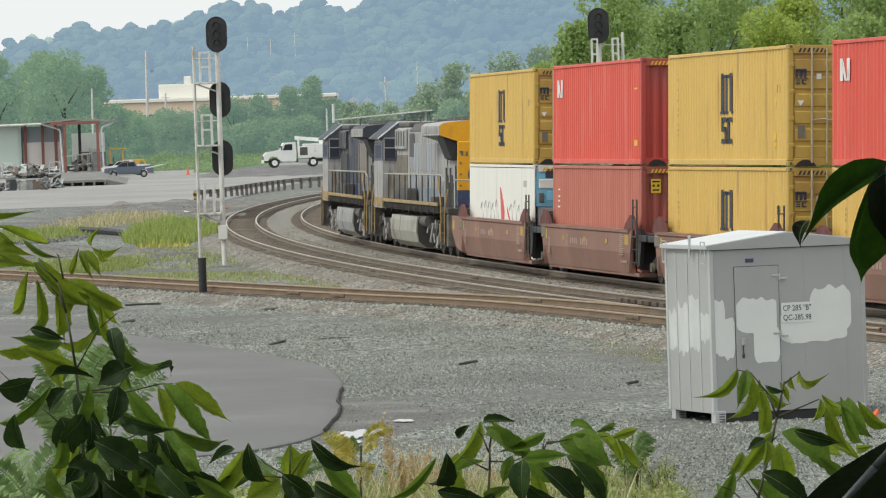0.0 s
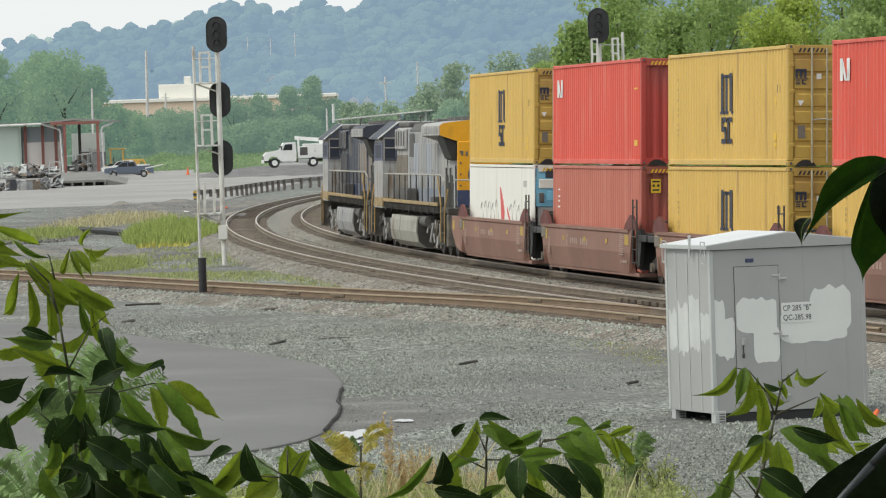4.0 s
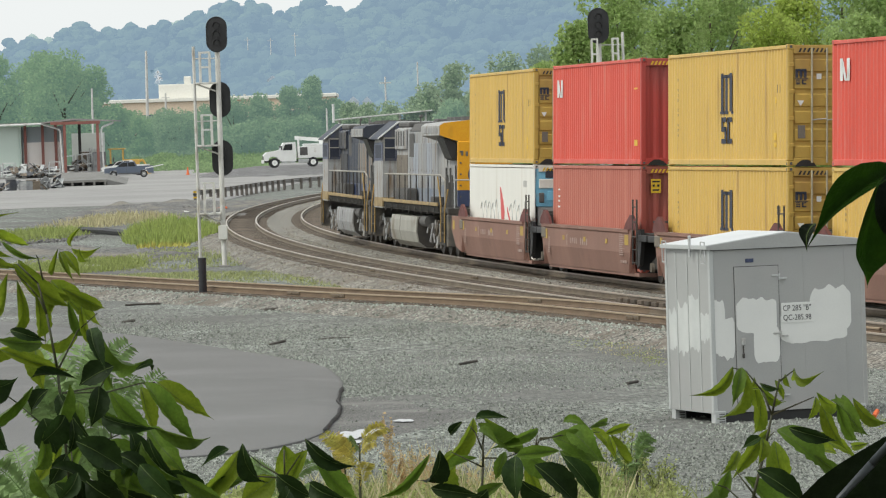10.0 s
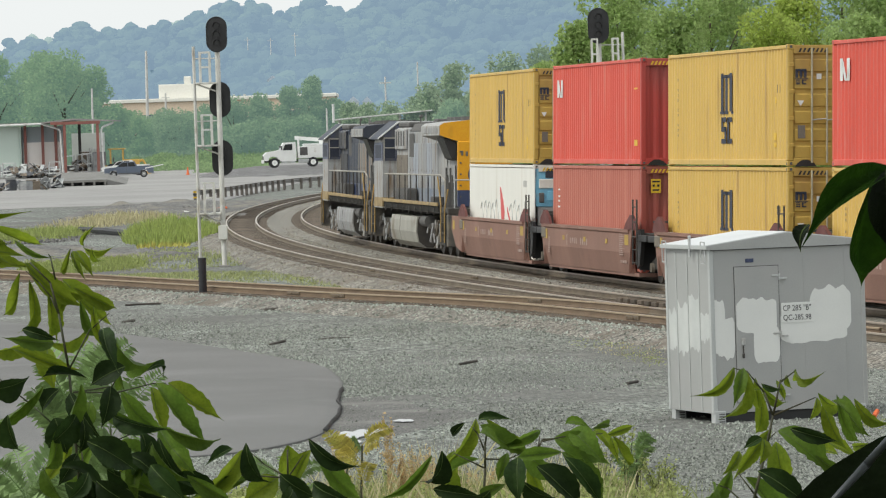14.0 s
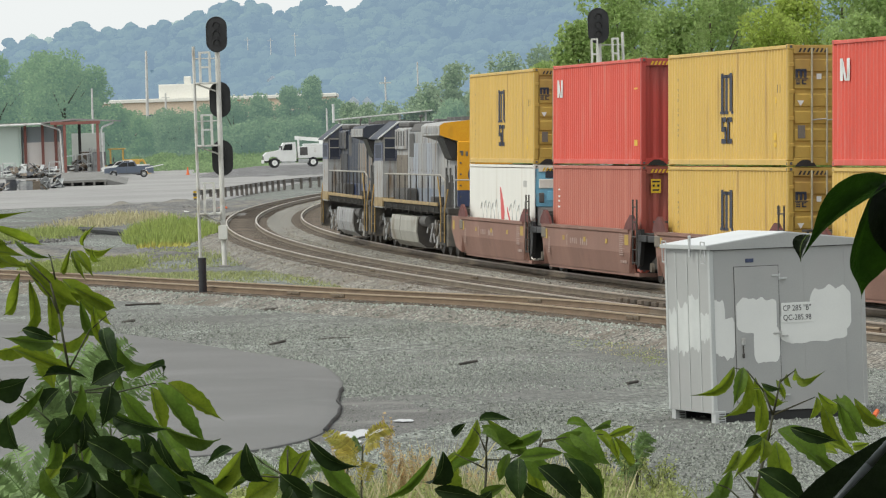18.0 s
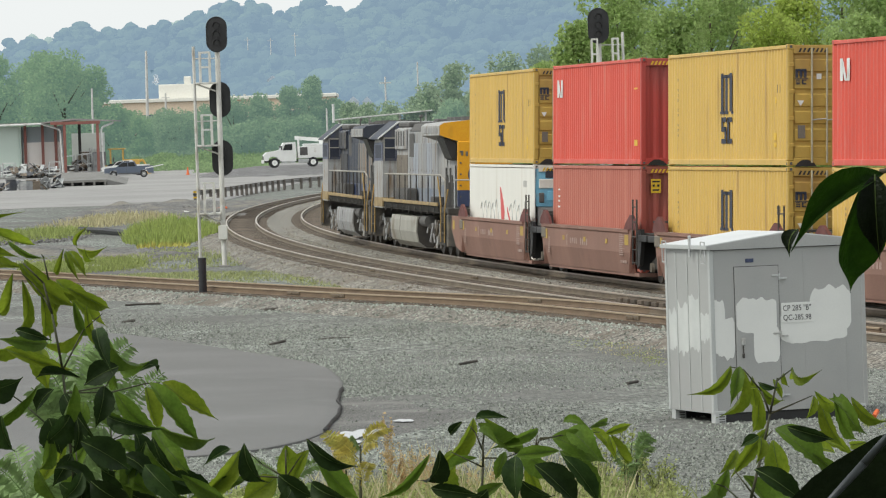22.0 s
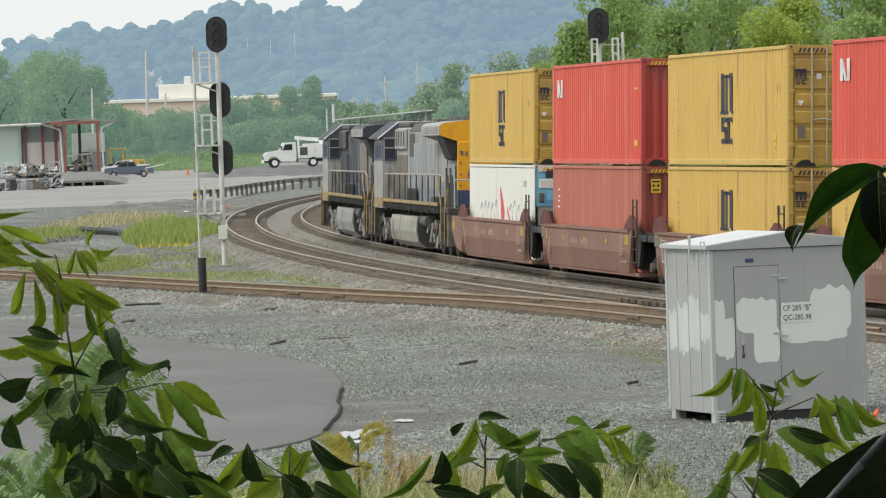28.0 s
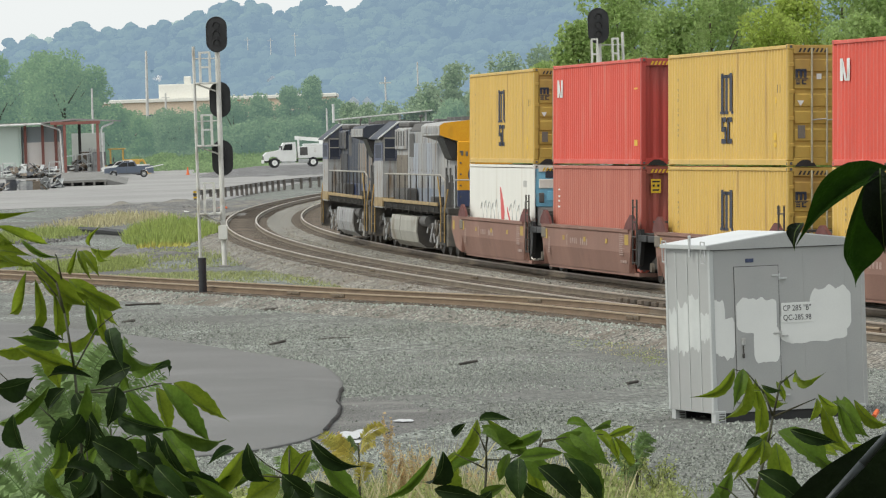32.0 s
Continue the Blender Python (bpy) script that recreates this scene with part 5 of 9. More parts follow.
            for i in range(n + 1):
                u = u0 + (u1 - u0) * i / n
                row[0].append((u, d, lows[i]) if face != "end" else (d, u, lows[i]))
                row[1].append((u, d, tops[i]) if face != "end" else (d, u, tops[i]))
            b.sheet(row)
        part("paint_patch", b, SHED_PATCH if face != "end" else SHED_WASH, c_thing, "lighter repainted patch")

    c_thing = c
    patch(0.03, 0.24, 1.10, 1.96, "front", 0.10, 1)
    patch(0.05, 0.40, 1.05, 1.66, "front", 0.12, 6)
    patch(0.43, 1.13, 1.40, 1.93, "door", 0.08, 2)
    patch(0.72, 1.17, 0.92, 1.50, "door", 0.06, 3)
    patch(1.20, 2.36, 1.21, 1.72, "front", 0.05, 4)
    patch(1.72, 2.44, 1.34, 2.08, "front", 0.10, 5)
    for k, (y0, y1, w0, w1) in enumerate(((0.07, 0.438, 1.30, 1.72), (0.47, 0.898, 1.14, 1.98), (0.93, 1.358, 1.05, 1.88), (1.39, 1.73, 1.12, 1.75))):
        patch(y0, y1, w0, w1, "end", 0.13, 10 + k)
    # feet, lifting loops, conduit
    for x, y in ((0.03, 0.0), (W - 0.2, 0.0), (0.03, D - 0.18), (W - 0.2, D - 0.18)):
        foot = part("foot", box(x - 0.02, x + 0.17, y - 0.02, y + 0.14, -0.05, Z0 + 0.04, 0.008), SHED_EDGE, c)
        for k in range(4):
            part("foot_slot", box(x + 0.05, x + 0.15, y - 0.024, y - 0.0205, k * 0.04, 0.018 + k * 0.04), DARK_GREY, foot)
    part("skid", box(0.2, W - 0.2, 0.06, 0.16, -0.03, Z0, 0.01), BLACK, c)
    part("skid", box(0.2, W - 0.2, D - 0.16, D - 0.06, -0.03, Z0, 0.01), BLACK, c)
    for x, y in ((-0.06, 0.12), (-0.06, D - 0.1)):
        part("lifting_loop", B().pipe([(x, y - 0.08, H - 0.24), (x, y - 0.08, H + 0.1), (x, y + 0.08, H + 0.1), (x, y + 0.08, H - 0.24), (x, y - 0.08, H - 0.24)], 0.009), GALV, c)
    part("vent_pipe", B().tube((-0.07, 0.62, H - 0.14), (-0.07, 0.62, H + 0.2), 0.024, 10), GALV, c)
    return c


shed(pose(4.21, 74.3, -0.42, 0, 0, 20.0))


# ---- signals ----
MAST = mat("mast_paint", (0.68, 0.67, 0.63), (0.58, 0.57, 0.53), 2, 0.55, 0, 0.1, 60, (0.42, 0.38, 0.32), 0.25, 1.5)

def signal_head(parent, x, y, z):
    """A long oval black target with three hooded lamps, seen from behind or in front."""
    n, pts = 16, []
    r, h = 0.37, 0.27
    for i in range(n + 1):
        a = math.pi * i / n
        pts.append((x + r * math.cos(a), z + h + r * math.sin(a)))
    for i in range(n + 1):
        a = math.pi + math.pi * i / n
        pts.append((x + r * math.cos(a), z - h + r * math.sin(a)))
    head = part("signal_head", B().prism(pts, 1, y - 0.02, y + 0.02), BLACK, parent, "black oval signal target")
    rim = B()
    for a, b in zip(pts, pts[1:] + pts[:1]):
        rim.tube((a[0], y - 0.02, a[1]), (b[0], y - 0.02, b[1]), 0.018, 6)
    part("rim", rim, BLACK, head)
    for k in (-0.32, 0.0, 0.32):
        hood = B()
        ring = [[(x + 0.12 * math.cos(t), y + yy, z + k + 0.12 * math.sin(t)) for t in (math.pi * (-0.15 + 1.3 * i / 10) for i in range(11))] for yy in (-0.02, -0.26)]
        hood.sheet(ring)
        part("lamp_hood", hood, BLACK, head)
        part("lens", B().tube((x, y - 0.022, z + k), (x, y - 0.035, z + k), 0.10, 14), GLASS_DARK, head)
    part("lamp_case", box(x - 0.14, x + 0.14, y + 0.02, y + 0.24, z - 0.52, z + 0.52, 0.03), BLACK, head)


def signal_mast(m, label, heads, ladder_side, cages, cage_x=(0.3, 0.65)):
    c = thing("railway_signal", m, label, "railway signal", "railway signals")
    part("mast", B().tube((0, 0, -0.3), (0, 0, 7.9), 0.095, 14), MAST, c)
    part("mast_cap", B().tube((0, 0, 7.9), (0, 0, 7.96), 0.11, 14), MAST, c)
    part("base_flange", box(-0.2, 0.2, -0.2, 0.2, -0.3, 0.04, 0.02), CONCRETE, c)
    part("junction_box", box(-0.17, 0.16, -0.3, -0.08, 0.98, 1.5, 0.02), MAST, c, "pale grey junction box")
    for dx, z in heads:
        signal_head(c, dx, -0.16 if dx == 0 else 0.22, z)
        part("head_bracket", B().tube((0, 0, z - 0.3), (dx, 0.2, z - 0.3), 0.035), MAST, c)
    s = ladder_side
    for y in (-0.22, 0.22):
        part("ladder_rail", B().tube((s * 0.88, y, 0.0), (s * 0.88, y, 8.1), 0.045, 8), MAST, c)
    k, z = 0, 0.35
    while z < 8.0:
        part("rung", B().tube((s * 0.88, -0.22, z), (s * 0.88, 0.22, z), 0.016, 6), MAST, c)
        z += 0.32
    for z in cages:
        plat = part("platform", box(s * 0.05, s * 0.86, -0.35, 0.35, z - 0.04, z + 0.02, 0.008), MAST, c)
        part("platform_brace", B().tube((s * 0.8, 0, z - 0.03), (s * 0.08, 0, z - 0.32), 0.03), MAST, plat)
        for y in (-0.36, 0.36):
            for x0, x1 in zip(cage_x[::2], cage_x[1::2]):
                fr = B()
                for x in (x0, x1):
                    fr.box(s * x - 0.03, s * x + 0.03, y - 0.03, y + 0.03, z, z + 1.12)
                for zz in (z + 0.55, z + 1.09):
                    fr.box(s * (x0 - 0.03), s * (x1 + 0.03), y - 0.025, y + 0.025, zz, zz + 0.06)
                part("cage_rail", fr, MAST, plat)
        part("tie_bar", B().tube((s * 0.88, 0, z + 0.9), (s * 0.05, 0, z + 0.9), 0.02).tube((s * 0.88, 0, z + 0.0), (s * 0.05, 0, z + 0.0), 0.025), MAST, plat)
    return c


signal_mast(pose(-8.05, 172.5, -0.42), "tall pale steel signal mast with three black targets and a ladder", ((0, 8.52), (0.03, 6.12), (0.05, 3.98)), -1, (6.75, 4.45, 1.95))
signal_mast(pose(5.95, 172.0, -0.42), "pale steel signal mast with a black target behind the train", ((0, 8.36), (0.03, 5.95)), 1, (6.75, 4.35), (-0.26, -0.06, 0.5, 0.7))


# ---- a black marker post by the siding ----
def marker_post(m):
    c = thing("marker_post", m, "short black ribbed rubber marker post", "post")
    part("sleeve", B().tube((0, 0, 0), (0, 0, 1.1), 0.115, 14), RUBBER, c)
    for k in range(9):
        part("rib", B().tube((0, 0, 0.06 + k * 0.12), (0, 0, 0.12 + k * 0.12), 0.124, 14), RUBBER, c)
    return c


marker_post(pose(-7.06, 137.2, -0.27))


# ---- foliage ----
LEAF_NEAR = mat("foliage_near", (0.40, 0.51, 0.20), (0.30, 0.40, 0.155), 0.2, 0.9, 0, 0, 6, spread=0.2, island=True, through_light=0.62, spec=0.1)
LEAF_LIME = mat("foliage_lime", (0.47, 0.55, 0.14), (0.36, 0.45, 0.11), 0.35, 0.8, 0, 0, 8, spread=0.3, island=True, through_light=0.6, spec=0.2)
# haze is put into these trees as bluish glow and paled leaf colours
LEAF_MID = mat("haze_glow_trees", (0.25, 0.33, 0.17), (0.18, 0.25, 0.13), 0.2, 0.9, 0, 0, 6, spread=0.14, island=True, through_light=0.65, spec=0.1, emit=(0.36, 0.50, 0.545), emit_strength=0.44)
LEAF_TALL = mat("haze_glow_tall_trees", (0.25, 0.34, 0.15), (0.19, 0.27, 0.12), 0.2, 0.9, 0, 0, 6, spread=0.1, island=True, through_light=0.65, spec=0.1, emit=(0.35, 0.50, 0.54), emit_strength=0.45)
LEAF_HAZY = mat("haze_glow_curve_trees", (0.32, 0.4, 0.25), (0.25, 0.32, 0.2), 0.2, 0.9, 0, 0, 6, spread=0.2, island=True, through_light=0.65, spec=0.1, emit=(0.40, 0.52, 0.58), emit_strength=0.2)
# hill woods and soil emit blue-grey in place of air haze
LEAF_HILL = mat("haze_glow_woods", (0.06, 0.08, 0.042), (0.024, 0.034, 0.03), 0.014, 0.9, 0, 0, 3, spread=0.03, island=True, emit=(0.315, 0.425, 0.585), emit_strength=0.52, spec=0.0)
HILL_SOIL = mat("haze_glow_soil", (0.05, 0.07, 0.06), (0.04, 0.06, 0.05), 0.02, 0.95, 0, 0, 3, emit=(0.27, 0.40, 0.57), emit_strength=0.36, spec=0.0)
# the low bushes glow faintly as well, to look hazy
LEAF_LOW = mat("haze_glow_low_bushes", (0.27, 0.36, 0.15), (0.2, 0.28, 0.12), 0.2, 0.9, 0, 0, 6, spread=0.2, island=True, through_light=0.6, spec=0.1, emit=(0.36, 0.52, 0.48), emit_strength=0.2)
GRASS_GREEN = mat("grass_green", (0.24, 0.30, 0.075), (0.18, 0.24, 0.06), 0.6, 0.7, 0, 0, 20, spread=0.35, island=True, through_light=0.35)
GRASS_DRY = mat("grass_dry", (0.52, 0.46, 0.28), (0.42, 0.39, 0.22), 0.6, 0.8, 0, 0, 20, spread=0.35, island=True, through_light=0.3)
GRASS_YELLOW = mat("flower_yellow", (0.46, 0.42, 0.09), (0.38, 0.37, 0.09), 0.6, 0.8, 0, 0, 20, spread=0.3, island=True)


def cards(rng, centres, size, flat=0.0):
    """Small loose four-cornered leaves, turned at random, about the given centres."""
    n = len(centres)
    a = rng.normal(size=(n, 3))
    a /= np.linalg.norm(a, axis=1)[:, None]
    b = rng.normal(size=(n, 3))
    b -= (b * a).sum(1)[:, None] * a
    b /= np.linalg.norm(b, axis=1)[:, None]
    s = size * rng.uniform(0.6, 1.4, (n, 1))
    a, b = a * s, b * s * 0.6
    quad = np.stack([centres - a, centres - b * 0.9, centres + a, centres + b], 1)
    return quad.reshape(-1, 3)


def crown_points(rng, n, h, w, base, lobes):
    """Points in the shells of many overlapping lobes, from the skirt to the top."""
    out = []
    m = n // lobes
    for k in range(lobes):
        t = (k + rng.uniform(0, 1)) / lobes
        z = base + (h - base) * t
        wide = w * (0.45 + 0.55 * math.sin(math.pi * min(1, 0.2 + 0.7 * t))) * (1.0 if t < 0.75 else 1.0 - 1.6 * (t - 0.75))
        ang, rad = rng.uniform(0, 2 * math.pi), wide * rng.uniform(0.1, 0.78)
        c = np.array([rad * math.cos(ang), rad * math.sin(ang), z])
        r = w * rng.uniform(0.26, 0.46)
        d = rng.normal(size=(m, 3))
        d /= np.linalg.norm(d, axis=1)[:, None]
        rr = r * rng.uniform(0.6, 1.1, (m, 1))
        out.append(c + d * rr * np.array([1, 1, 0.8]))
    return np.concatenate(out)


def tree(x, y, h, w, n, size, material, label, seed, lobes=14, low=0.25, name="tree", group="trees", z=None):
    rng = np.random.default_rng(seed)
    z = ground_z(x, y) if z is None else z
    t = thing(name, pose(x, y, z), label, name, group)
    trunk = B().tube((0, 0, -0.3), (0.1, 0.05, h * 0.45), 0.05 * w, 8, 0.03 * w).tube((0.1, 0.05, h * 0.45), (-0.1, 0, h * 0.85), 0.03 * w, 8, 0.008 * w)
    for k in range(5):
        a = k * 1.3 + rng.uniform(0, 0.6)
        z0 = h * rng.uniform(0.25, 0.55)
        trunk.tube((0.05, 0.02, z0), (0.55 * w * math.cos(a), 0.55 * w * math.sin(a), z0 + h * 0.25), 0.02 * w, 6, 0.006 * w)
    part("trunk", trunk, BARK, t)
    pts = crown_points(rng, n, h * 0.94, w, h * low, lobes)
    pts = pts[pts[:, 2] > 0.1]
    crown = new("crown", fast_mesh("crown", cards(rng, pts, size), 4, material))
    crown.parent = t
    return t


# the wood behind the train
for i, (x, y, h, w, m) in enumerate([
        (5.9, 252, 8.4, 2.0, LEAF_NEAR), (7.6, 250, 10.6, 2.6, LEAF_NEAR), (10.2, 262, 12.5, 3.6, LEAF_NEAR), (13.0, 250, 11.5, 3.2, LEAF_NEAR), (15.6, 266, 13.5, 3.8, LEAF_NEAR),
        (17.4, 240, 10.3, 2.9, LEAF_LIME), (19.6, 256, 12.2, 3.4, LEAF_LIME), (22.2, 246, 10.2, 3.0, LEAF_NEAR), (24.8, 262, 13.0, 3.6, LEAF_NEAR),
        (27.0, 248, 10.5, 3.2, LEAF_NEAR), (12.0, 285, 14.5, 4.2, LEAF_NEAR), (18.5, 290, 15.5, 4.5, LEAF_NEAR), (25.0, 288, 15.0, 4.5, LEAF_NEAR), (30.5, 270, 14.0, 4.2, LEAF_NEAR), (9.0, 236, 6.2, 2.2, LEAF_NEAR), (14.6, 236, 7.4, 2.4, LEAF_LIME)]):
    tree(x, y, h, w, 11000, 0.13, m, "bushy deciduous tree in full green leaf behind the tracks" if m is LEAF_NEAR else "yellow-green young deciduous tree behind the tracks", 100 + i, 34, 0.08, group="trees behind the train")
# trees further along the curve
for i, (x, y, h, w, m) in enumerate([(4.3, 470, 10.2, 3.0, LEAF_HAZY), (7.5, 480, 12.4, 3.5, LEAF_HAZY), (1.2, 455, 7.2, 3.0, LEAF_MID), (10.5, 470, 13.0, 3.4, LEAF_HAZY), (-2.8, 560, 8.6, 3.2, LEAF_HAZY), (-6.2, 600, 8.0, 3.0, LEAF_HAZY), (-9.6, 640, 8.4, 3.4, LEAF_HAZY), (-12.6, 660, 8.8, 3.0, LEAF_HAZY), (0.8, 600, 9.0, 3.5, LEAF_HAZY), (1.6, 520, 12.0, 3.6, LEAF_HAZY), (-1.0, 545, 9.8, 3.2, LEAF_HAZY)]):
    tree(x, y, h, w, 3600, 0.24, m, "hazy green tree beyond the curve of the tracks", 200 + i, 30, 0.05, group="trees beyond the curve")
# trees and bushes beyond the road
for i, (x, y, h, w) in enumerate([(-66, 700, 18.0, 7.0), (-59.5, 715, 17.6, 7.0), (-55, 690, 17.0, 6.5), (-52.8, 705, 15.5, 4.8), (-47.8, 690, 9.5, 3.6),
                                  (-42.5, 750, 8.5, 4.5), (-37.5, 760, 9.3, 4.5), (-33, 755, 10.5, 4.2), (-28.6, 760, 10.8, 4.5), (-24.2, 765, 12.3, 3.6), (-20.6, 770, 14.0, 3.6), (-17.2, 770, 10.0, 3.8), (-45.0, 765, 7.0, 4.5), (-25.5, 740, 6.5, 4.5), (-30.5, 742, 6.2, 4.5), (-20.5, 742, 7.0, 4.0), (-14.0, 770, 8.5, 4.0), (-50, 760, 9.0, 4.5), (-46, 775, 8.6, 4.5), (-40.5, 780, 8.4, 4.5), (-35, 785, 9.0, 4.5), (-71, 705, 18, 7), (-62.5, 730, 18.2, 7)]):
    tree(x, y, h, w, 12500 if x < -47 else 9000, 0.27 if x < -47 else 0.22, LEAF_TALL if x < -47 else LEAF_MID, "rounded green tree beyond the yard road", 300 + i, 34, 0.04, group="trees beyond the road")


def undergrowth(name, x0, x1, y0, y1, h, n, size, material, label, seed):
    rng = np.random.default_rng(seed)
    p = np.stack([rng.uniform(x0, x1, n), rng.uniform(y0, y1, n), np.zeros(n)], 1)
    for k in range(n):
        p[k, 2] = -0.4 + h * rng.uniform(0, 1) * (0.55 + 0.45 * noise.noise(Vector((p[k, 0] * 0.25, p[k, 1] * 0.05, seed))))
    ob = new(name, fast_mesh(name, cards(rng, p, size), 4, material))
    return tagged(ob, label, "bushes", kind="stuff")


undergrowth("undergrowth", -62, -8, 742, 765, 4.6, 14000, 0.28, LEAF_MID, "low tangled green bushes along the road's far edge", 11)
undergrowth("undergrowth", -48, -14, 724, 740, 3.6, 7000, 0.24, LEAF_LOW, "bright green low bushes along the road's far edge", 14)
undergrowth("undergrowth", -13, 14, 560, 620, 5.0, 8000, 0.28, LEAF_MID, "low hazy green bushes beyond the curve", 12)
undergrowth("undergrowth", 3, 34, 225, 250, 4.2, 14000, 0.16, LEAF_NEAR, "dense green brush behind the train", 13)

# ---- the wooded hills, far off ----
RIDGE_X = (-420, -270, -186, -174, -162, -156, -151, -142, -136, -132, -122, -112, -104, -92, -80, -64, -50, -46, -41, -34, -28, 0, 46, 150, 420)
RIDGE_Z = (26, 29, 33, 38, 42, 41, 42, 41, 38, 41, 43, 43, 45, 50, 51, 48, 52, 50, 46, 48, 51, 52, 52, 53, 50)


def hill_z(x, y):
    u = x * 2000 / y if y > 0 else x
    top = float(np.interp(u, RIDGE_X, RIDGE_Z))
    t = max(0.0, min(1.0, (y - 1180) / 820))
    return -2 + (top + 2) * (t ** 1.15) + 2.5 * noise.noise(Vector((x * 0.012, y * 0.008, 4.4))) * t


hx, hy = spaced(-420, 420, 84), spaced(1170, 2060, 60)
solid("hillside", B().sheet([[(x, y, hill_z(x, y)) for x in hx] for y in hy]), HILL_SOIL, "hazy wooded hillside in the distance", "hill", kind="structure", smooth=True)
rng = np.random.default_rng(77)
ico = bmesh.new()
bmesh.ops.create_icosphere(ico, subdivisions=2, radius=1.0)
ico.verts.ensure_lookup_table()
ICO_V = np.array([v.co[:] for v in ico.verts])
ICO_F = np.array([[v.index for v in f.verts] for f in ico.faces])
ico.free()
woods, fringe = [], []


def wood_clump(at, h, w, lobes, leaves, size):
    """A tree of the far woods: bumpy lobes with loose leaves hugging their skins."""
    for q in range(lobes):
        t = q / (lobes - 1)
        r = w * rng.uniform(0.26, 0.42) * (1.1 - 0.3 * t)
        spread = 0.36 * w * (1 - 0.8 * t)
        c = at + np.array([rng.normal(0, spread), rng.normal(0, spread), h * (0.3 + 0.55 * t)])
        bumpy = 1 + 0.2 * np.sin(ICO_V @ rng.normal(0, 4, 3) + q) * np.sin(ICO_V @ rng.normal(0, 5, 3))
        woods.append((ICO_V * (r * bumpy[:, None]) * np.array([1, 1, 0.8]) + c)[ICO_F].reshape(-1, 3))
        d = rng.normal(size=(leaves, 3))
        d /= np.linalg.norm(d, axis=1)[:, None]
        d[:, 2] = np.abs(d[:, 2]) * 1.0 - 0.15
        fringe.append(cards(rng, c + d * r * rng.uniform(0.85, 1.1, (leaves, 1)) * np.array([1, 1, 0.8]), size))


for k in range(1050):
    y = 1190 + 830 * rng.uniform(0, 1) ** 0.8
    x = rng.uniform(-0.118, 0.118) * y
    wood_clump(np.array([x, y, hill_z(x, y)]), rng.uniform(7, 14), rng.uniform(8, 14), 6, 80, 0.45)
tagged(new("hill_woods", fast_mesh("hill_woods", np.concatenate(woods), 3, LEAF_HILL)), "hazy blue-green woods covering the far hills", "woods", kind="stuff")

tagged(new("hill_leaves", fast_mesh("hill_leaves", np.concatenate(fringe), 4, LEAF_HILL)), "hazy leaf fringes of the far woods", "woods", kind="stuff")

# the further ridge's haze is painted as a stronger, paler glow
FAR_WOODS = mat("haze_glow_far_woods", (0.10, 0.12, 0.09), (0.075, 0.09, 0.075), 0.012, 0.9, 0, 0, 3, spread=0.1, island=True, emit=(0.40, 0.50, 0.54), emit_strength=0.62, spec=0.0)
woods, fringe = [], []
for k in range(420):
    y, u = 2500 + rng.uniform(-60, 60), rng.uniform(-0.13, 0.02)
    top = float(np.interp(u, (-0.13, -0.095, -0.083, -0.07, -0.06, -0.048, -0.03, 0.02), (46, 53, 64, 57, 65, 71, 65, 56)))
    wood_clump(np.array([u * y, y, top - 12 - rng.uniform(0, 26)]), rng.uniform(9, 12), rng.uniform(7, 10), 6, 30, 0.7)
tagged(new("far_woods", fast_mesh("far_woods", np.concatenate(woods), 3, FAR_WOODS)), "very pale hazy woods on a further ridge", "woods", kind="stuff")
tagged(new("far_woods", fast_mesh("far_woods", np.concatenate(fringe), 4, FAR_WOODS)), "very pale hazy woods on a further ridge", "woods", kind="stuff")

# ---- the factory under the hill ----
FACTORY_WALL = mat("factory_wall", (0.70, 0.57, 0.44), (0.64, 0.52, 0.40), 0.1, 0.9, 0, 0, 3)
FACTORY_WHITE = mat("factory_white", (0.80, 0.78, 0.72), (0.74, 0.72, 0.66), 0.1, 0.9, 0, 0, 3)
WINDOW_BAND = mat("window_band", (0.10, 0.14, 0.17), (0.13, 0.16, 0.19), 0.2, 0.3, 0, 0, 3)


def factory():
    f = thing("factory", pose(-50, 1000, -0.4), "long low factory with a buff wall and a white upper storey", "building")
    part("wall", box(-22, 28, 0, 24, 0, 12.2, 0.1), FACTORY_WALL, f)
    part("roof_edge", box(-22.4, 28.4, -0.4, 24, 12.2, 13.0, 0.1), FACTORY_WHITE, f, "pale roof edge")
    part("upper_storey", box(-9.6, 2.5, 3, 20, 13, 16.0, 0.1), FACTORY_WHITE, f)
    part("chimney_block", box(-4.2, -2.8, 4, 8, 16.0, 17.6, 0.1), FACTORY_WHITE, f)
    for k in range(8):
        part("window", box(-20 + k * 6, -15.2 + k * 6, -0.2, 0.0, 6.5, 9.6), WINDOW_BAND, f)
    for k in range(10):
        part("roof_vent", B().tube((4 + k * 2.3, 6, 13), (4 + k * 2.3, 6, 13.4), 0.25, 8), GALV, f)
    return f


factory()


def utility_pole(x, y, top, arm, label, lean=0.0, r=0.14, lamp=False):
    p = thing("utility_pole", pose(x, y, -0.4), label, "utility pole", "utility poles")
    part("pole", B().tube((0, 0, -0.2), (lean, 0, top + 0.4), r * 1.3, 8, r * 0.8), POLE, p)
    if arm:
        part("crossarm", box(lean - arm, lean + arm, -0.06, 0.06, top - 0.5, top - 0.36), POLE, p)
    if lamp:
        part("lamp_arm", B().tube((lean, 0, top), (lean + 1.3, 0, top + 0.3), 0.06), GALV, p)
        part("lamp_head", box(lean + 1.2, lean + 2.0, -0.2, 0.2, top + 0.2, top + 0.4, 0.04), GALV, p)
    return p


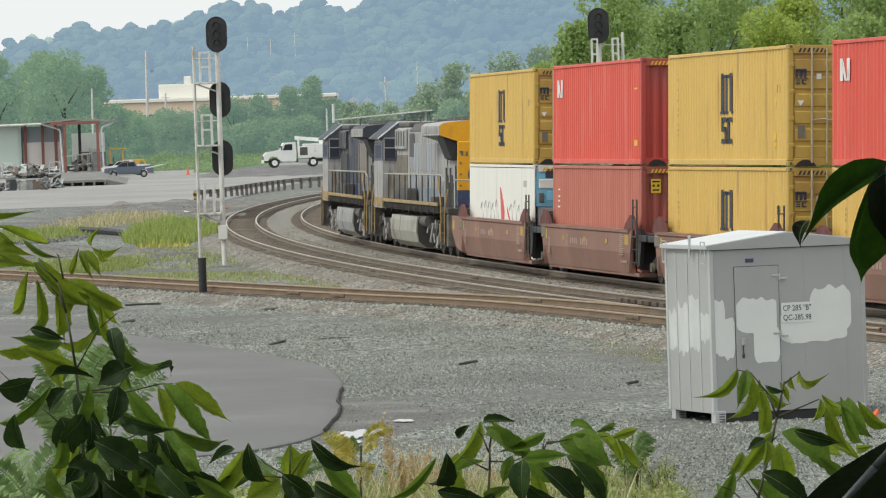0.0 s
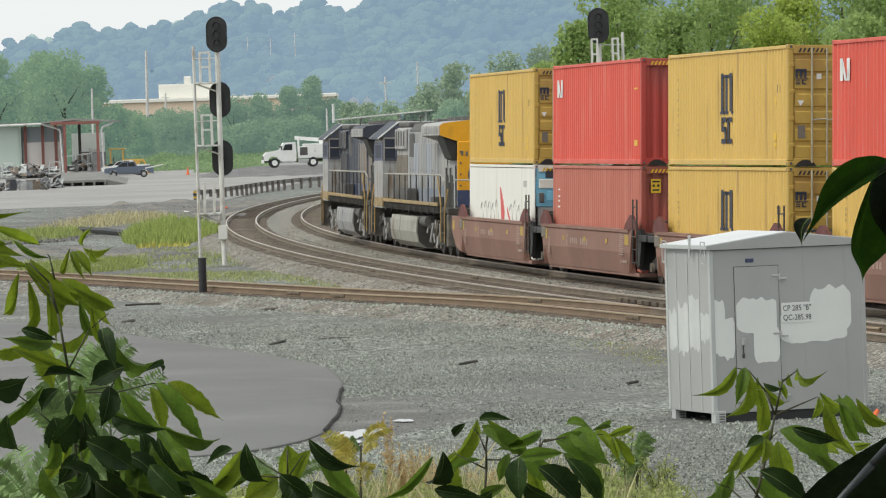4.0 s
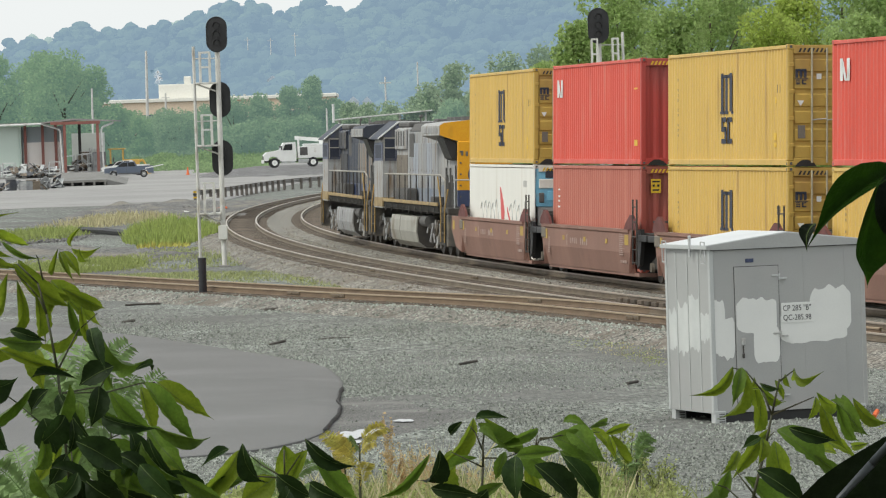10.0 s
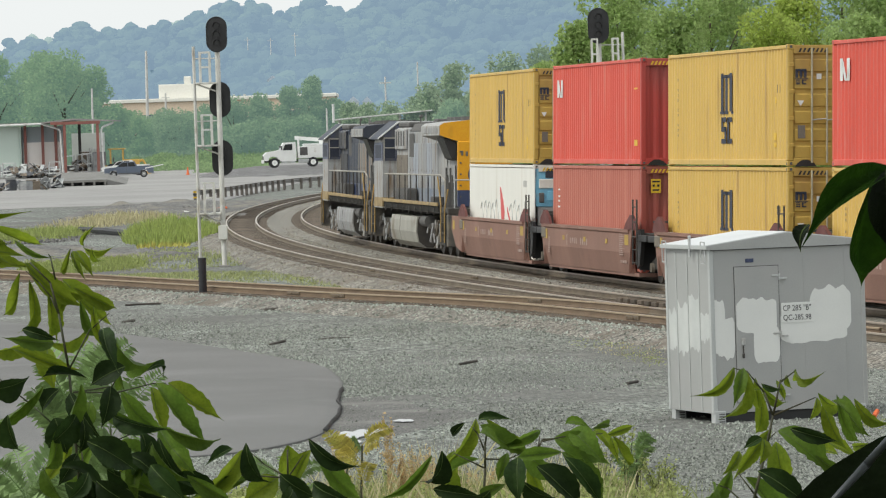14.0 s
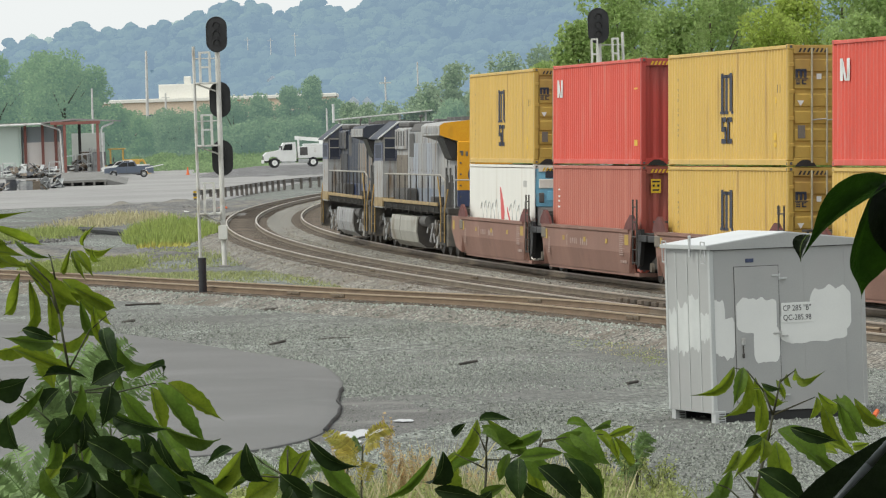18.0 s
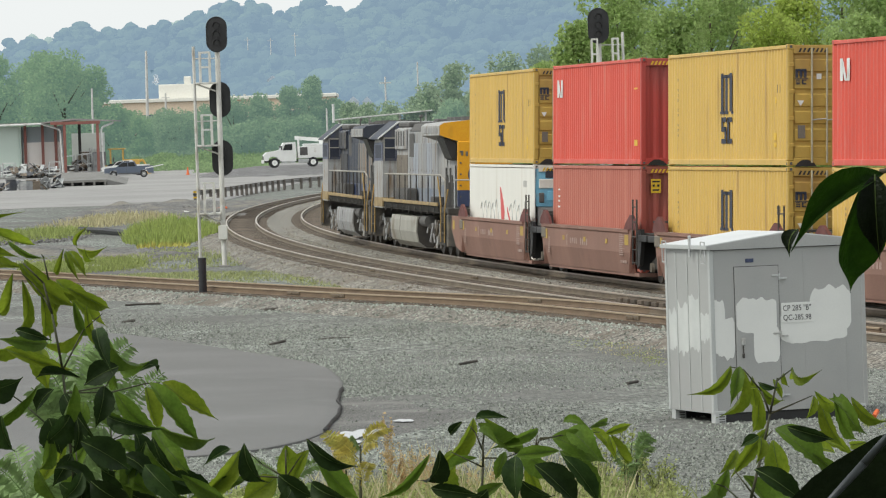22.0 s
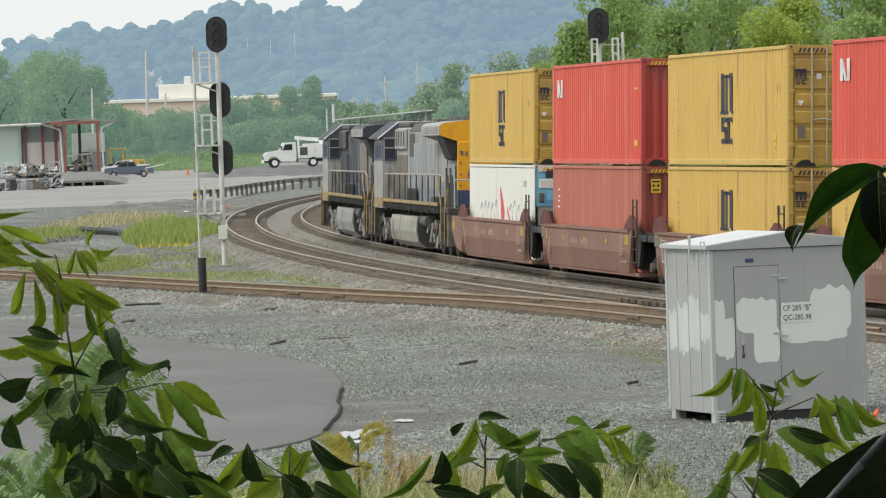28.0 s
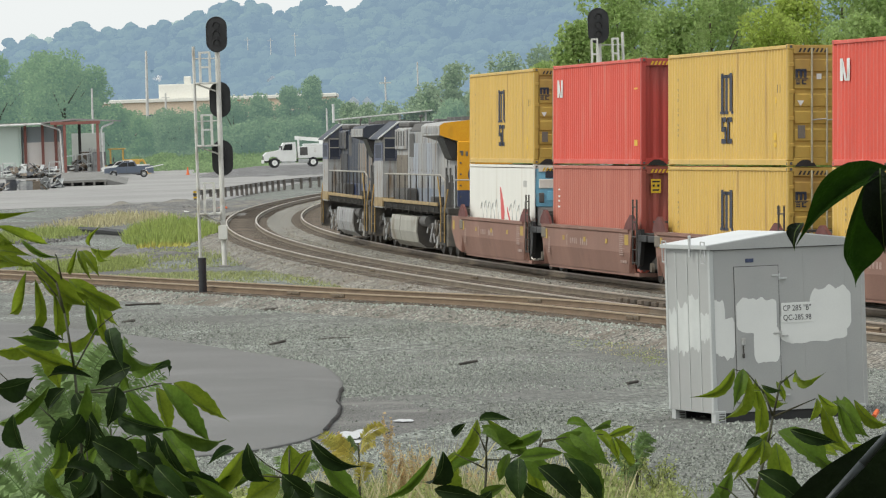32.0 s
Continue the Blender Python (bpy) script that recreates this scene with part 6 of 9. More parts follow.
utility_pole(-55.9, 900, 21.0, 0, "tall pale pole standing before the hill", 0.25, 0.28)
utility_pole(-46.6, 800, 11.9, 0.7, "weathered wooden utility pole beyond the road", 0.2, 0.2)
utility_pole(-47.6, 645, 11.4, 0, "pale pole beside the loading dock", 0.1, 0.15)
utility_pole(-16.9, 710, 7.9, 0, "short white pole beyond the road", 0, 0.14)
utility_pole(-3.1, 720, 14.6, 0, "slim pale pole beyond the curve", 0.1, 0.12)
utility_pole(-6.9, 620, 11.4, 0.8, "dark wooden utility pole beyond the locomotives", 0.0, 0.12)
utility_pole(-62.6, 1560, 36.5, 1.0, "pale pole on the hillside", 0, 0.17)
utility_pole(-55.0, 1560, 36.0, 1.0, "pale pole on the hillside", 0, 0.17)
utility_pole(-46.9, 1560, 37.5, 1.0, "pale pole on the hillside", 0, 0.17)


def house(x, y, w, label):
    z = hill_z(x, y) + 4.5
    h = thing("house", pose(x, y, z), label, "house", "houses on the hill")
    part("wall", box(-w, w, 0, 6, -5, 3), FACTORY_WHITE, h)
    part("roof", B().prism([(-w - 0.3, 3), (w + 0.3, 3), (0, 4.6)], 1, -0.3, 6.3), HOUSE_ROOF, h)
    for k in (-0.5, 0.5):
        part("window", box(k * w - 0.4, k * w + 0.4, -0.06, 0, 0.8, 2.1), WINDOW_BAND, h)


HOUSE_ROOF = mat("house_roof", (0.46, 0.50, 0.55), (0.40, 0.44, 0.49), 0.5, 0.8)
for x, y, w in ((-52, 1480, 1.6), (-47, 1500, 1.3), (-57, 1440, 1.8), (45, 1650, 2.0), (22, 1750, 1.5), (50, 1700, 1.6), (-24, 1330, 1.5), (-20, 1320, 1.2)):
    house(x, y, w, "small pale house half hidden by trees on the hill")

def road_bridge():
    """A low pale bridge that climbs behind the locomotives: parapet, deck and piers."""
    b = thing("road_bridge", pose(0, 540, 0), "long pale concrete road bridge beyond the curve", "bridge")
    part("deck", B().prism([(-12.2, 5.62), (-0.7, 6.37), (-0.7, 6.42), (-12.2, 5.67)], 1, 0.25, 7), WHITE, b)
    for y in (0.0, 6.8):
        part("parapet", B().prism([(-12.2, 5.67), (-0.7, 6.42), (-0.7, 6.53), (-12.2, 5.78)], 1, y, y + 0.2), WHITE, b)
    for x in (-11.5, -8.0, -4.5, -1.5):
        part("pier", box(x - 0.12, x + 0.12, 2.5, 4.5, -0.8, 5.58 + 0.065 * (x + 12.2), 0.03), WHITE, b)
    part("light_post", B().tube((-12.1, 0.1, 5.4), (-12.1, 0.1, 7.55), 0.14, 8), WHITE, b)


road_bridge()

# ---- the loading dock ----
DOCK_GREEN = mat("dock_green", (0.60, 0.69, 0.63), (0.54, 0.63, 0.57), 0.3, 0.8, 0, 0.05, 10)
DOCK_RED = mat("dock_red", (0.26, 0.10, 0.08), (0.21, 0.085, 0.07), 0.6, 0.7)
DOCK_WALL = mat("dock_wall", (0.36, 0.40, 0.42), (0.31, 0.35, 0.37), 0.3, 0.8)
DOCK_DOOR = mat("dock_door", (0.84, 0.80, 0.77), (0.78, 0.74, 0.71), 0.3, 0.8)
DOCK_ROOF = mat("dock_roof", (0.30, 0.275, 0.265), (0.23, 0.215, 0.205), 0.4, 0.8)


def loading_dock():
    d = thing("loading_dock", pose(-50, 600, -0.35), "open loading dock with red posts, white gutters and pale green walls", "building")
    part("green_wall", box(-22, -3.8, 0, 0.3, 0, 6.7), DOCK_GREEN, d, "pale green metal wall")
    part("side_wall", box(-3.8, -3.5, 0.3, 1.4, 0, 6.7), DOCK_GREEN, d)
    part("back_wall", box(-3.5, 1.9, 1.4, 1.7, 0, 6.6), DOCK_WALL, d)
    part("roller_door", box(-3.3, 1.5, 1.2, 1.4, 0.4, 4.6), DOCK_DOOR, d, "pale closed roller door")
    part("lintel", box(-3.5, 1.9, 1.15, 1.4, 4.62, 4.85), DOCK_WALL, d)
    part("neighbour_wall", box(1.9, 6.2, 14, 14.3, 0, 5.6), DOCK_PALE, d, "pale wall behind the canopy")
    part("main_roof", B().prism([(-24, 6.75), (0.2, 6.9), (0.2, 7.1), (-24, 7.2)], 1, -2, 9), DOCK_ROOF, d)
    part("canopy_roof", B().prism([(-0.6, 6.95), (3.4, 7.25), (8.6, 6.95), (8.6, 7.1), (3.4, 7.48), (-0.6, 7.12)], 1, -3, 12), DOCK_ROOF, d)
    part("fascia", box(0.6, 6.9, -3.06, -3.0, 6.72, 7.1), DOCK_RED, d)
    part("gutter", B().pipe([(-22, -2.1, 6.72), (-0.6, -2.1, 6.92), (0.2, -2.1, 6.65), (1.5, -2.1, 6.2), (1.75, -2.1, 5.9), (1.95, -2.1, 0.6)], 0.13, 6), WHITE, d, "white gutter and downpipe")
    part("gutter", B().pipe([(8.6, -2.6, 6.85), (7.7, -2.6, 6.45), (7.2, -2.6, 6.3), (7.0, -2.6, 5.9), (7.2, -2.6, 0.4)], 0.13, 6), WHITE, d)
    for x, y in ((2.35, -2.8), (6.55, -2.8), (-0.75, 0.6), (0.9, 0.8), (-3.0, 0.8)):
        part("post", box(x - 0.17, x + 0.17, y - 0.17, y + 0.17, 0, 6.8), DOCK_RED, d)
    part("dark_post", box(3.45, 3.8, 5, 5.4, 0, 7.0), DARK_GREY, d)
    part("dock_slab", box(-22, 7.6, -8, 12, -0.5, 0.35, 0.05), CONCRETE, d)
    return d


DOCK_PALE = mat("dock_pale", (0.66, 0.69, 0.66), (0.60, 0.63, 0.60), 0.3, 0.8)
loading_dock()


rr = random.Random(31)
APRON = mat("apron_concrete", (0.215, 0.21, 0.20), (0.165, 0.16, 0.15), 0.3, 0.9, 0, 0.3, 8, (0.12, 0.115, 0.10), 0.4, 0.3)
JUNK = [mat("junk_grey", (0.36, 0.37, 0.37), (0.24, 0.24, 0.25), 2, 0.7), mat("junk_dark", (0.05, 0.055, 0.07), (0.1, 0.1, 0.105), 2, 0.7), mat("junk_brown", (0.25, 0.2, 0.15), (0.17, 0.14, 0.11), 2, 0.8), mat("junk_pale", (0.55, 0.56, 0.55), (0.42, 0.43, 0.43), 2, 0.7)]
def dock_platform():
    """A raised concrete apron before the dock; a dark plate paints the shade beneath its near edge."""
    a = thing("dock_platform", pose(0, 0, 0), "raised concrete apron on short posts with painted shade below its edge", "platform", kind="structure")
    part("deck", B().prism([(-38.2, 470), (-33.4, 470), (-38.2, 540), (-41.4, 588), (-48.2, 588)], 2, 0.12, 0.34), APRON, a)
    part("ramp", B().add([(-33.4, 470, 0.33), (-38.2, 540, 0.33), (-36.2, 545, -0.24), (-31.7, 474, -0.24), (-33.4, 470, -0.4), (-31.7, 474, -0.4)], [(0, 3, 2, 1), (0, 4, 5, 3)]), APRON, a)
    # dark plate stands in for the shade below the deck
    part("dark_face", box(-38.1, -33.5, 471.4, 471.6, -0.9, 0.12), DARK_GREY, a)
    for k in range(5):
        part("support", box(-38.1 + k * 1.1, -37.9 + k * 1.1, 470.0, 470.3, -0.9, 0.12), APRON, a)


dock_platform()
SCRAP = {"crate": "weathered crate among scrap at the dock", "drum": "steel drum among scrap at the dock", "metal_rack": "pale bent metal rack at the dock", "bin": "dark waste bin beside the dock", "scrap_heap": "heap of bent pale sheet metal at the dock"}


def scrap(kind, x, y, z, w, h, m_):
    j = thing(kind, pose(x, y, z, 0, 0, rr.uniform(-40, 40)), SCRAP[kind], kind.replace("_", " "), "scrap at the dock")
    if kind == "drum":
        part("barrel", B().tube((0, 0, 0), (0, 0, 0.9), 0.3, 12), m_, j)
        for zz in (0.28, 0.58, 0.86):
            part("hoop", B().tube((0, 0, zz), (0, 0, zz + 0.04), 0.315, 12), m_, j)
    elif kind == "metal_rack":
        for q in ((-w, -0.1), (w, -0.1), (-w, 0.4), (w, 0.4)):
            part("leg", B().tube((q[0], q[1], 0), (q[0] + rr.uniform(-.1, .1), q[1], h + 0.6), 0.06), GALV, j)
        for zz in (0.3, h * 0.6, h + 0.5):
            part("bar", box(-w, w, -0.14, -0.06, zz, zz + 0.11), WHITE, j)
    elif kind == "scrap_heap":
        for k in range(9):
            a, b_ = rr.uniform(0.15, 0.5), rr.uniform(0.3, 0.9)
            q = Matrix.Translation((rr.uniform(-w, w), rr.uniform(-w, w), rr.uniform(0.1, h))) @ Euler((rr.uniform(-.9, .9), rr.uniform(-.9, .9), rr.uniform(0, 3))).to_matrix().to_4x4()
            part("sheet", box(-a, a, -b_, b_, -0.03, 0.03, 0.01), rr.choice(JUNK), j, m=q)
    else:
        part("body", box(-w, w, -w, w, 0, h, 0.06), m_, j)
        part("lid", box(-w * 1.05, w * 1.05, -w * 1.05, w * 1.05, h, h + 0.08, 0.03), m_, j)
        part("rib", box(-w * 1.03, w * 1.03, -w * 1.03, w * 1.03, h * 0.5, h * 0.5 + 0.07, 0.02), m_, j)


for k in range(16):      # the row of bins and junk at the yard's edge
    scrap(rr.choice(("bin", "bin", "scrap_heap", "crate", "scrap_heap")), -43.6 + k * 0.42 + rr.uniform(-.2, .2), 452 + rr.uniform(-6, 6), -0.3, rr.uniform(0.3, 0.5), rr.uniform(0.6, 1.1), rr.choice(JUNK))
for k in range(14):      # behind it, on the slab
    scrap(rr.choice(("scrap_heap", "scrap_heap", "metal_rack", "drum")), -55.6 + k * 0.55, 592 + rr.uniform(-6, 2), -0.02, rr.uniform(0.4, 0.8), rr.uniform(0.7, 1.5), rr.choice(JUNK))
for k in range(16):      # under the canopy
    scrap(rr.choice(("scrap_heap", "metal_rack", "scrap_heap", "crate", "drum")), -47.2 + (k % 8) * 0.5 + rr.uniform(-.2, .2), 600 + 3 * (k // 8), -0.02, rr.uniform(0.4, 0.7), rr.uniform(1.0, 2.9), rr.choice(JUNK))


# ---- vehicles beyond the road ----
RIM_GREY = mat("rim_grey", (0.34, 0.34, 0.335), (0.26, 0.26, 0.255), 3, 0.5, 0.3)


def wheel_at(parent, x, y, r, wide, rim=None):
    t = part("wheel", B().tube((x, y - wide / 2, r), (x, y + wide / 2, r), r, 20), RUBBER, parent)
    part("rim", B().tube((x, y - wide / 2 - 0.01, r), (x, y + wide / 2 + 0.01, r), r * 0.58, 14), rim or RIM_GREY, t)
    part("hub", B().tube((x, y - wide / 2 - 0.02, r), (x, y + wide / 2 + 0.02, r), r * 0.2, 10), WHITE, t)


def pickup(m, paint, label, bed_open=True):
    v = thing("pickup_truck" if bed_open else "car", m, label, "pickup truck" if bed_open else "car")
    L = 2.9
    side = [(-L, 0.55), (-L, 1.05), (-L + 0.15, 1.17), (-1.5, 1.27), (-0.8, 1.86), (0.7, 1.9), (0.98, 1.36), (L, 1.34), (L, 0.5), (2.25, 0.5), (2.1, 0.85), (1.75, 0.9), (1.4, 0.85), (1.25, 0.45), (-1.3, 0.45), (-1.45, 0.85), (-1.8, 0.9), (-2.15, 0.85), (-2.3, 0.5)]
    part("body", B().prism(side, 1, -0.95, 0.95), paint, v)
    for s in (-1, 1):
        part("front_window", B().prism([(-1.3, 1.32), (-0.76, 1.77), (-0.15, 1.79), (-0.15, 1.32)], 1, s * 0.951, s * 0.96), GLASS_DARK, v)
        part("rear_window", B().prism([(-0.07, 1.32), (-0.07, 1.79), (0.6, 1.8), (0.8, 1.32)], 1, s * 0.951, s * 0.96), GLASS_DARK, v)
        part("door_line", box(-0.28, -0.25, s * 0.951, s * 0.957, 0.55, 1.2), DARK_GREY, v)
        part("sill_trim", box(-1.2, 1.2, s * 0.95, s * 0.975, 0.5, 0.58), DARK_GREY, v)
    part("bumper", box(-L - 0.12, -L, -0.9, 0.9, 0.45, 0.68, 0.04), GALV, v)
    part("bumper", box(L, L + 0.12, -0.9, 0.9, 0.45, 0.68, 0.04), GALV, v)
    part("headlight", box(-L - 0.02, -L + 0.1, -0.92, -0.6, 0.78, 0.95, 0.03), WHITE, v)
    part("headlight", box(-L - 0.02, -L + 0.1, 0.6, 0.92, 0.78, 0.95, 0.03), WHITE, v)
    for x in (-1.8, 1.75):
        for s in (-1, 1):
            wheel_at(v, x, s * 0.83, 0.43, 0.28)
    if bed_open:
        part("cargo_bed", box(1.1, 2.8, -0.8, 0.8, 1.32, 1.37), DARK_GREY, v)
    return v


BLUE_PAINT = mat("blue_paint", (0.115, 0.14, 0.19), (0.10, 0.122, 0.168), 1, 0.35)
pickup(pose(-36.7, 553, -0.26, 0, 0, 4), BLUE_PAINT, "dark blue pickup truck parked by the loading dock")
pickup(pose(-39.2, 585, -0.26, 0, 0, -6), WHITE, "white car parked behind a pickup truck", False)
plank = thing("plank", pose(-33.7, 549, 0.6, 0, -10, 0), "pale plank lying on the pickup's tailgate", "plank")
part("board", box(-0.8, 1.4, -0.12, 0.12, 0.3, 0.42, 0.02), WHITE, plank)


DIGGER_YELLOW = mat("digger_yellow", (0.72, 0.45, 0.10), (0.64, 0.40, 0.10), 1, 0.5, 0, 0.1, 30, (0.4, 0.28, 0.12), 0.15, 1.2)


def backhoe(m):
    v = thing("backhoe", m, "yellow backhoe loader parked behind the pickups", "backhoe")
    part("chassis", box(-2.2, 2.2, -0.8, 0.8, 0.7, 1.3, 0.05), DIGGER_YELLOW, v)
    part("bonnet", box(0.2, 2.2, -0.55, 0.55, 1.3, 2.0, 0.08), DIGGER_YELLOW, v)
    for x in (-1.5, 0.1):
        for s in (-1, 1):
            part("cab_post", box(x - 0.06, x + 0.06, s * 0.75 - 0.06, s * 0.75 + 0.06, 1.3, 3.3), DIGGER_YELLOW, v)
    part("cab_roof", box(-1.8, 0.4, -0.95, 0.95, 3.3, 3.45, 0.05), DIGGER_YELLOW, v)
    part("seat", box(-1.1, -0.5, -0.3, 0.3, 1.3, 1.7, 0.05).box(-1.2, -1.05, -0.3, 0.3, 1.7, 2.3, 0.05), DARK_GREY, v)
    part("steering_column", B().tube((-0.2, 0, 1.3), (-0.45, 0, 2.0), 0.05), DARK_GREY, v)
    part("boom", B().tube((1.6, 0, 1.5), (2.6, 0, 1.9), 0.16).tube((2.6, 0, 1.9), (3.2, 0, 0.8), 0.14), DIGGER_YELLOW, v)
    part("bucket", B().prism([(2.9, 0.1), (3.6, 0.1), (3.5, 0.7), (3.0, 0.8)], 1, -1.0, 1.0), DIGGER_YELLOW, v)
    for s in (-1, 1):
        wheel_at(v, -1.3, s * 0.95, 0.75, 0.5)
        wheel_at(v, 1.6, s * 0.9, 0.5, 0.35)
    return v


backhoe(pose(-40.6, 600, -0.3, 0, 0, 0))


TRUCK_WHITE = mat("truck_white", (0.84, 0.84, 0.82), (0.78, 0.78, 0.76), 2, 0.4, 0, 0.03, 40, (0.6, 0.57, 0.52), 0.08, 1.5)


def utility_truck(m):
    """Local x from the nose backwards."""
    v = thing("utility_truck", m, "white utility truck with a folded crane boom on its body", "truck")
    part("frame", box(0.3, 8.0, -0.45, 0.45, 0.65, 0.95, 0.03), DARK_STEEL, v)
    part("bonnet", B().prism([(0.2, 0.85), (0.15, 1.5), (0.5, 1.85), (2.1, 2.1), (2.1, 0.95), (1.9, 0.95), (1.75, 1.25), (1.3, 1.35), (0.85, 1.25), (0.7, 0.85)], 1, -1.05, 1.05), TRUCK_WHITE, v)
    cab = part("cab", B().prism([(2.1, 0.75), (2.1, 2.1), (2.55, 2.95), (4.0, 3.0), (4.05, 0.75)], 1, -1.1, 1.1), TRUCK_WHITE, v)
    for s in (-1, 1):
        part("side_window", B().prism([(2.45, 2.05), (2.75, 2.75), (3.6, 2.78), (3.6, 2.05)], 1, s * 1.101, s * 1.115), GLASS_DARK, cab)
        part("mirror", box(2.2, 2.35, s * 1.2, s * 1.35, 2.1, 2.6, 0.03), BLACK, cab)
        part("cab_step", box(2.3, 3.9, s * 0.95, s * 1.1, 0.5, 0.75), GALV, cab)
    part("windshield", B().add([(2.1, -0.95, 2.12), (2.1, 0.95, 2.12), (2.53, 0.95, 2.9), (2.53, -0.95, 2.9)], [(0, 1, 2, 3)]), GLASS_DARK, cab)
    body = part("service_body", box(4.25, 8.0, -1.2, 1.2, 1.05, 2.45, 0.04), TRUCK_WHITE, v)
    part("tall_locker", box(5.0, 7.9, -1.2, 1.2, 2.45, 2.75, 0.04), TRUCK_WHITE, body)
    part("open_locker", box(4.5, 5.4, -1.215, -1.2, 1.4, 2.35), DARK_GREY, body)
    for k in range(2):
        part("locker_door", box(5.6 + k * 1.15, 6.6 + k * 1.15, -1.22, -1.2, 1.3, 2.35, 0.006), TRUCK_WHITE, body)
    boom = part("crane_boom", B().prism([(4.0, 3.3), (8.0, 2.85), (8.0, 3.3), (4.0, 3.72)], 1, -0.2, 0.2), TRUCK_WHITE, v)
    part("boom_post", box(6.9, 7.4, -0.3, 0.3, 2.7, 3.3, 0.04), TRUCK_WHITE, boom)
    part("boom_rest", box(4.3, 4.5, -0.5, 0.5, 2.45, 3.4, 0.02), TRUCK_WHITE, boom)
    part("winch", B().tube((7.6, -0.4, 3.2), (7.6, 0.4, 3.2), 0.28, 12), GALV, boom)
    part("bumper", box(0.0, 0.2, -1.1, 1.1, 0.55, 0.95, 0.03), TRUCK_WHITE, v)
    part("grille", box(0.1, 0.18, -0.6, 0.6, 1.0, 1.45), DARK_GREY, v)
    part("fuel_step", box(4.3, 5.6, -1.15, -0.7, 0.5, 1.0, 0.05), GALV, v)
    for x in (1.45, 6.05):
        for s in (-1, 1):
            wheel_at(v, x, s * 0.98, 0.58, 0.32 if x < 2 else 0.55, TRUCK_WHITE)
    return v


def gravel_berm():
    rows = []
    for y in spaced(496, 640, 36):
        row = []
        for x in spaced(-30, -8.5, 44):
            k = min(1.0, (x + 30) / 6, (-8.5 - x) / 2) * min(1.0, (y - 496) / 46, (640 - y) / 40)
            k = max(0.0, k) ** 0.8
            bumps = noise.noise(Vector((x * 0.5, y * 0.09, 5))) + 0.6 * noise.noise(Vector((x * 1.6, y * 0.3, 2)))
            row.append((x, y, -0.42 + k * (BERM_TOP + 0.42) + (0.16 * bumps - 0.1) * min(1.0, 3 * k) * (1 if k < 0.99 else 0.25)))
        rows.append(row)
    solid("gravel_berm", B().sheet(rows), BERM, "dark grey gravel berm beside the yard road", "berm", kind="structure", smooth=True)


BERM_TOP = 0.31
BERM = mat("berm_gravel", (0.24, 0.232, 0.235), (0.165, 0.16, 0.165), 0.35, 0.95, 0, 0.8, 8, (0.12, 0.12, 0.11), 0.45, 0.25, cells=5, cell_mix=0.5)
gravel_berm()
utility_truck(pose(-21.25, 560, BERM_TOP - 0.03, 0, 0, 6))
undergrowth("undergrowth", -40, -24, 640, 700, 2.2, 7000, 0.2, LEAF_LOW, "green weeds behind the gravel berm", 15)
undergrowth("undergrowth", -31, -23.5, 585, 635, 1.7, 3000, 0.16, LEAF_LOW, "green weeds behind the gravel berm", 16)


# ---- guardrail ----
def guardrail():
    g = thing("guardrail", pose(0, 0, -0.36), "weathered steel guardrail on wooden posts along the road", "guardrail")
    line = smooth_line([(-17.6, 336), (-15.9, 356), (-14.8, 376), (-13.2, 396), (-11.0, 411), (-8.0, 428), (-4.0, 446)], 1.9)
    for a in line[::2]:
        part("post", box(-0.11, 0.11, -0.1, 0.1, -0.2, 0.84, 0.01), GUARD_POST, g, m=Matrix.Translation((a[0], a[1], 0)) @ Matrix.Rotation(a[2] + rr.uniform(-.05, .05), 4, "Z"))
    beam = [(-0.14, 0.50), (-0.10, 0.56), (-0.16, 0.62), (-0.10, 0.70), (-0.16, 0.78), (-0.12, 0.84), (-0.09, 0.84), (-0.13, 0.78), (-0.07, 0.70), (-0.13, 0.62), (-0.07, 0.56), (-0.11, 0.50)]
    part("beam", B().sheet([[off(p, u, z) for u, z in beam] for p in line]), GUARD_BEAM, g)
    for k in range(3):
        part("end_marker", box(-17.75, -17.45, 335.6, 335.64, 0.3 + 0.2 * k, 0.4 + 0.2 * k), YELLOW if k != 1 else BLACK, g, "yellow and black end marker")
    return g


GUARD_POST = mat("guard_post", (0.16, 0.14, 0.125), (0.11, 0.10, 0.09), 3, 0.9)
GUARD_BEAM = mat("guard_beam", (0.24, 0.23, 0.22), (0.18, 0.17, 0.16), 2, 0.6, 0.3)
guardrail()


def cone(x, y, s=1.0):
    c = thing("traffic_cone", pose(x, y, -0.26), "orange traffic cone on the yard road", "traffic cone")
    part("base", box(-0.3 * s, 0.3 * s, -0.3 * s, 0.3 * s, 0, 0.06, 0.01), ORANGE, c)
    part("body", B().tube((0, 0, 0.05), (0, 0, 1.1 * s), 0.22 * s, 12, 0.05 * s), ORANGE, c)


cone(-30.3, 563, 0.9)


GRASS_THIN = mat("grass_thin", (0.40, 0.43, 0.19), (0.33, 0.36, 0.17), 0.6, 0.8, 0, 0, 20, spread=0.3, island=True, through_light=0.5)
GRASS_LUSH = mat("grass_lush", (0.36, 0.42, 0.125), (0.28, 0.355, 0.10), 0.3, 0.7, 0, 0, 20, spread=0.35, island=True, through_light=0.45)
SPOIL = mat("spoil", (0.21, 0.205, 0.195), (0.14, 0.135, 0.13), 0.35, 0.95, 0, 0.9, 12, (0.25, 0.22, 0.17), 0.4, 0.3, cells=7, cell_mix=0.5)

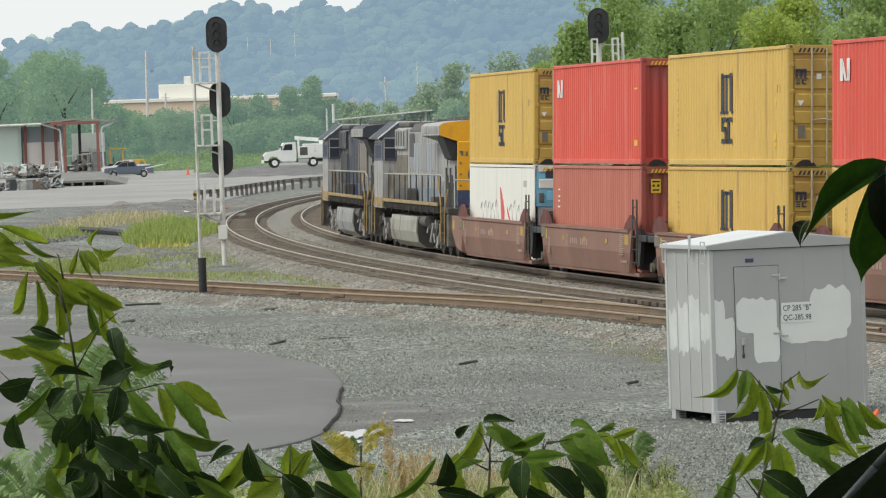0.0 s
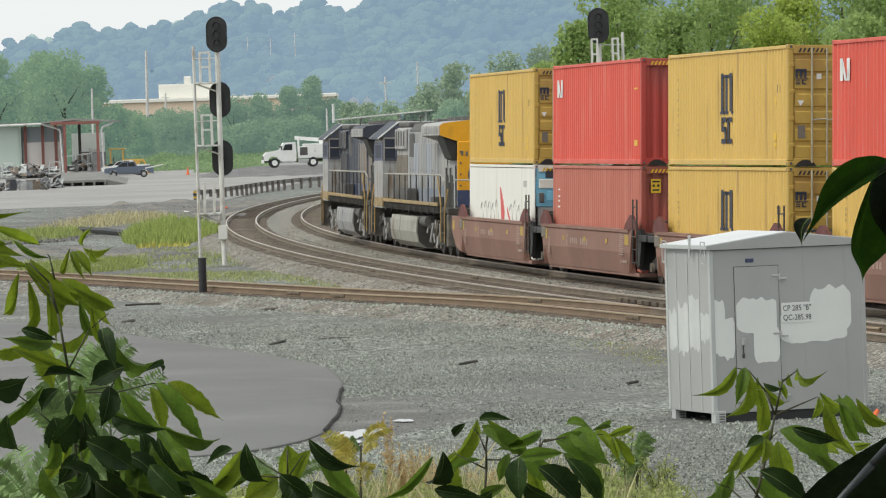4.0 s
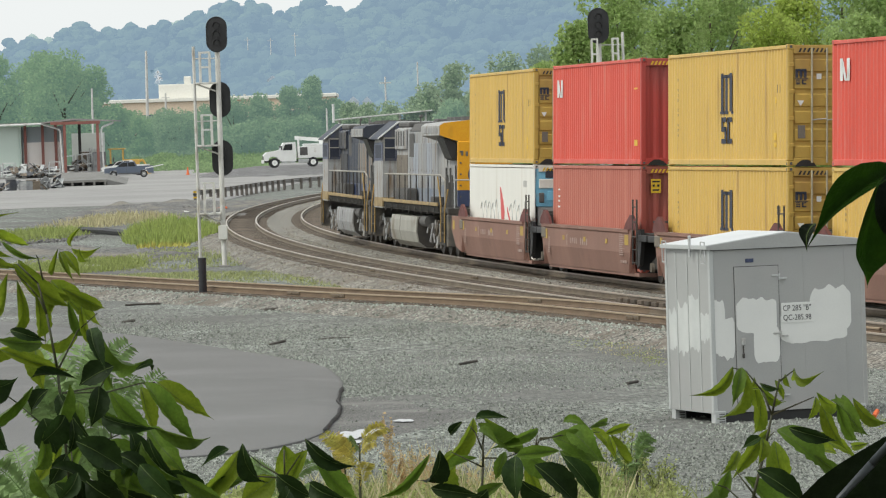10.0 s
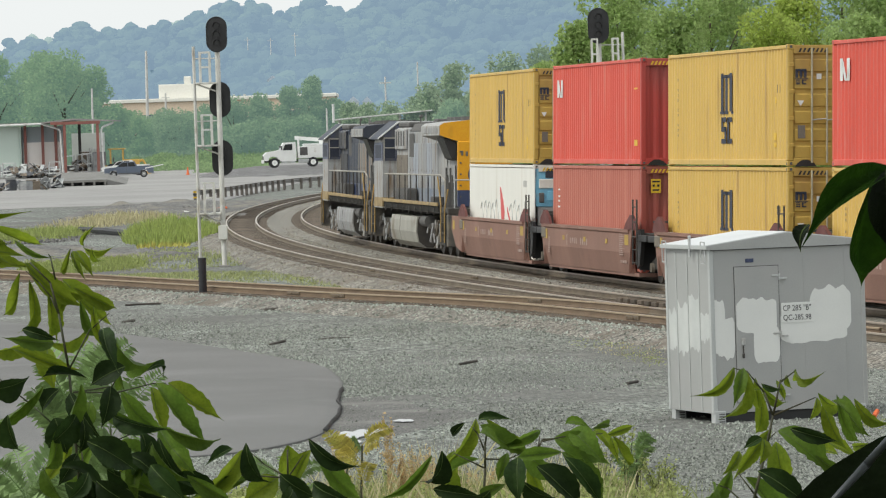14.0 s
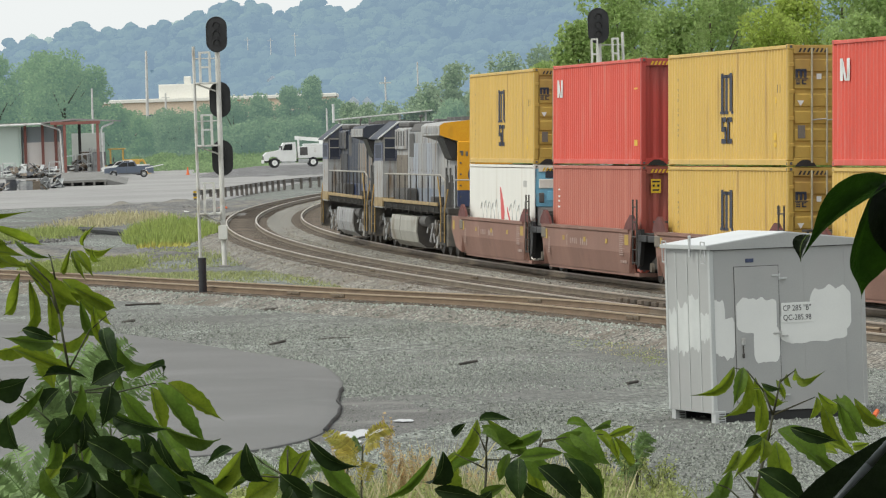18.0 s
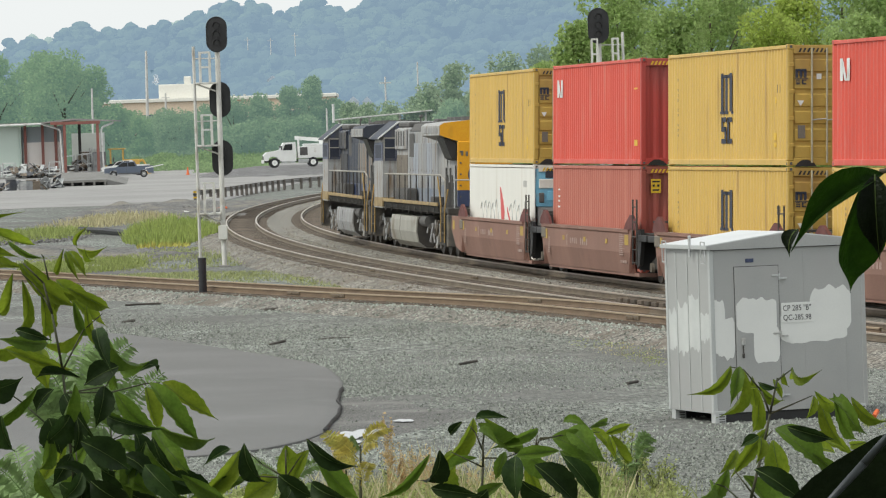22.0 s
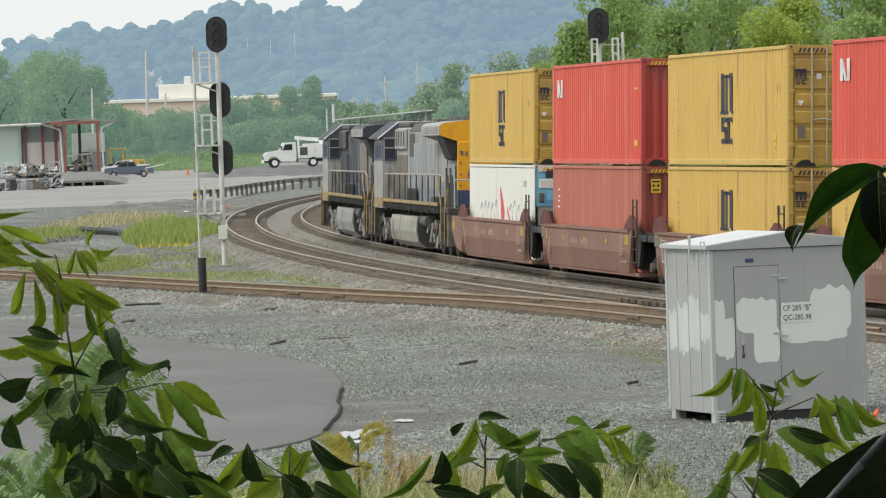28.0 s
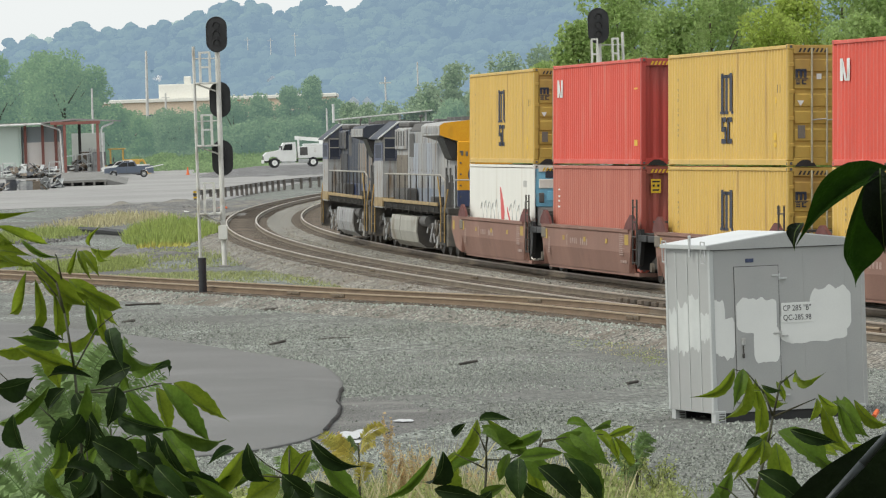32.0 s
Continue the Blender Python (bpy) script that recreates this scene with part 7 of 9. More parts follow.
# ---- grass, weeds and litter in the yard ----
def grass(name, x, y, rx, ry, n, h, material, label, seed, lean=0.35, wide=0.012):
    rng = np.random.default_rng(seed)
    ang, rad = rng.uniform(0, 2 * math.pi, n), np.sqrt(rng.uniform(0, 1, n))
    px, py = x + rx * rad * np.cos(ang), y + ry * rad * np.sin(ang)
    keep = np.array([noise.noise(Vector((a * 0.45, b * 0.16, seed))) > -0.2 - 0.3 * random.random() for a, b in zip(px, py)])
    px, py = px[keep], py[keep]
    n = len(px)
    pz = np.array([ground_z(a, b) for a, b in zip(px, py)])
    clump = np.array([0.62 + 0.55 * (1 + noise.noise(Vector((a * 1.1, b * 0.22, seed + 4))) + 0.6 * noise.noise(Vector((a * 3.2, b * 0.7, seed)))) * 0.75 for a, b in zip(px, py)])
    hh = h * rng.uniform(0.4, 1.15, n) * (1.05 - 0.5 * rad[keep] ** 2) * clump
    lx, ly = rng.normal(0, lean, n) * hh, rng.normal(0, lean, n) * hh
    t = rng.uniform(0, math.pi, n)
    w = wide * rng.uniform(0.7, 1.5, n)
    wx, wy = w * np.cos(t), w * np.sin(t)
    a = np.stack([px - wx, py - wy, pz - 0.02], 1)
    b = np.stack([px + wx, py + wy, pz - 0.02], 1)
    c = np.stack([px + wx * 0.8 + lx * 0.56, py + wy * 0.8 + ly * 0.56, pz + hh * 0.6], 1)
    d = np.stack([px + lx, py + ly, pz + hh], 1)
    ob = new(name, fast_mesh(name, np.stack([a, b, c, d], 1).reshape(-1, 3), 4, material))
    return tagged(ob, label, "grass", kind="stuff")


GRASS_WILD = mat("grass_wild", (0.34, 0.39, 0.13), (0.26, 0.31, 0.10), 0.4, 0.75, 0, 0, 20, spread=0.3, island=True, through_light=0.45)
grass("grass", -13.6, 177, 2.4, 8, 3600, 0.28, GRASS_WILD, "green weeds behind the siding", 12, 0.45, 0.022)
grass("grass", -12.75, 222, 2.15, 15, 8500, 0.85, GRASS_LUSH, "tall bright green grass tuft beside the spoil", 1, 0.25, 0.03)
grass("grass", -12.3, 206, 1.2, 5, 560, 0.24, GRASS_YELLOW, "yellow-flowering low weeds", 2, 0.4, 0.03)
grass("grass", -20.0, 232, 2.6, 13, 3400, 0.45, GRASS_WILD, "sparse green weeds by the road", 3, 0.4, 0.03)
grass("dry_grass", -18.3, 258, 3.8, 14, 2200, 0.5, GRASS_DRY, "dry buff grass along the road's edge", 4, 0.35, 0.03)
grass("grass", -11.0, 186, 6.0, 16, 4500, 0.15, GRASS_THIN, "short green weeds among the stones", 5, 0.5, 0.03)
grass("grass", -4.5, 152, 2.8, 10, 3200, 0.08, GRASS_THIN, "thin low weeds between the tracks", 6, 0.6, 0.02)
grass("grass", -9.5, 160, 4.0, 6, 3600, 0.14, GRASS_THIN, "thin low weeds between the tracks", 7, 0.6, 0.02)
grass("grass", 4.3, 99.5, 1.2, 3.6, 260, 0.07, GRASS_DRY, "faded weeds in the gravel by the shed", 8, 0.7, 0.012)
grass("dry_grass", -9.5, 300, 4.0, 25, 900, 0.25, GRASS_DRY, "dry grass beside the curve", 9, 0.5, 0.03)

rng = np.random.default_rng(5)


def stones(name, n, place, size, label, seed, material=None):
    """Loose angular stones as ONE scatter."""
    rg = np.random.default_rng(seed)
    out = []
    for k in range(n):
        x, y, z = place(rg)
        s = size * rg.uniform(0.5, 1.5)
        t = np.array([[1, 0, 0], [0, 1, 0], [-1, 0.1, 0], [0.1, -1, 0], [0.15, 0.1, 0.85]]) * rg.uniform(0.6, 1.2, (5, 1)) * s
        a = rg.uniform(0, 6.28)
        t[:, :2] = t[:, :2] @ np.array([[math.cos(a), -math.sin(a)], [math.sin(a), math.cos(a)]])
        t += (x, y, z)
        for i, j in ((0, 1), (1, 2), (2, 3), (3, 0)):
            out += [t[i], t[j], t[4]]
    return tagged(new(name, fast_mesh(name, np.array(out), 3, material or STONE)), label, "stones", kind="stuff")


def yard_place(rg):
    while True:                    # bare worn lanes between the loose stones
        y = 60 + 68 * rg.uniform() ** 1.15
        x = rg.uniform(-0.075, 0.098) * y
        lane = noise.noise(Vector((x * 0.10, y * 0.07, 6))) + 0.5 * noise.noise(Vector((x * 0.4, y * 0.2, 1)))
        packed = -2.4 < x < -0.35 and abs(y - 78.8) < 6.5 and rg.uniform() < 0.88
        if not packed and rg.uniform() < 0.42 + 1.1 * lane:
            break
    return x, y, ground_z(x, y) - 0.004


def bed_place(line, lo, hi, spread):
    pts = [p for p in line if lo < p[1] < hi]

    def place(rg):
        p = pts[rg.integers(len(pts))]
        s = rg.uniform(-spread, spread)
        q = off((p[0], p[1] + rg.uniform(-0.8, 0.8), p[2]), s, 0)
        top = -0.2 if abs(s) < 1.8 else -0.2 - 0.36 * (abs(s) - 1.8) / 1.2
        return q[0], q[1], top - 0.01
    return place


stones("gravel_stones", 95000, yard_place, 0.032, "loose grey crushed stones of the yard", 21)
stones("ballast_stones", 16000, bed_place(L2, 98, 215, 2.8), 0.045, "loose grey and brown ballast stones", 22, STONE_BROWN)
stones("ballast_stones", 20000, bed_place(L3, 98, 175, 3.4), 0.045, "loose grey and brown ballast stones", 23, STONE_PALE)
stones("ballast_stones", 4500, bed_place(L1, 110, 230, 2.6), 0.045, "loose brown ballast stones", 24, STONE_BROWN)


def litter(name, pts, r, material, label, category):
    b = B()
    for a, c in zip(pts, pts[1:]):
        b.tube(a, c, r, 6)
    return solid(name, b, material, label, category)


ROTTEN = mat("old_wood", (0.06, 0.055, 0.05), (0.09, 0.08, 0.07), 6, 0.9)
litter("stick", [(-4.9, 127.6, -0.4), (-4.2, 128.0, -0.38), (-3.9, 128.1, -0.37)], 0.05, ROTTEN, "dark old timber scrap lying in the gravel", "timber")
litter("stick", [(0.25, 95.0, -0.40), (0.45, 95.2, -0.38), (0.62, 95.3, -0.36)], 0.03, ROTTEN, "dark bent stick in the gravel", "stick")
litter("stick", [(-3.0, 108.2, -0.4), (-2.7, 108.6, -0.39), (-2.2, 108.7, -0.4)], 0.025, ROTTEN, "thin dark stick in the gravel", "stick")
litter("stick", [(-9.2, 135.0, -0.4), (-8.6, 135.2, -0.39), (-8.2, 135.3, -0.4)], 0.03, ROTTEN, "thin dark stick in the gravel", "stick")
litter("stick", [(-8.4, 122.0, -0.4), (-8.1, 122.2, -0.36)], 0.05, ROTTEN, "dark stub of timber by the asphalt", "timber")
litter("stick", [(-4.0, 106.5, -0.4), (-3.8, 106.8, -0.36), (-3.65, 106.8, -0.33)], 0.035, ROTTEN, "dark stub of timber by the asphalt", "timber")
litter("stick", [(3.3, 86.0, -0.40), (3.5, 86.2, -0.38)], 0.03, ROTTEN, "dark stick in the gravel", "stick")
litter("pipe", [(-18.2, 236, -0.12), (-16.4, 229, -0.1), (-14.6, 222, -0.15)], 0.16, RUBBER, "black drain pipe lying on the spoil", "pipe")
litter("board", [(-14.2, 178, -0.37), (-12.6, 176, -0.37)], 0.05, WHITE, "pale board lying in the weeds", "board")
litter("cable", [(-16.2, 290, -0.2), (-15.2, 280, -0.1), (-14.6, 277, -0.18), (-13.8, 276, -0.2), (-13.2, 279, -0.2)], 0.045, WHITE, "pale loose cable on the spoil", "cable")
litter("marker_flag", [(-13.9, 287, -0.2), (-13.2, 287.6, -0.1)], 0.14, ORANGE, "orange cloth scrap on the ground", "cloth")
litter("marker_flag", [(-7.75, 137.8, -0.40), (-7.45, 138.0, -0.36)], 0.06, ORANGE, "orange cloth scrap in the gravel", "cloth")
litter("marker_flag", [(6.72, 74.0, -0.38), (6.78, 74.1, -0.3)], 0.04, ORANGE, "orange cloth scrap beside the shed", "cloth")


def rubble(x, y, s, n, seed, label):
    rg = random.Random(seed)
    b = B()
    for k in range(n):
        q = Matrix.Translation((rg.uniform(-s, s), rg.uniform(-3 * s, 3 * s), rg.uniform(0, 0.12))) @ Euler((rg.uniform(-.5, .5), rg.uniform(-.5, .5), rg.uniform(0, 3))).to_matrix().to_4x4()
        a = rg.uniform(0.02, 0.055)
        b.box(-a, a, -a * 1.6, a * 1.6, -0.06, rg.uniform(0.01, 0.05), 0.0, q)
    ob = tagged(new("rubble", b.mesh("rubble", RUBBLE)), label, "rubble", kind="stuff")
    ob.location = (x, y, -0.36)


heap = []
for y in spaced(262, 334, 36):
    row = []
    for x in spaced(-24, -10.6, 40):
        e = min(1.0, (x + 24) / 2, (-10.6 - x) / 1.2, (y - 262) / 6, (334 - y) / 8)
        k = noise.noise(Vector((x * 0.35, y * 0.07, 8))) + 0.5 * noise.noise(Vector((x * 1.1, y * 0.22, 2)))
        row.append((x, y, -0.55 + max(0.0, e) ** 0.6 * (0.42 + 0.42 * k)))
    heap.append(row)
solid("spoil_heap", B().sheet(heap), SPOIL, "dark grey heap of spoil and broken stone by the road", "spoil heap", kind="structure", smooth=True)
RUBBLE = mat("rubble", (0.22, 0.215, 0.21), (0.14, 0.135, 0.13), 1.2, 0.9, 0, 0.4, 12, spread=0.4, island=True)
for i, (x, y, s, n) in enumerate([(-14.8, 283, 3.0, 160), (-12.6, 270, 2.0, 110), (-19.5, 225, 2.5, 90), (-11.0, 300, 2.2, 40), (-16.0, 300, 3.5, 60), (-20.0, 285, 3.0, 50)] ):
    rubble(x, y, s, 6 * n, 60 + i, "broken dark stone and spoil beside the tracks")

def mound(x, y, rx, ry, h, seed):
    """A low heap of dark grit with a lumpy top."""
    rows = []
    for j in range(19):
        v = -1 + 2 * j / 18
        row = []
        for i in range(25):
            u = -1 + 2 * i / 24
            k = max(0.0, 1 - (u * u + v * v) * (1 + 0.5 * noise.noise(Vector((u * 2, v * 2, seed)))))
            px, py = x + u * rx, y + v * ry
            row.append((px, py, ground_z(px, py) - 0.03 + h * k ** 0.7 * (0.75 + 0.5 * noise.noise(Vector((px * 1.3, py * 0.4, seed)))) + 0.05 * k * noise.noise(Vector((px * 5, py * 1.6, seed)))))
        rows.append(row)
    solid("grit_mound", B().sheet(rows), SPOIL, "low mound of dark grit beside the tracks", "mound", "grit mounds", smooth=True)


for i, (x, y, rx, ry, h) in enumerate([(-13.6, 196, 2.0, 6, 0.30), (-17.2, 204, 2.4, 7, 0.28), (-10.9, 190, 1.3, 4, 0.2), (-15.2, 188, 1.6, 4, 0.18)]):
    mound(x, y, rx, ry, h, 31 + i)

# ---- puddles on the worn ground ----
WATER = bpy.data.materials.new("water")
WATER.use_nodes = True
WATER.node_tree.nodes["Principled BSDF"].inputs["Base Color"].default_value = (0.25, 0.25, 0.25, 1)
WATER.node_tree.nodes["Principled BSDF"].inputs["Roughness"].default_value = 0.02
WATER.node_tree.nodes["Principled BSDF"].inputs["Metallic"].default_value = 0.9


def puddle(x, y, rx, ry, seed):
    rg = random.Random(seed)
    z = max(ground_z(x + u * rx, y + w * ry) for u, w in ((0, 0), (1, 0), (-1, 0), (0, 1), (0, -1))) + 0.03
    pts = []
    for i in range(28):
        a = 2 * math.pi * i / 28
        k = 1 + 0.28 * math.sin(2 * a + seed) + 0.15 * math.sin(5 * a + 2 * seed) + rg.uniform(-.05, .05)
        pts.append((x + rx * k * math.cos(a), y + ry * k * math.sin(a)))
    return solid("puddle", B().prism(pts, 2, z - 0.05, z), WATER, "shallow puddle reflecting the pale sky", "puddle", "puddles", "structure")


puddle(-1.50, 73.9, 0.24, 1.2, 1)
puddle(-1.15, 74.6, 0.22, 0.4, 4)
puddle(-0.74, 77.4, 0.13, 0.45, 2)
puddle(-1.5, 72.2, 0.14, 0.4, 3)

# ---- turnout fittings ----
sw = thing("turnout_plates", pose(0, 0, 0), "row of dark wooden blocks between the rails of the turnout", "rail fitting", kind="structure")
for k in range(16):
    y = 108.0 + k * 0.72
    x, h = on_arc(R2, y)
    part("block", box(-0.12, 0.12, -0.24, 0.24, -0.17, -0.05, 0.02), TIE, sw, m=Matrix.Translation((x + 0.45, y, 0)) @ Matrix.Rotation(h, 4, "Z"))
for line, side, y in ((L3, -0.7535, 128.4), (L3, -0.7535, 131.8), (L3, -0.7535, 107.5), (L2, -0.7535, 149.5), (L2, 0.7535, 139.0), (L3, 0.7535, 119.5)):
    p = min(line, key=lambda q: abs(q[1] - y))
    jb = part("joint_bar", box(-0.05, -0.012, -0.48, 0.48, -0.13, -0.045, 0.01).box(0.012, 0.05, -0.48, 0.48, -0.13, -0.045, 0.01), RAIL, sw, m=Matrix.Translation(off(p, side, 0)) @ Matrix.Rotation(p[2], 4, "Z"))
    for k in range(4):
        part("bolt", B().tube((-0.07, -0.36 + k * 0.24, -0.09), (-0.05, -0.36 + k * 0.24, -0.09), 0.022, 6), RAIL_RUST, jb)

# moss and small weeds in the gravel beside the shed
grass("gravel_moss", 4.0, 98.3, 0.5, 5, 420, 0.035, GRASS_THIN, "yellow moss and tiny weeds in the gravel", 60, 0.5, 0.02)
grass("gravel_moss", 4.2, 93.8, 0.4, 3, 240, 0.035, GRASS_THIN, "yellow moss and tiny weeds in the gravel", 61, 0.5, 0.02)
grass("gravel_moss", 3.4, 102.9, 0.7, 3, 132, 0.035, GRASS_THIN, "yellow moss and tiny weeds in the gravel", 62, 0.5, 0.02)
grass("gravel_moss", 4.4, 81.8, 0.5, 2, 132, 0.035, GRASS_THIN, "yellow moss and tiny weeds in the gravel", 63, 0.5, 0.02)
grass("gravel_moss", 6.6, 73.5, 0.5, 2, 180, 0.035, GRASS_THIN, "yellow moss and tiny weeds in the gravel", 64, 0.5, 0.02)


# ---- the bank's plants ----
# leaf tones from near-black to yellow-green put shade and light into the colour
LEAF_SHADED_GREEN = mat("leaf_shaded_green", (0.020, 0.052, 0.004), (0.013, 0.036, 0.004), 40, 0.5, 0, 0.3, 220, spread=0.2, through_light=0.4, spec=0.1)
LEAF_SHADED = mat("leaf_shaded", (0.026, 0.050, 0.012), (0.014, 0.029, 0.008), 40, 0.55, 0, 0.12, 220, spread=0.4, through_light=0.35, spec=0.18)
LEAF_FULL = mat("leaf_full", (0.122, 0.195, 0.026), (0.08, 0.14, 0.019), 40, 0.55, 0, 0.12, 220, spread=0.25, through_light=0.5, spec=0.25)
LEAF_LIT = mat("leaf_lit", (0.21, 0.27, 0.024), (0.14, 0.20, 0.018), 40, 0.55, 0, 0.12, 220, spread=0.2, through_light=0.6, spec=0.25)
VEIN = mat("leaf_vein", (0.085, 0.13, 0.022), (0.07, 0.11, 0.02), 30, 0.6)
FROND = mat("frond_green", (0.23, 0.33, 0.13), (0.165, 0.25, 0.09), 3, 0.6, 0, 0, 40, spread=0.35, island=True, through_light=0.35)
FROND_GOLD = mat("frond_gold", (0.56, 0.44, 0.10), (0.44, 0.43, 0.12), 3, 0.6, 0, 0, 40, spread=0.3, island=True, through_light=0.35)

leaf_meshes = {}
LANCE = ((0, 0.05, 0.13, 0.25, 0.36, 0.48, 0.62, 0.74, 0.84, 0.93, 1), (0.02, 0.17, 0.35, 0.48, 0.5, 0.47, 0.37, 0.235, 0.11, 0.035, 0.004))

BLUNT = ((0, 0.05, 0.13, 0.25, 0.36, 0.48, 0.62, 0.74, 0.84, 0.93, 1), (0.02, 0.17, 0.33, 0.45, 0.5, 0.5, 0.46, 0.40, 0.32, 0.20, 0.02))


def leaf_mesh(bend, kind):
    """A pointed oval blade of length 1 and width 1 that arches and folds along its midrib; bend: sideways sweep."""
    key = (round(bend * 20), kind)
    if key not in leaf_meshes:
        rows, n = [], 24
        outline = BLUNT if kind == "blunt" else LANCE
        teeth = {"dark": 0.0, "blunt": 0.0, "old": 0.0, "deep": 0.10, "full": 0.16, "young": 0.13}[kind]
        for i in range(n + 1):
            t = i / n
            half = float(np.interp(t, *outline))
            saw = [1 + (teeth * (0.45 - (i + ph) % 4 / 3) if 0.3 < t < 0.9 else 0) for ph in (0, 2)]
            sweep = bend * math.sin(math.pi * t)
            arch = 0.12 * math.sin(math.pi * t) - 0.16 * t * t
            quilt = 0.011 if kind not in ("old", "dark", "blunt") and i % 4 < 2 else 0.0
            rows.append([(t + 0.09 * abs(k) * math.sin(math.pi * t) * half * 2, k * half * (saw[k > 0] if abs(k) > 0.9 else 1), sweep, arch + 0.19 * abs(k) * half * 2 + 0.012 * math.sin(9 * t + k) - quilt * abs(k)) for k in (-1, -0.5, 0, 0.5, 1)])
        leaf_meshes[key] = rows
    return leaf_meshes[key]


# near-black copy: deep shade is painted into the closest leaves
LEAF_SHADED_BLACK = mat("leaf_shaded_black", (0.010, 0.017, 0.006), (0.007, 0.012, 0.005), 40, 0.5, 0, 0.3, 220, spread=0.2, through_light=0.3, spec=0.15)
LEAF_SHEEN = mat("leaf_sheen", (0.042, 0.049, 0.058), (0.022, 0.027, 0.033), 30, 0.5)
# keys are tones, not ages: old and deep are shaded, young is lit
KIND = {"dark": LEAF_SHADED_BLACK, "blunt": LEAF_SHADED_BLACK, "old": LEAF_SHADED_GREEN, "deep": LEAF_SHADED, "full": LEAF_FULL, "young": LEAF_LIT}


def sapling(x, y, z, label):
    return thing("sapling", pose(x, y, z), label, "sapling", "saplings on the bank")


def twig(plant, r, *pts):
    b = B()
    n = len(pts) - 1
    for i in range(n):
        b.tube(pts[i], pts[i + 1], r * (1 - 0.55 * i / n), 6, r * (1 - 0.55 * (i + 1) / n))
    return part("twig", b, STEM, plant, smooth=True)


def leaf(plant, x0, y0, z0, x1, y1, z1, width, bend, roll, kind):
    """One blade from its stalk to its tip, turned about its length by roll degrees."""
    a, b = Vector((x0, y0, z0)), Vector((x1, y1, z1))
    along = b - a
    length = along.length
    ax = along / length
    side = ax.cross(Vector((0, 1, 0))).normalized()
    c, s = math.cos(radians(roll)), math.sin(radians(roll))
    wide = side * c + ax.cross(side) * s
    up = ax.cross(wide)
    if up.y > 0:
        up = -up
    bl = B()
    bl.sheet([[a + ax * (t * length) + wide * (k * width) + side * (sw * length) + up * (h * length) for t, k, sw, h in row] for row in leaf_mesh(bend, kind)])
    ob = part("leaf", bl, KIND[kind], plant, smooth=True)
    rib = [bl.v[5 * i + 2] for i in range(0, 25, 4)]
    if kind == "old":
        return ob
    rb = B()
    for i in range(len(rib) - 1):
        q = Vector(rib[i]) + up * 0.0006
        q2 = Vector(rib[i + 1]) + up * 0.0006
        rb.tube(q, q2, 0.0006 * (1.2 - i * 0.15), 4, caps=False)
    part("midrib", rb, VEIN, ob)
    return ob




# ---- steam from the factory's roof ----
STEAM = bpy.data.materials.new("steam")
STEAM.use_nodes = True
sn, sl = STEAM.node_tree.nodes, STEAM.node_tree.links
clear = sn.new("ShaderNodeBsdfTransparent")
veil = sn.new("ShaderNodeMixShader")
veil.inputs["Fac"].default_value = 0.13
sn["Principled BSDF"].inputs["Base Color"].default_value = (0.85, 0.85, 0.87, 1)
sn["Principled BSDF"].inputs["Roughness"].default_value = 1.0
sl.new(clear.outputs[0], veil.inputs[1])
sl.new(sn["Principled BSDF"].outputs[0], veil.inputs[2])
sl.new(veil.outputs[0], sn["Material Output"].inputs["Surface"])
PUFFS = []
for k in range(7):
    rg = np.random.default_rng(700 + k)
    b = B()
    for q in range(9):
        r = rg.uniform(0.2, 0.6)
        c = rg.normal(0, 0.42, 3)
        o = len(b.v)
        b.v += [tuple(v) for v in ICO_V * r * (1 + 0.2 * np.sin(ICO_V @ rg.normal(0, 4, 3)))[:, None] + c]
        b.f += [tuple(int(i) + o for i in f) for f in ICO_F]
    PUFFS.append(solid("steam_puff", b, STEAM, "small drifting puff of white steam over the factory", "steam", "steam puffs", "stuff", smooth=True, m=pose(-58.2, 1006, 14.0)))
left_sapling = sapling(-0.556, 7.00, 2.62, "leafy sapling with dark and yellow-green compound leaves")
twig(left_sapling, 0.003, (0.000, 0.000, 0.000), (0.004, 0.000, 0.616), (0.006, 0.020, 1.232), (-0.005, 0.020, 1.436), (-0.017, 0.020, 1.521), (-0.028, 0.020, 1.568), (-0.057, 0.020, 1.599))
twig(left_sapling, 0.0016, (-0.017, 0.020, 1.521), (-0.028, 0.020, 1.547), (-0.045, 0.020, 1.569), (-0.064, 0.020, 1.587))
twig(left_sapling, 0.0016, (-0.005, 0.020, 1.436), (0.028, 0.020, 1.494), (0.059, 0.020, 1.519))
twig(left_sapling, 0.0016, (-0.000, 0.020, 1.402), (0.067, 0.020, 1.400), (0.119, 0.020, 1.411), (0.140, 0.020, 1.411))
twig(left_sapling, 0.0016, (-0.028, 0.020, 1.352), (-0.064, 0.020, 1.387), (-0.097, 0.020, 1.414), (-0.122, 0.020, 1.440))
twig(left_sapling, 0.0016, (-0.028, 0.020, 1.352), (0.009, 0.020, 1.317), (0.015, 0.020, 1.232))
twig(left_sapling, 0.0016, (-0.000, 0.020, 1.402), (0.059, 0.020, 1.409), (0.075, 0.020, 1.438))
twig(left_sapling, 0.0016, (-0.020, 0.020, 1.572), (-0.026, 0.020, 1.606), (-0.029, 0.020, 1.611))
twig(left_sapling, 0.0016, (-0.007, 0.020, 1.335), (0.052, 0.020, 1.324), (0.103, 0.020, 1.344))
leaf(left_sapling, -0.177, 0.231, 1.677, -0.074, 0.194, 1.669, 0.011, 0, 15, "young")
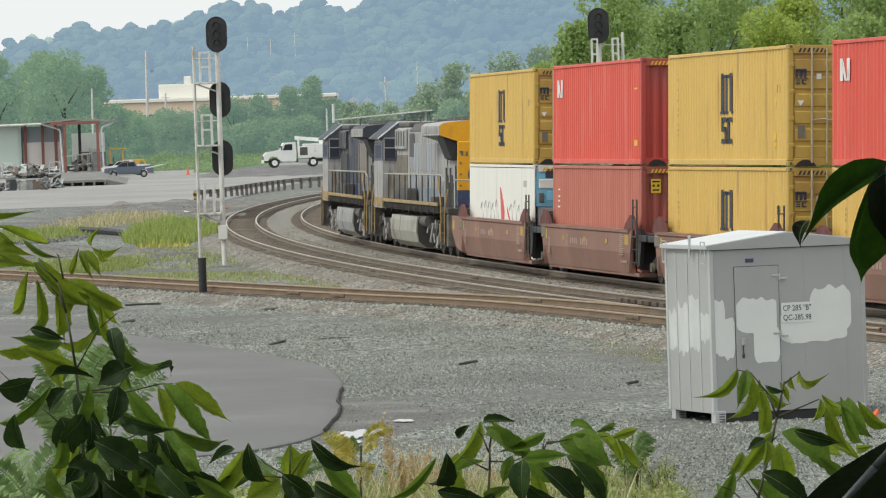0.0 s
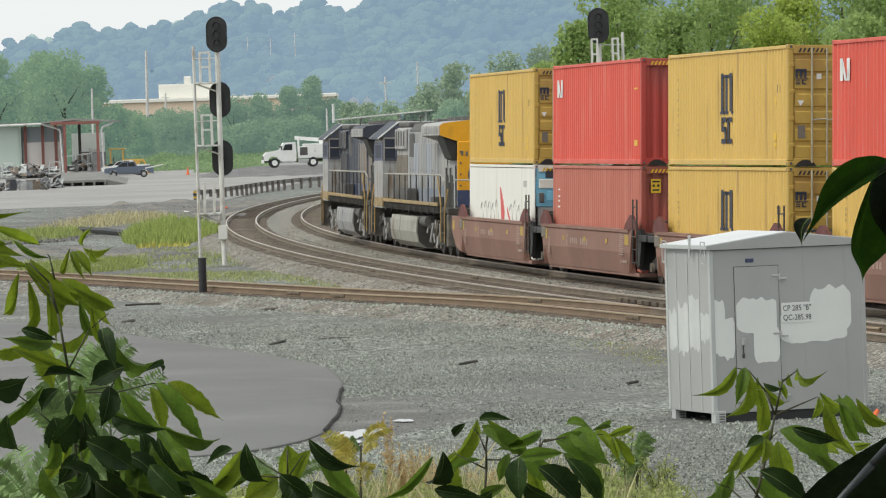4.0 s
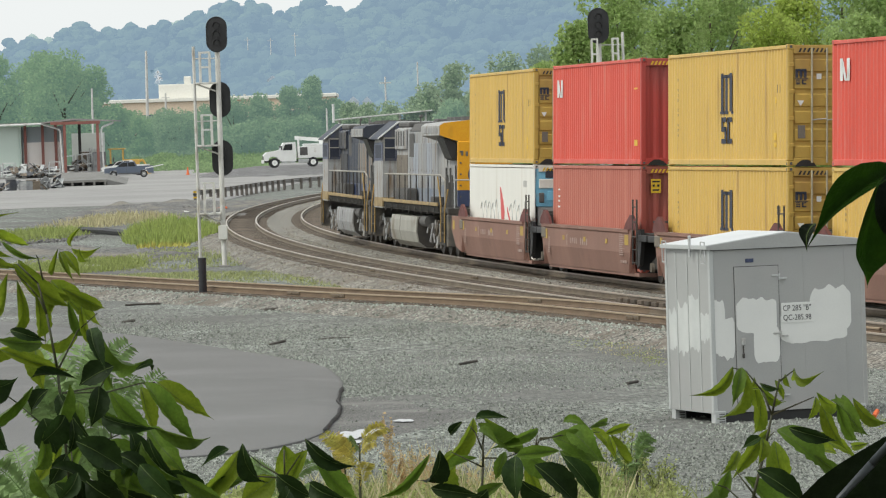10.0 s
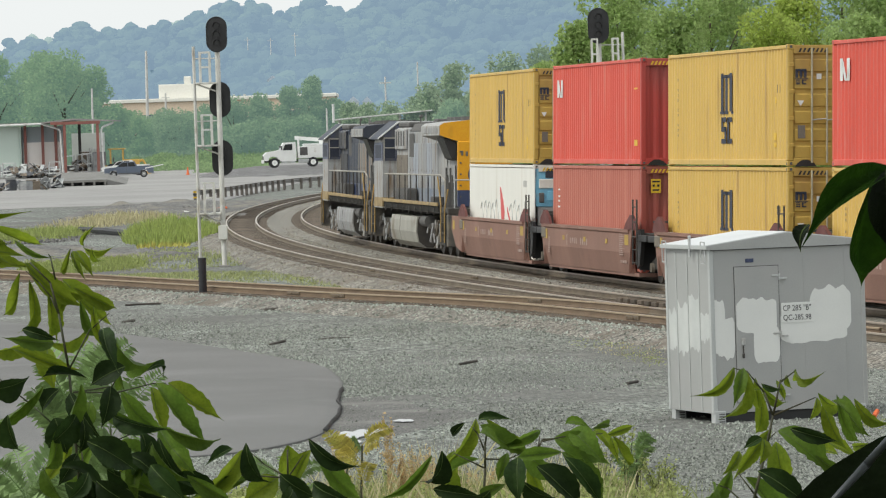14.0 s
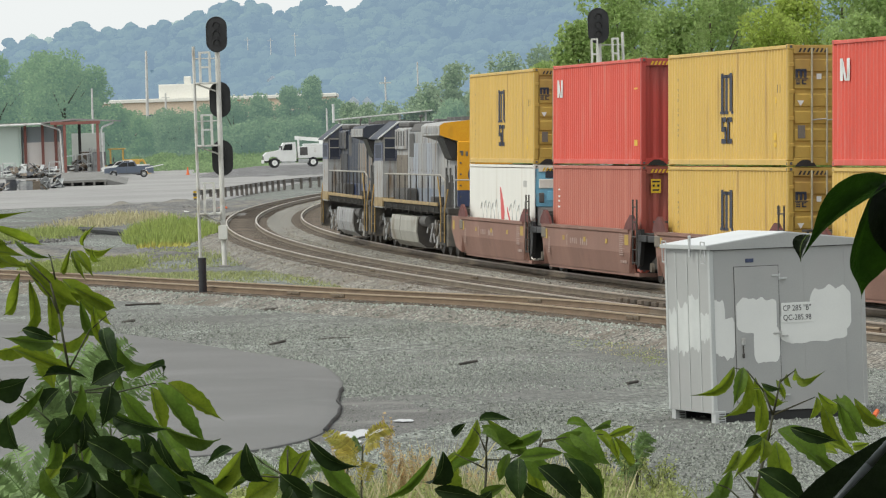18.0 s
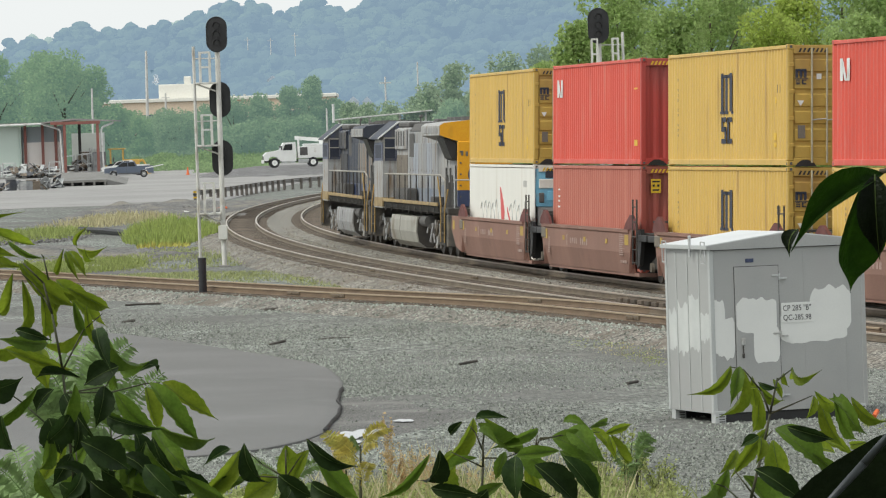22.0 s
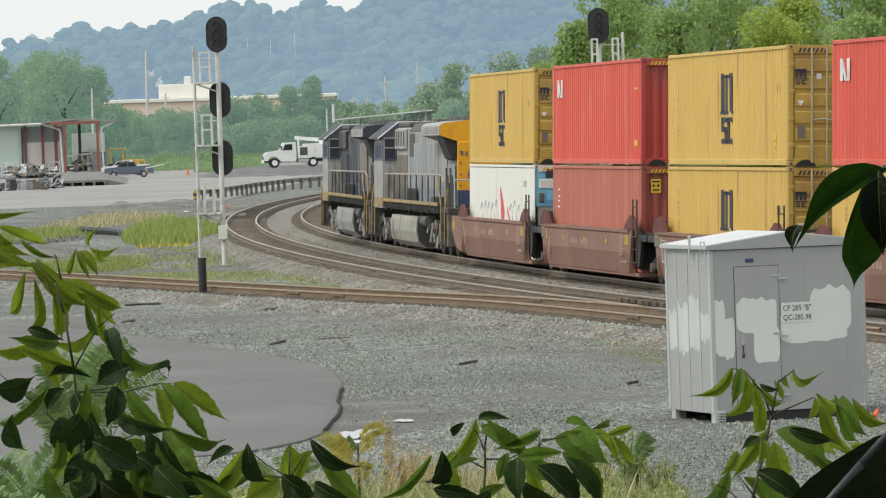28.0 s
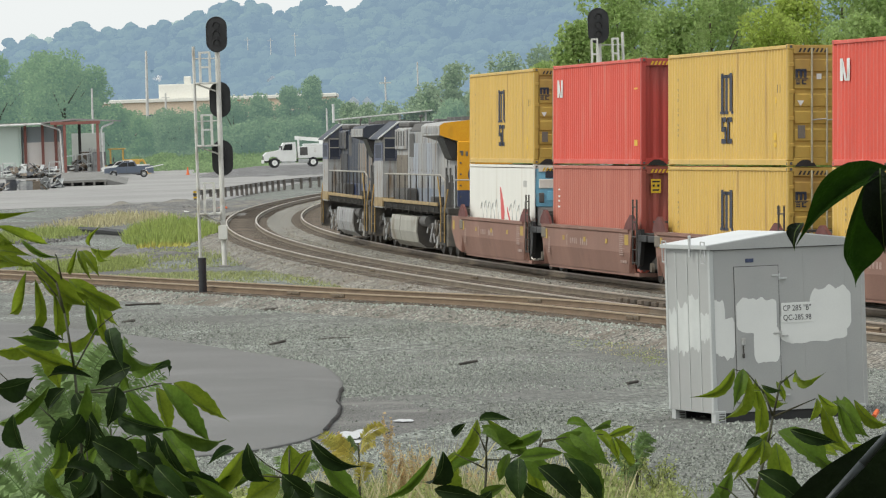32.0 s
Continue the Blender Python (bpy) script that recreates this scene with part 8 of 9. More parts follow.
leaf(left_sapling, -0.120, 0.059, 1.654, -0.034, 0.109, 1.626, 0.014, -0.1, -22, "young")
leaf(left_sapling, -0.076, -0.010, 1.634, -0.019, -0.014, 1.605, 0.009, -0.1, 0, "full")
leaf(left_sapling, -0.134, 0.199, 1.626, -0.061, 0.158, 1.594, 0.019, -0.2, -20, "young")
leaf(left_sapling, -0.122, 0.064, 1.646, -0.094, 0.055, 1.625, 0.020, 0, 30, "young")
leaf(left_sapling, -0.139, 0.091, 1.617, -0.070, 0.052, 1.611, 0.024, 0, -18, "young")
leaf(left_sapling, -0.154, 0.238, 1.596, -0.093, 0.194, 1.586, 0.022, 0.1, 9, "young")
leaf(left_sapling, -0.070, 0.091, 1.597, 0.020, 0.107, 1.526, 0.030, -0.1, -12, "young")
leaf(left_sapling, -0.069, 0.166, 1.601, 0.031, 0.166, 1.534, 0.032, -0.1, 11, "young")
leaf(left_sapling, -0.025, 0.216, 1.566, 0.055, 0.224, 1.494, 0.032, -0.1, -27, "young")
leaf(left_sapling, 0.008, 0.015, 1.559, 0.073, 0.060, 1.520, 0.022, 0, 0, "young")
leaf(left_sapling, -0.075, 0.047, 1.584, -0.114, 0.091, 1.513, 0.017, 0.15, 6, "young")
leaf(left_sapling, -0.073, 0.175, 1.569, -0.095, 0.213, 1.479, 0.018, 0.15, -16, "young")
leaf(left_sapling, -0.037, 0.086, 1.549, -0.037, 0.123, 1.471, 0.026, 0, -27, "young")
leaf(left_sapling, -0.007, 0.183, 1.545, -0.033, 0.143, 1.476, 0.023, -0.1, 14, "young")
leaf(left_sapling, 0.009, 0.108, 1.536, 0.036, 0.142, 1.473, 0.015, -0.1, 0, "full")
leaf(left_sapling, 0.034, 0.036, 1.532, 0.060, 0.039, 1.456, 0.013, -0.1, 0, "young")
leaf(left_sapling, 0.005, 0.017, 1.618, -0.020, 0.057, 1.576, 0.009, 0.1, 0, "young")
leaf(left_sapling, -0.005, 0.168, 1.610, 0.018, 0.140, 1.567, 0.011, -0.1, -19, "young")
leaf(left_sapling, 0.013, 0.003, 1.614, 0.040, -0.013, 1.576, 0.016, 0, -17, "young")
leaf(left_sapling, 0.018, 0.102, 1.617, 0.063, 0.089, 1.614, 0.014, -0.1, 25, "young")
leaf(left_sapling, 0.010, 0.214, 1.617, 0.029, 0.181, 1.646, 0.008, 0.1, -7, "young")
leaf(left_sapling, 0.035, 0.040, 1.617, 0.050, 0.056, 1.594, 0.010, -0.1, 36, "young")
leaf(left_sapling, 0.017, 0.184, 1.496, -0.057, 0.164, 1.469, 0.023, 0.1, -36, "young")
leaf(left_sapling, -0.021, -0.038, 1.480, -0.091, -0.071, 1.490, 0.024, 0, -4, "full")
leaf(left_sapling, -0.054, -0.184, 1.508, -0.001, -0.193, 1.490, 0.017, 0, -4, "deep")
leaf(left_sapling, -0.070, 0.141, 1.477, -0.141, 0.120, 1.458, 0.025, 0, -30, "young")
leaf(left_sapling, -0.089, 0.026, 1.471, 0.016, 0.028, 1.435, 0.020, -0.05, -10, "young")
leaf(left_sapling, 0.059, 0.001, 1.500, 0.124, 0.022, 1.429, 0.031, -0.1, 36, "full")
leaf(left_sapling, 0.066, -0.225, 1.506, 0.092, -0.273, 1.450, 0.025, -0.1, -27, "deep")
leaf(left_sapling, 0.091, -0.147, 1.446, 0.035, -0.140, 1.421, 0.037, 0, 18, "deep")
leaf(left_sapling, 0.073, 0.112, 1.434, 0.126, 0.062, 1.439, 0.020, 0, 25, "full")
leaf(left_sapling, 0.123, -0.190, 1.440, 0.152, -0.152, 1.434, 0.011, 0.2, -35, "deep")
leaf(left_sapling, 0.065, 0.062, 1.439, 0.069, 0.111, 1.393, 0.013, 0, 6, "full")
leaf(left_sapling, 0.104, 0.233, 1.394, 0.130, 0.227, 1.320, 0.027, -0.1, -31, "young")
leaf(left_sapling, 0.126, -0.001, 1.413, 0.208, -0.003, 1.319, 0.030, -0.08, -26, "full")
leaf(left_sapling, 0.136, 0.139, 1.405, 0.222, 0.135, 1.350, 0.029, -0.08, -28, "young")
leaf(left_sapling, 0.069, 0.054, 1.400, 0.141, 0.076, 1.330, 0.030, -0.1, -2, "full")
leaf(left_sapling, 0.068, -0.145, 1.418, 0.056, -0.159, 1.358, 0.033, 0, -20, "deep")
leaf(left_sapling, 0.068, -0.133, 1.375, 0.149, -0.172, 1.350, 0.024, 0, 17, "deep")
leaf(left_sapling, 0.056, 0.027, 1.361, 0.097, -0.021, 1.332, 0.010, 0, -10, "full")
leaf(left_sapling, 0.143, -0.098, 1.351, 0.226, -0.051, 1.321, 0.021, 0, 19, "full")
leaf(left_sapling, 0.125, 0.049, 1.342, 0.185, 0.019, 1.276, 0.035, -0.1, -20, "full")
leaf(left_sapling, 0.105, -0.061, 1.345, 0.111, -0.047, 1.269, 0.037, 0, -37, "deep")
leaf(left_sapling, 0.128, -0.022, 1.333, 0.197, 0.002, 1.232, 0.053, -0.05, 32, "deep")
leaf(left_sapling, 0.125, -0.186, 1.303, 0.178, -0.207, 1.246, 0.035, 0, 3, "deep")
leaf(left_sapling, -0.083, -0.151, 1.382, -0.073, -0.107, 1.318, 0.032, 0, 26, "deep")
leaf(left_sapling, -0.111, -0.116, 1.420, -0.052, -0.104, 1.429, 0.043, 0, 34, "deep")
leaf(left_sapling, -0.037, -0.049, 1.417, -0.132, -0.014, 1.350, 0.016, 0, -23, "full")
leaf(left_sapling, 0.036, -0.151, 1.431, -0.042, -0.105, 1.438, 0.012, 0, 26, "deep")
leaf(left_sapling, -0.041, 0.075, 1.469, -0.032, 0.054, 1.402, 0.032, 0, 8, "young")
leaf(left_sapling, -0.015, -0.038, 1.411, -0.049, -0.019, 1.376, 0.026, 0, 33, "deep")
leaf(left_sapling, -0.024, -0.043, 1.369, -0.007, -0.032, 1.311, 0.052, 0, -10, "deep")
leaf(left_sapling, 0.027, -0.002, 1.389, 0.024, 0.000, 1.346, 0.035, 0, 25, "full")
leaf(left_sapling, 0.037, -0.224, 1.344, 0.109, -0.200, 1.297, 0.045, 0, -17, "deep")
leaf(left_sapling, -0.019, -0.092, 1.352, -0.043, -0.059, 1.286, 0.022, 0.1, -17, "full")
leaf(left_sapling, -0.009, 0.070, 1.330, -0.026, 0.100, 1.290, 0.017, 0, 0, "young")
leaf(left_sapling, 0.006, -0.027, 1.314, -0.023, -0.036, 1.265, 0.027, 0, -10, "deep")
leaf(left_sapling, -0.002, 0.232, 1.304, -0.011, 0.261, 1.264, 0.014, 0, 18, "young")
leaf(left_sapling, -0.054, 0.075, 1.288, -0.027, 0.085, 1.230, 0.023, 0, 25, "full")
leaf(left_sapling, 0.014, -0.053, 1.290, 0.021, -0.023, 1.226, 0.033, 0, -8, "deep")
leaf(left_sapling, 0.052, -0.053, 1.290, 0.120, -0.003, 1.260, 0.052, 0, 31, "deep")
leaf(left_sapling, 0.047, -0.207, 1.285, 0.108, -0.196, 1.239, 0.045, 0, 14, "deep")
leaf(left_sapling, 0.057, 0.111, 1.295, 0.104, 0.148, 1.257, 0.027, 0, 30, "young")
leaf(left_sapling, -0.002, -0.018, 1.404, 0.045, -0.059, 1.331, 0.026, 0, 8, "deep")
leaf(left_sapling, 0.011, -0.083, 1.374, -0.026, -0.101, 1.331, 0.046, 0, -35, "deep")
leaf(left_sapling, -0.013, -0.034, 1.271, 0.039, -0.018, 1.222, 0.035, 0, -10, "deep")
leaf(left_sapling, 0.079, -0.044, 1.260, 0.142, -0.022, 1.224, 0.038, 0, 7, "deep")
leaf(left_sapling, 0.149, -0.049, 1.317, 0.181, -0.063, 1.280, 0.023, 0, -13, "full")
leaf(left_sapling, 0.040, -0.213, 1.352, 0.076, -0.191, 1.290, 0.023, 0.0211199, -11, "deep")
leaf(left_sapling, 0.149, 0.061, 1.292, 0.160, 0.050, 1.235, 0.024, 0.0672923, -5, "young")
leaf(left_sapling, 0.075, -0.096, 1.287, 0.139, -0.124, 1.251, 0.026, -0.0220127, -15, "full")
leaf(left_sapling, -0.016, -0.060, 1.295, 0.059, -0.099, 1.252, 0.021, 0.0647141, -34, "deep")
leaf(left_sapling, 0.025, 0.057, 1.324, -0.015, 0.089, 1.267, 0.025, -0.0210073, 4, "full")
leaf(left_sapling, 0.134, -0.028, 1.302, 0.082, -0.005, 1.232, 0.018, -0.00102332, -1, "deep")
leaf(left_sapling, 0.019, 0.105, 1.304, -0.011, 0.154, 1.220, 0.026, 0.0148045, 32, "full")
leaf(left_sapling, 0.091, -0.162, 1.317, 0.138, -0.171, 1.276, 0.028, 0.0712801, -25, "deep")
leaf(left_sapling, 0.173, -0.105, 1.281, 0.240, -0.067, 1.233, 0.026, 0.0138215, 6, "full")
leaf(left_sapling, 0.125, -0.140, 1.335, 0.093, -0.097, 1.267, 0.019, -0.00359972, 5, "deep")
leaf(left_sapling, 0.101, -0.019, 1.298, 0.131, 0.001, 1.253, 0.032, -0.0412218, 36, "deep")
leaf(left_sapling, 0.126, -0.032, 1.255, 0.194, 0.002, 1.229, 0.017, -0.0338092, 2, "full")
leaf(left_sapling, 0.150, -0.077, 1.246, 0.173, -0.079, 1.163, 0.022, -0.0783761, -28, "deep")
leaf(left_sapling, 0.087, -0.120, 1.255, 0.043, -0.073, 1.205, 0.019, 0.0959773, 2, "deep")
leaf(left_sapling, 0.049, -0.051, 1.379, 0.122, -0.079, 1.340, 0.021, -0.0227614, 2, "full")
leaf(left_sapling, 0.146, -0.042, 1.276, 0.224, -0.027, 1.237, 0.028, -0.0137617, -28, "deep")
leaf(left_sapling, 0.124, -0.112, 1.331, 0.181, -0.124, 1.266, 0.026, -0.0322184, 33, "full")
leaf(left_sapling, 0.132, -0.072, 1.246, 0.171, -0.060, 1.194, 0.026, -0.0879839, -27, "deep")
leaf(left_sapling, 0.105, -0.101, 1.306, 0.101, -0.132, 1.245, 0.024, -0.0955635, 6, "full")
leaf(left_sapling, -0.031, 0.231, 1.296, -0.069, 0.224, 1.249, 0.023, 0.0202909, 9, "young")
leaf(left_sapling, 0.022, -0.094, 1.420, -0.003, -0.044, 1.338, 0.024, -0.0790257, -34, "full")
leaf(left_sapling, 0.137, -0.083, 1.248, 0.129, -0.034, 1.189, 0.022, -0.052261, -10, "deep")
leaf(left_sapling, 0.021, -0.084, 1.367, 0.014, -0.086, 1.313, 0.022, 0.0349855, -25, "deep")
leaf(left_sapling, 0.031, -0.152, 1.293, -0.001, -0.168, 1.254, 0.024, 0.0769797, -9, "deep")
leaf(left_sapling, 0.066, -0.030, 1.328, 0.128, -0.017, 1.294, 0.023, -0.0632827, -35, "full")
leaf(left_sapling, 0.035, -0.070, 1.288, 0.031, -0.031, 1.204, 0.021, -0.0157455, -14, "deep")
second_sapling = sapling(-0.263, 7.60, 2.58, "small sapling with broad green leaves")
twig(second_sapling, 0.003, (0.000, 0.000, 0.000), (-0.001, 0.000, 0.604), (-0.001, 0.020, 1.208), (0.000, 0.020, 1.259), (0.001, 0.020, 1.305))
twig(second_sapling, 0.0016, (0.000, 0.020, 1.259), (-0.038, 0.020, 1.283), (-0.064, 0.020, 1.307))
twig(second_sapling, 0.0016, (0.000, 0.020, 1.259), (0.032, 0.020, 1.304))
twig(second_sapling, 0.0016, (0.000, 0.020, 1.259), (-0.057, 0.020, 1.265), (-0.103, 0.020, 1.238))
leaf(second_sapling, -0.071, 0.008, 1.308, -0.157, -0.019, 1.224, 0.033, 0.05, -10, "young")
leaf(second_sapling, -0.064, 0.015, 1.261, -0.161, -0.005, 1.234, 0.022, 0, 11, "full")
leaf(second_sapling, -0.063, -0.051, 1.323, -0.028, -0.023, 1.249, 0.030, -0.1, 18, "deep")
leaf(second_sapling, -0.083, -0.100, 1.318, -0.126, -0.124, 1.297, 0.017, 0, 25, "deep")
leaf(second_sapling, 0.000, 0.069, 1.309, 0.007, 0.106, 1.245, 0.043, 0, -4, "young")
leaf(second_sapling, 0.039, -0.089, 1.329, 0.121, -0.089, 1.278, 0.025, -0.08, 11, "deep")
leaf(second_sapling, 0.048, 0.019, 1.305, 0.127, 0.042, 1.213, 0.034, -0.08, -10, "full")
leaf(second_sapling, -0.021, 0.144, 1.252, -0.082, 0.140, 1.211, 0.046, 0, -2, "young")
leaf(second_sapling, -0.006, -0.148, 1.277, 0.050, -0.143, 1.235, 0.040, 0, 15, "deep")
leaf(second_sapling, 0.047, -0.198, 1.266, 0.115, -0.234, 1.230, 0.042, 0, 24, "deep")
leaf(second_sapling, 0.039, 0.021, 1.303, 0.003, 0.051, 1.243, 0.030, 0, 19, "young")
leaf(second_sapling, -0.110, 0.153, 1.228, -0.171, 0.128, 1.207, 0.033, 0, 29, "young")
leaf(second_sapling, 0.014, -0.193, 1.256, -0.015, -0.231, 1.221, 0.045, 0, -35, "deep")
center_sapling = sapling(0.053, 7.40, 2.59, "sapling with drooping compound green leaves")
twig(center_sapling, 0.003, (0.000, 0.000, 0.000), (-0.001, 0.000, 0.601), (-0.001, 0.020, 1.201), (0.005, 0.020, 1.268), (0.006, 0.020, 1.304), (0.011, 0.020, 1.335))
twig(center_sapling, 0.0016, (0.005, 0.020, 1.295), (-0.005, 0.020, 1.322), (-0.014, 0.020, 1.334))
twig(center_sapling, 0.0016, (0.003, 0.020, 1.268), (-0.044, 0.020, 1.293))
twig(center_sapling, 0.0016, (0.005, 0.020, 1.282), (0.040, 0.020, 1.280), (0.085, 0.020, 1.297))
twig(center_sapling, 0.0016, (0.089, 0.020, 1.292), (0.097, 0.020, 1.310), (0.117, 0.020, 1.311))
twig(center_sapling, 0.0016, (0.089, 0.020, 1.292), (0.093, 0.020, 1.315))
twig(center_sapling, 0.0016, (0.097, 0.020, 1.307), (0.130, 0.020, 1.313), (0.193, 0.020, 1.316))
leaf(center_sapling, -0.006, 0.172, 1.336, -0.073, 0.144, 1.252, 0.025, 0.05, -14, "young")
leaf(center_sapling, -0.025, -0.006, 1.342, -0.049, 0.018, 1.318, 0.014, 0, 18, "deep")
leaf(center_sapling, -0.061, 0.138, 1.265, -0.055, 0.152, 1.198, 0.035, 0, -37, "young")
leaf(center_sapling, -0.044, 0.195, 1.285, -0.040, 0.178, 1.229, 0.025, 0, 26, "young")
leaf(center_sapling, -0.062, -0.141, 1.308, -0.095, -0.099, 1.250, 0.035, 0.1, -37, "deep")
leaf(center_sapling, -0.078, -0.097, 1.299, -0.167, -0.096, 1.230, 0.015, 0.08, -1, "full")
leaf(center_sapling, -0.003, 0.052, 1.280, -0.057, 0.100, 1.257, 0.016, 0, 30, "full")
leaf(center_sapling, -0.004, -0.138, 1.354, 0.046, -0.173, 1.358, 0.015, 0, -26, "deep")
leaf(center_sapling, 0.009, 0.170, 1.338, 0.096, 0.215, 1.310, 0.022, -0.2, 12, "young")
leaf(center_sapling, 0.000, 0.023, 1.336, 0.086, 0.039, 1.287, 0.030, -0.08, -18, "full")
leaf(center_sapling, -0.001, -0.072, 1.330, 0.031, -0.119, 1.314, 0.016, 0, -33, "full")
leaf(center_sapling, 0.095, 0.047, 1.323, 0.019, 0.020, 1.294, 0.018, 0, -7, "full")
leaf(center_sapling, 0.041, -0.057, 1.296, 0.022, -0.055, 1.249, 0.019, 0, 7, "full")
leaf(center_sapling, 0.055, -0.143, 1.294, 0.052, -0.172, 1.223, 0.035, 0, 14, "deep")
leaf(center_sapling, 0.125, -0.075, 1.295, 0.046, -0.044, 1.287, 0.021, 0, 11, "full")
leaf(center_sapling, 0.066, 0.067, 1.292, 0.130, 0.067, 1.236, 0.033, 0, 16, "full")
leaf(center_sapling, 0.084, -0.165, 1.281, 0.159, -0.149, 1.215, 0.044, -0.05, -31, "deep")
leaf(center_sapling, 0.036, 0.001, 1.242, -0.011, 0.040, 1.216, 0.020, 0, 13, "full")
leaf(center_sapling, 0.063, -0.022, 1.248, 0.118, 0.015, 1.210, 0.040, 0, 35, "deep")
leaf(center_sapling, 0.116, 0.028, 1.311, 0.207, 0.025, 1.269, 0.045, -0.05, -21, "full")
leaf(center_sapling, 0.142, 0.026, 1.322, 0.190, -0.007, 1.276, 0.039, 0, -19, "full")
leaf(center_sapling, 0.129, 0.053, 1.286, 0.201, 0.063, 1.202, 0.037, -0.05, -22, "full")
leaf(center_sapling, 0.130, -0.075, 1.287, 0.190, -0.069, 1.206, 0.030, 0, -17, "deep")
leaf(center_sapling, 0.137, 0.118, 1.327, 0.178, 0.082, 1.318, 0.015, 0.1, -20, "full")
leaf(center_sapling, 0.177, 0.082, 1.319, 0.213, 0.124, 1.321, 0.012, 0.1, -7, "full")
leaf(center_sapling, 0.184, 0.185, 1.311, 0.221, 0.146, 1.260, 0.016, 0.05, -8, "young")
leaf(center_sapling, 0.203, 0.206, 1.299, 0.255, 0.222, 1.315, 0.014, 0, -4, "young")
leaf(center_sapling, 0.210, 0.144, 1.302, 0.221, 0.142, 1.265, 0.012, 0, 3, "young")
leaf(center_sapling, 0.216, 0.212, 1.298, 0.259, 0.260, 1.245, 0.017, -0.15, -22, "young")
leaf(center_sapling, 0.076, 0.181, 1.265, 0.099, 0.226, 1.194, 0.024, 0, 8, "young")
leaf(center_sapling, -0.078, -0.120, 1.248, -0.001, -0.133, 1.234, 0.025, 0, -1, "deep")
leaf(center_sapling, 0.010, -0.101, 1.241, -0.029, -0.089, 1.213, 0.031, 0, -29, "deep")
right_sapling = sapling(0.410, 6.40, 2.65, "slender young sapling with yellow-green leaves")
twig(right_sapling, 0.003, (0.000, 0.000, 0.000), (-0.002, 0.000, 0.603), (-0.003, 0.020, 1.207), (0.019, 0.020, 1.287), (0.032, 0.020, 1.341), (0.044, 0.020, 1.390))
twig(right_sapling, 0.0016, (0.032, 0.020, 1.341), (0.021, 0.020, 1.373), (-0.002, 0.020, 1.403), (-0.019, 0.020, 1.407))
twig(right_sapling, 0.0016, (0.032, 0.020, 1.341), (0.091, 0.020, 1.364))
twig(right_sapling, 0.0016, (0.015, 0.020, 1.299), (0.035, 0.020, 1.318))
twig(right_sapling, 0.0016, (0.009, 0.020, 1.226), (-0.019, 0.020, 1.265))
twig(right_sapling, 0.0016, (0.044, 0.020, 1.387), (0.065, 0.020, 1.402))
twig(right_sapling, 0.0016, (0.001, 0.020, 1.210), (-0.033, 0.020, 1.243), (-0.054, 0.020, 1.251))
leaf(right_sapling, -0.006, 0.240, 1.397, -0.067, 0.217, 1.361, 0.016, 0.2, 3, "young")
leaf(right_sapling, -0.002, 0.048, 1.403, -0.034, 0.061, 1.330, 0.019, 0.1, -32, "young")
leaf(right_sapling, -0.010, -0.028, 1.410, -0.025, -0.046, 1.359, 0.018, 0, 0, "full")
leaf(right_sapling, 0.016, 0.118, 1.388, 0.022, 0.147, 1.336, 0.014, 0, 9, "young")
leaf(right_sapling, 0.028, 0.233, 1.369, 0.023, 0.278, 1.290, 0.020, 0.05, -1, "young")
leaf(right_sapling, 0.022, 0.112, 1.372, -0.012, 0.139, 1.367, 0.014, 0, 28, "young")
leaf(right_sapling, 0.024, 0.130, 1.374, 0.063, 0.147, 1.348, 0.014, -0.1, 14, "young")
leaf(right_sapling, 0.045, 0.123, 1.383, 0.058, 0.124, 1.353, 0.009, 0, -7, "young")
leaf(right_sapling, 0.007, -0.132, 1.394, 0.035, -0.135, 1.384, 0.009, 0, 23, "deep")
leaf(right_sapling, 0.066, 0.038, 1.403, 0.099, 0.000, 1.397, 0.014, -0.2, 32, "young")
leaf(right_sapling, 0.073, 0.122, 1.395, 0.076, 0.142, 1.378, 0.007, 0, 31, "young")
leaf(right_sapling, 0.064, 0.177, 1.388, 0.070, 0.183, 1.366, 0.009, 0, 34, "young")
leaf(right_sapling, 0.103, 0.150, 1.356, 0.092, 0.144, 1.322, 0.013, 0, -24, "young")
leaf(right_sapling, 0.096, 0.038, 1.369, 0.140, 0.067, 1.353, 0.018, -0.15, 30, "young")
leaf(right_sapling, 0.107, 0.086, 1.355, 0.139, 0.089, 1.281, 0.020, -0.05, 13, "young")
leaf(right_sapling, 0.114, -0.054, 1.371, 0.153, -0.013, 1.296, 0.016, -0.1, 3, "full")
leaf(right_sapling, 0.132, 0.045, 1.364, 0.165, 0.039, 1.305, 0.029, -0.1, 15, "full")
leaf(right_sapling, 0.146, 0.046, 1.359, 0.200, 0.050, 1.321, 0.017, -0.15, 11, "young")
leaf(right_sapling, 0.108, -0.050, 1.363, 0.151, -0.082, 1.315, 0.015, 0, -30, "full")
leaf(right_sapling, 0.031, 0.044, 1.321, -0.025, 0.043, 1.251, 0.020, 0, 5, "young")
leaf(right_sapling, 0.010, -0.071, 1.317, -0.017, -0.077, 1.304, 0.014, 0, 20, "deep")
leaf(right_sapling, 0.017, 0.007, 1.310, 0.012, -0.008, 1.275, 0.019, 0, -28, "young")
leaf(right_sapling, 0.042, 0.124, 1.298, 0.054, 0.131, 1.223, 0.034, 0, 6, "young")
leaf(right_sapling, 0.035, -0.032, 1.324, 0.111, -0.049, 1.265, 0.038, -0.05, -29, "full")
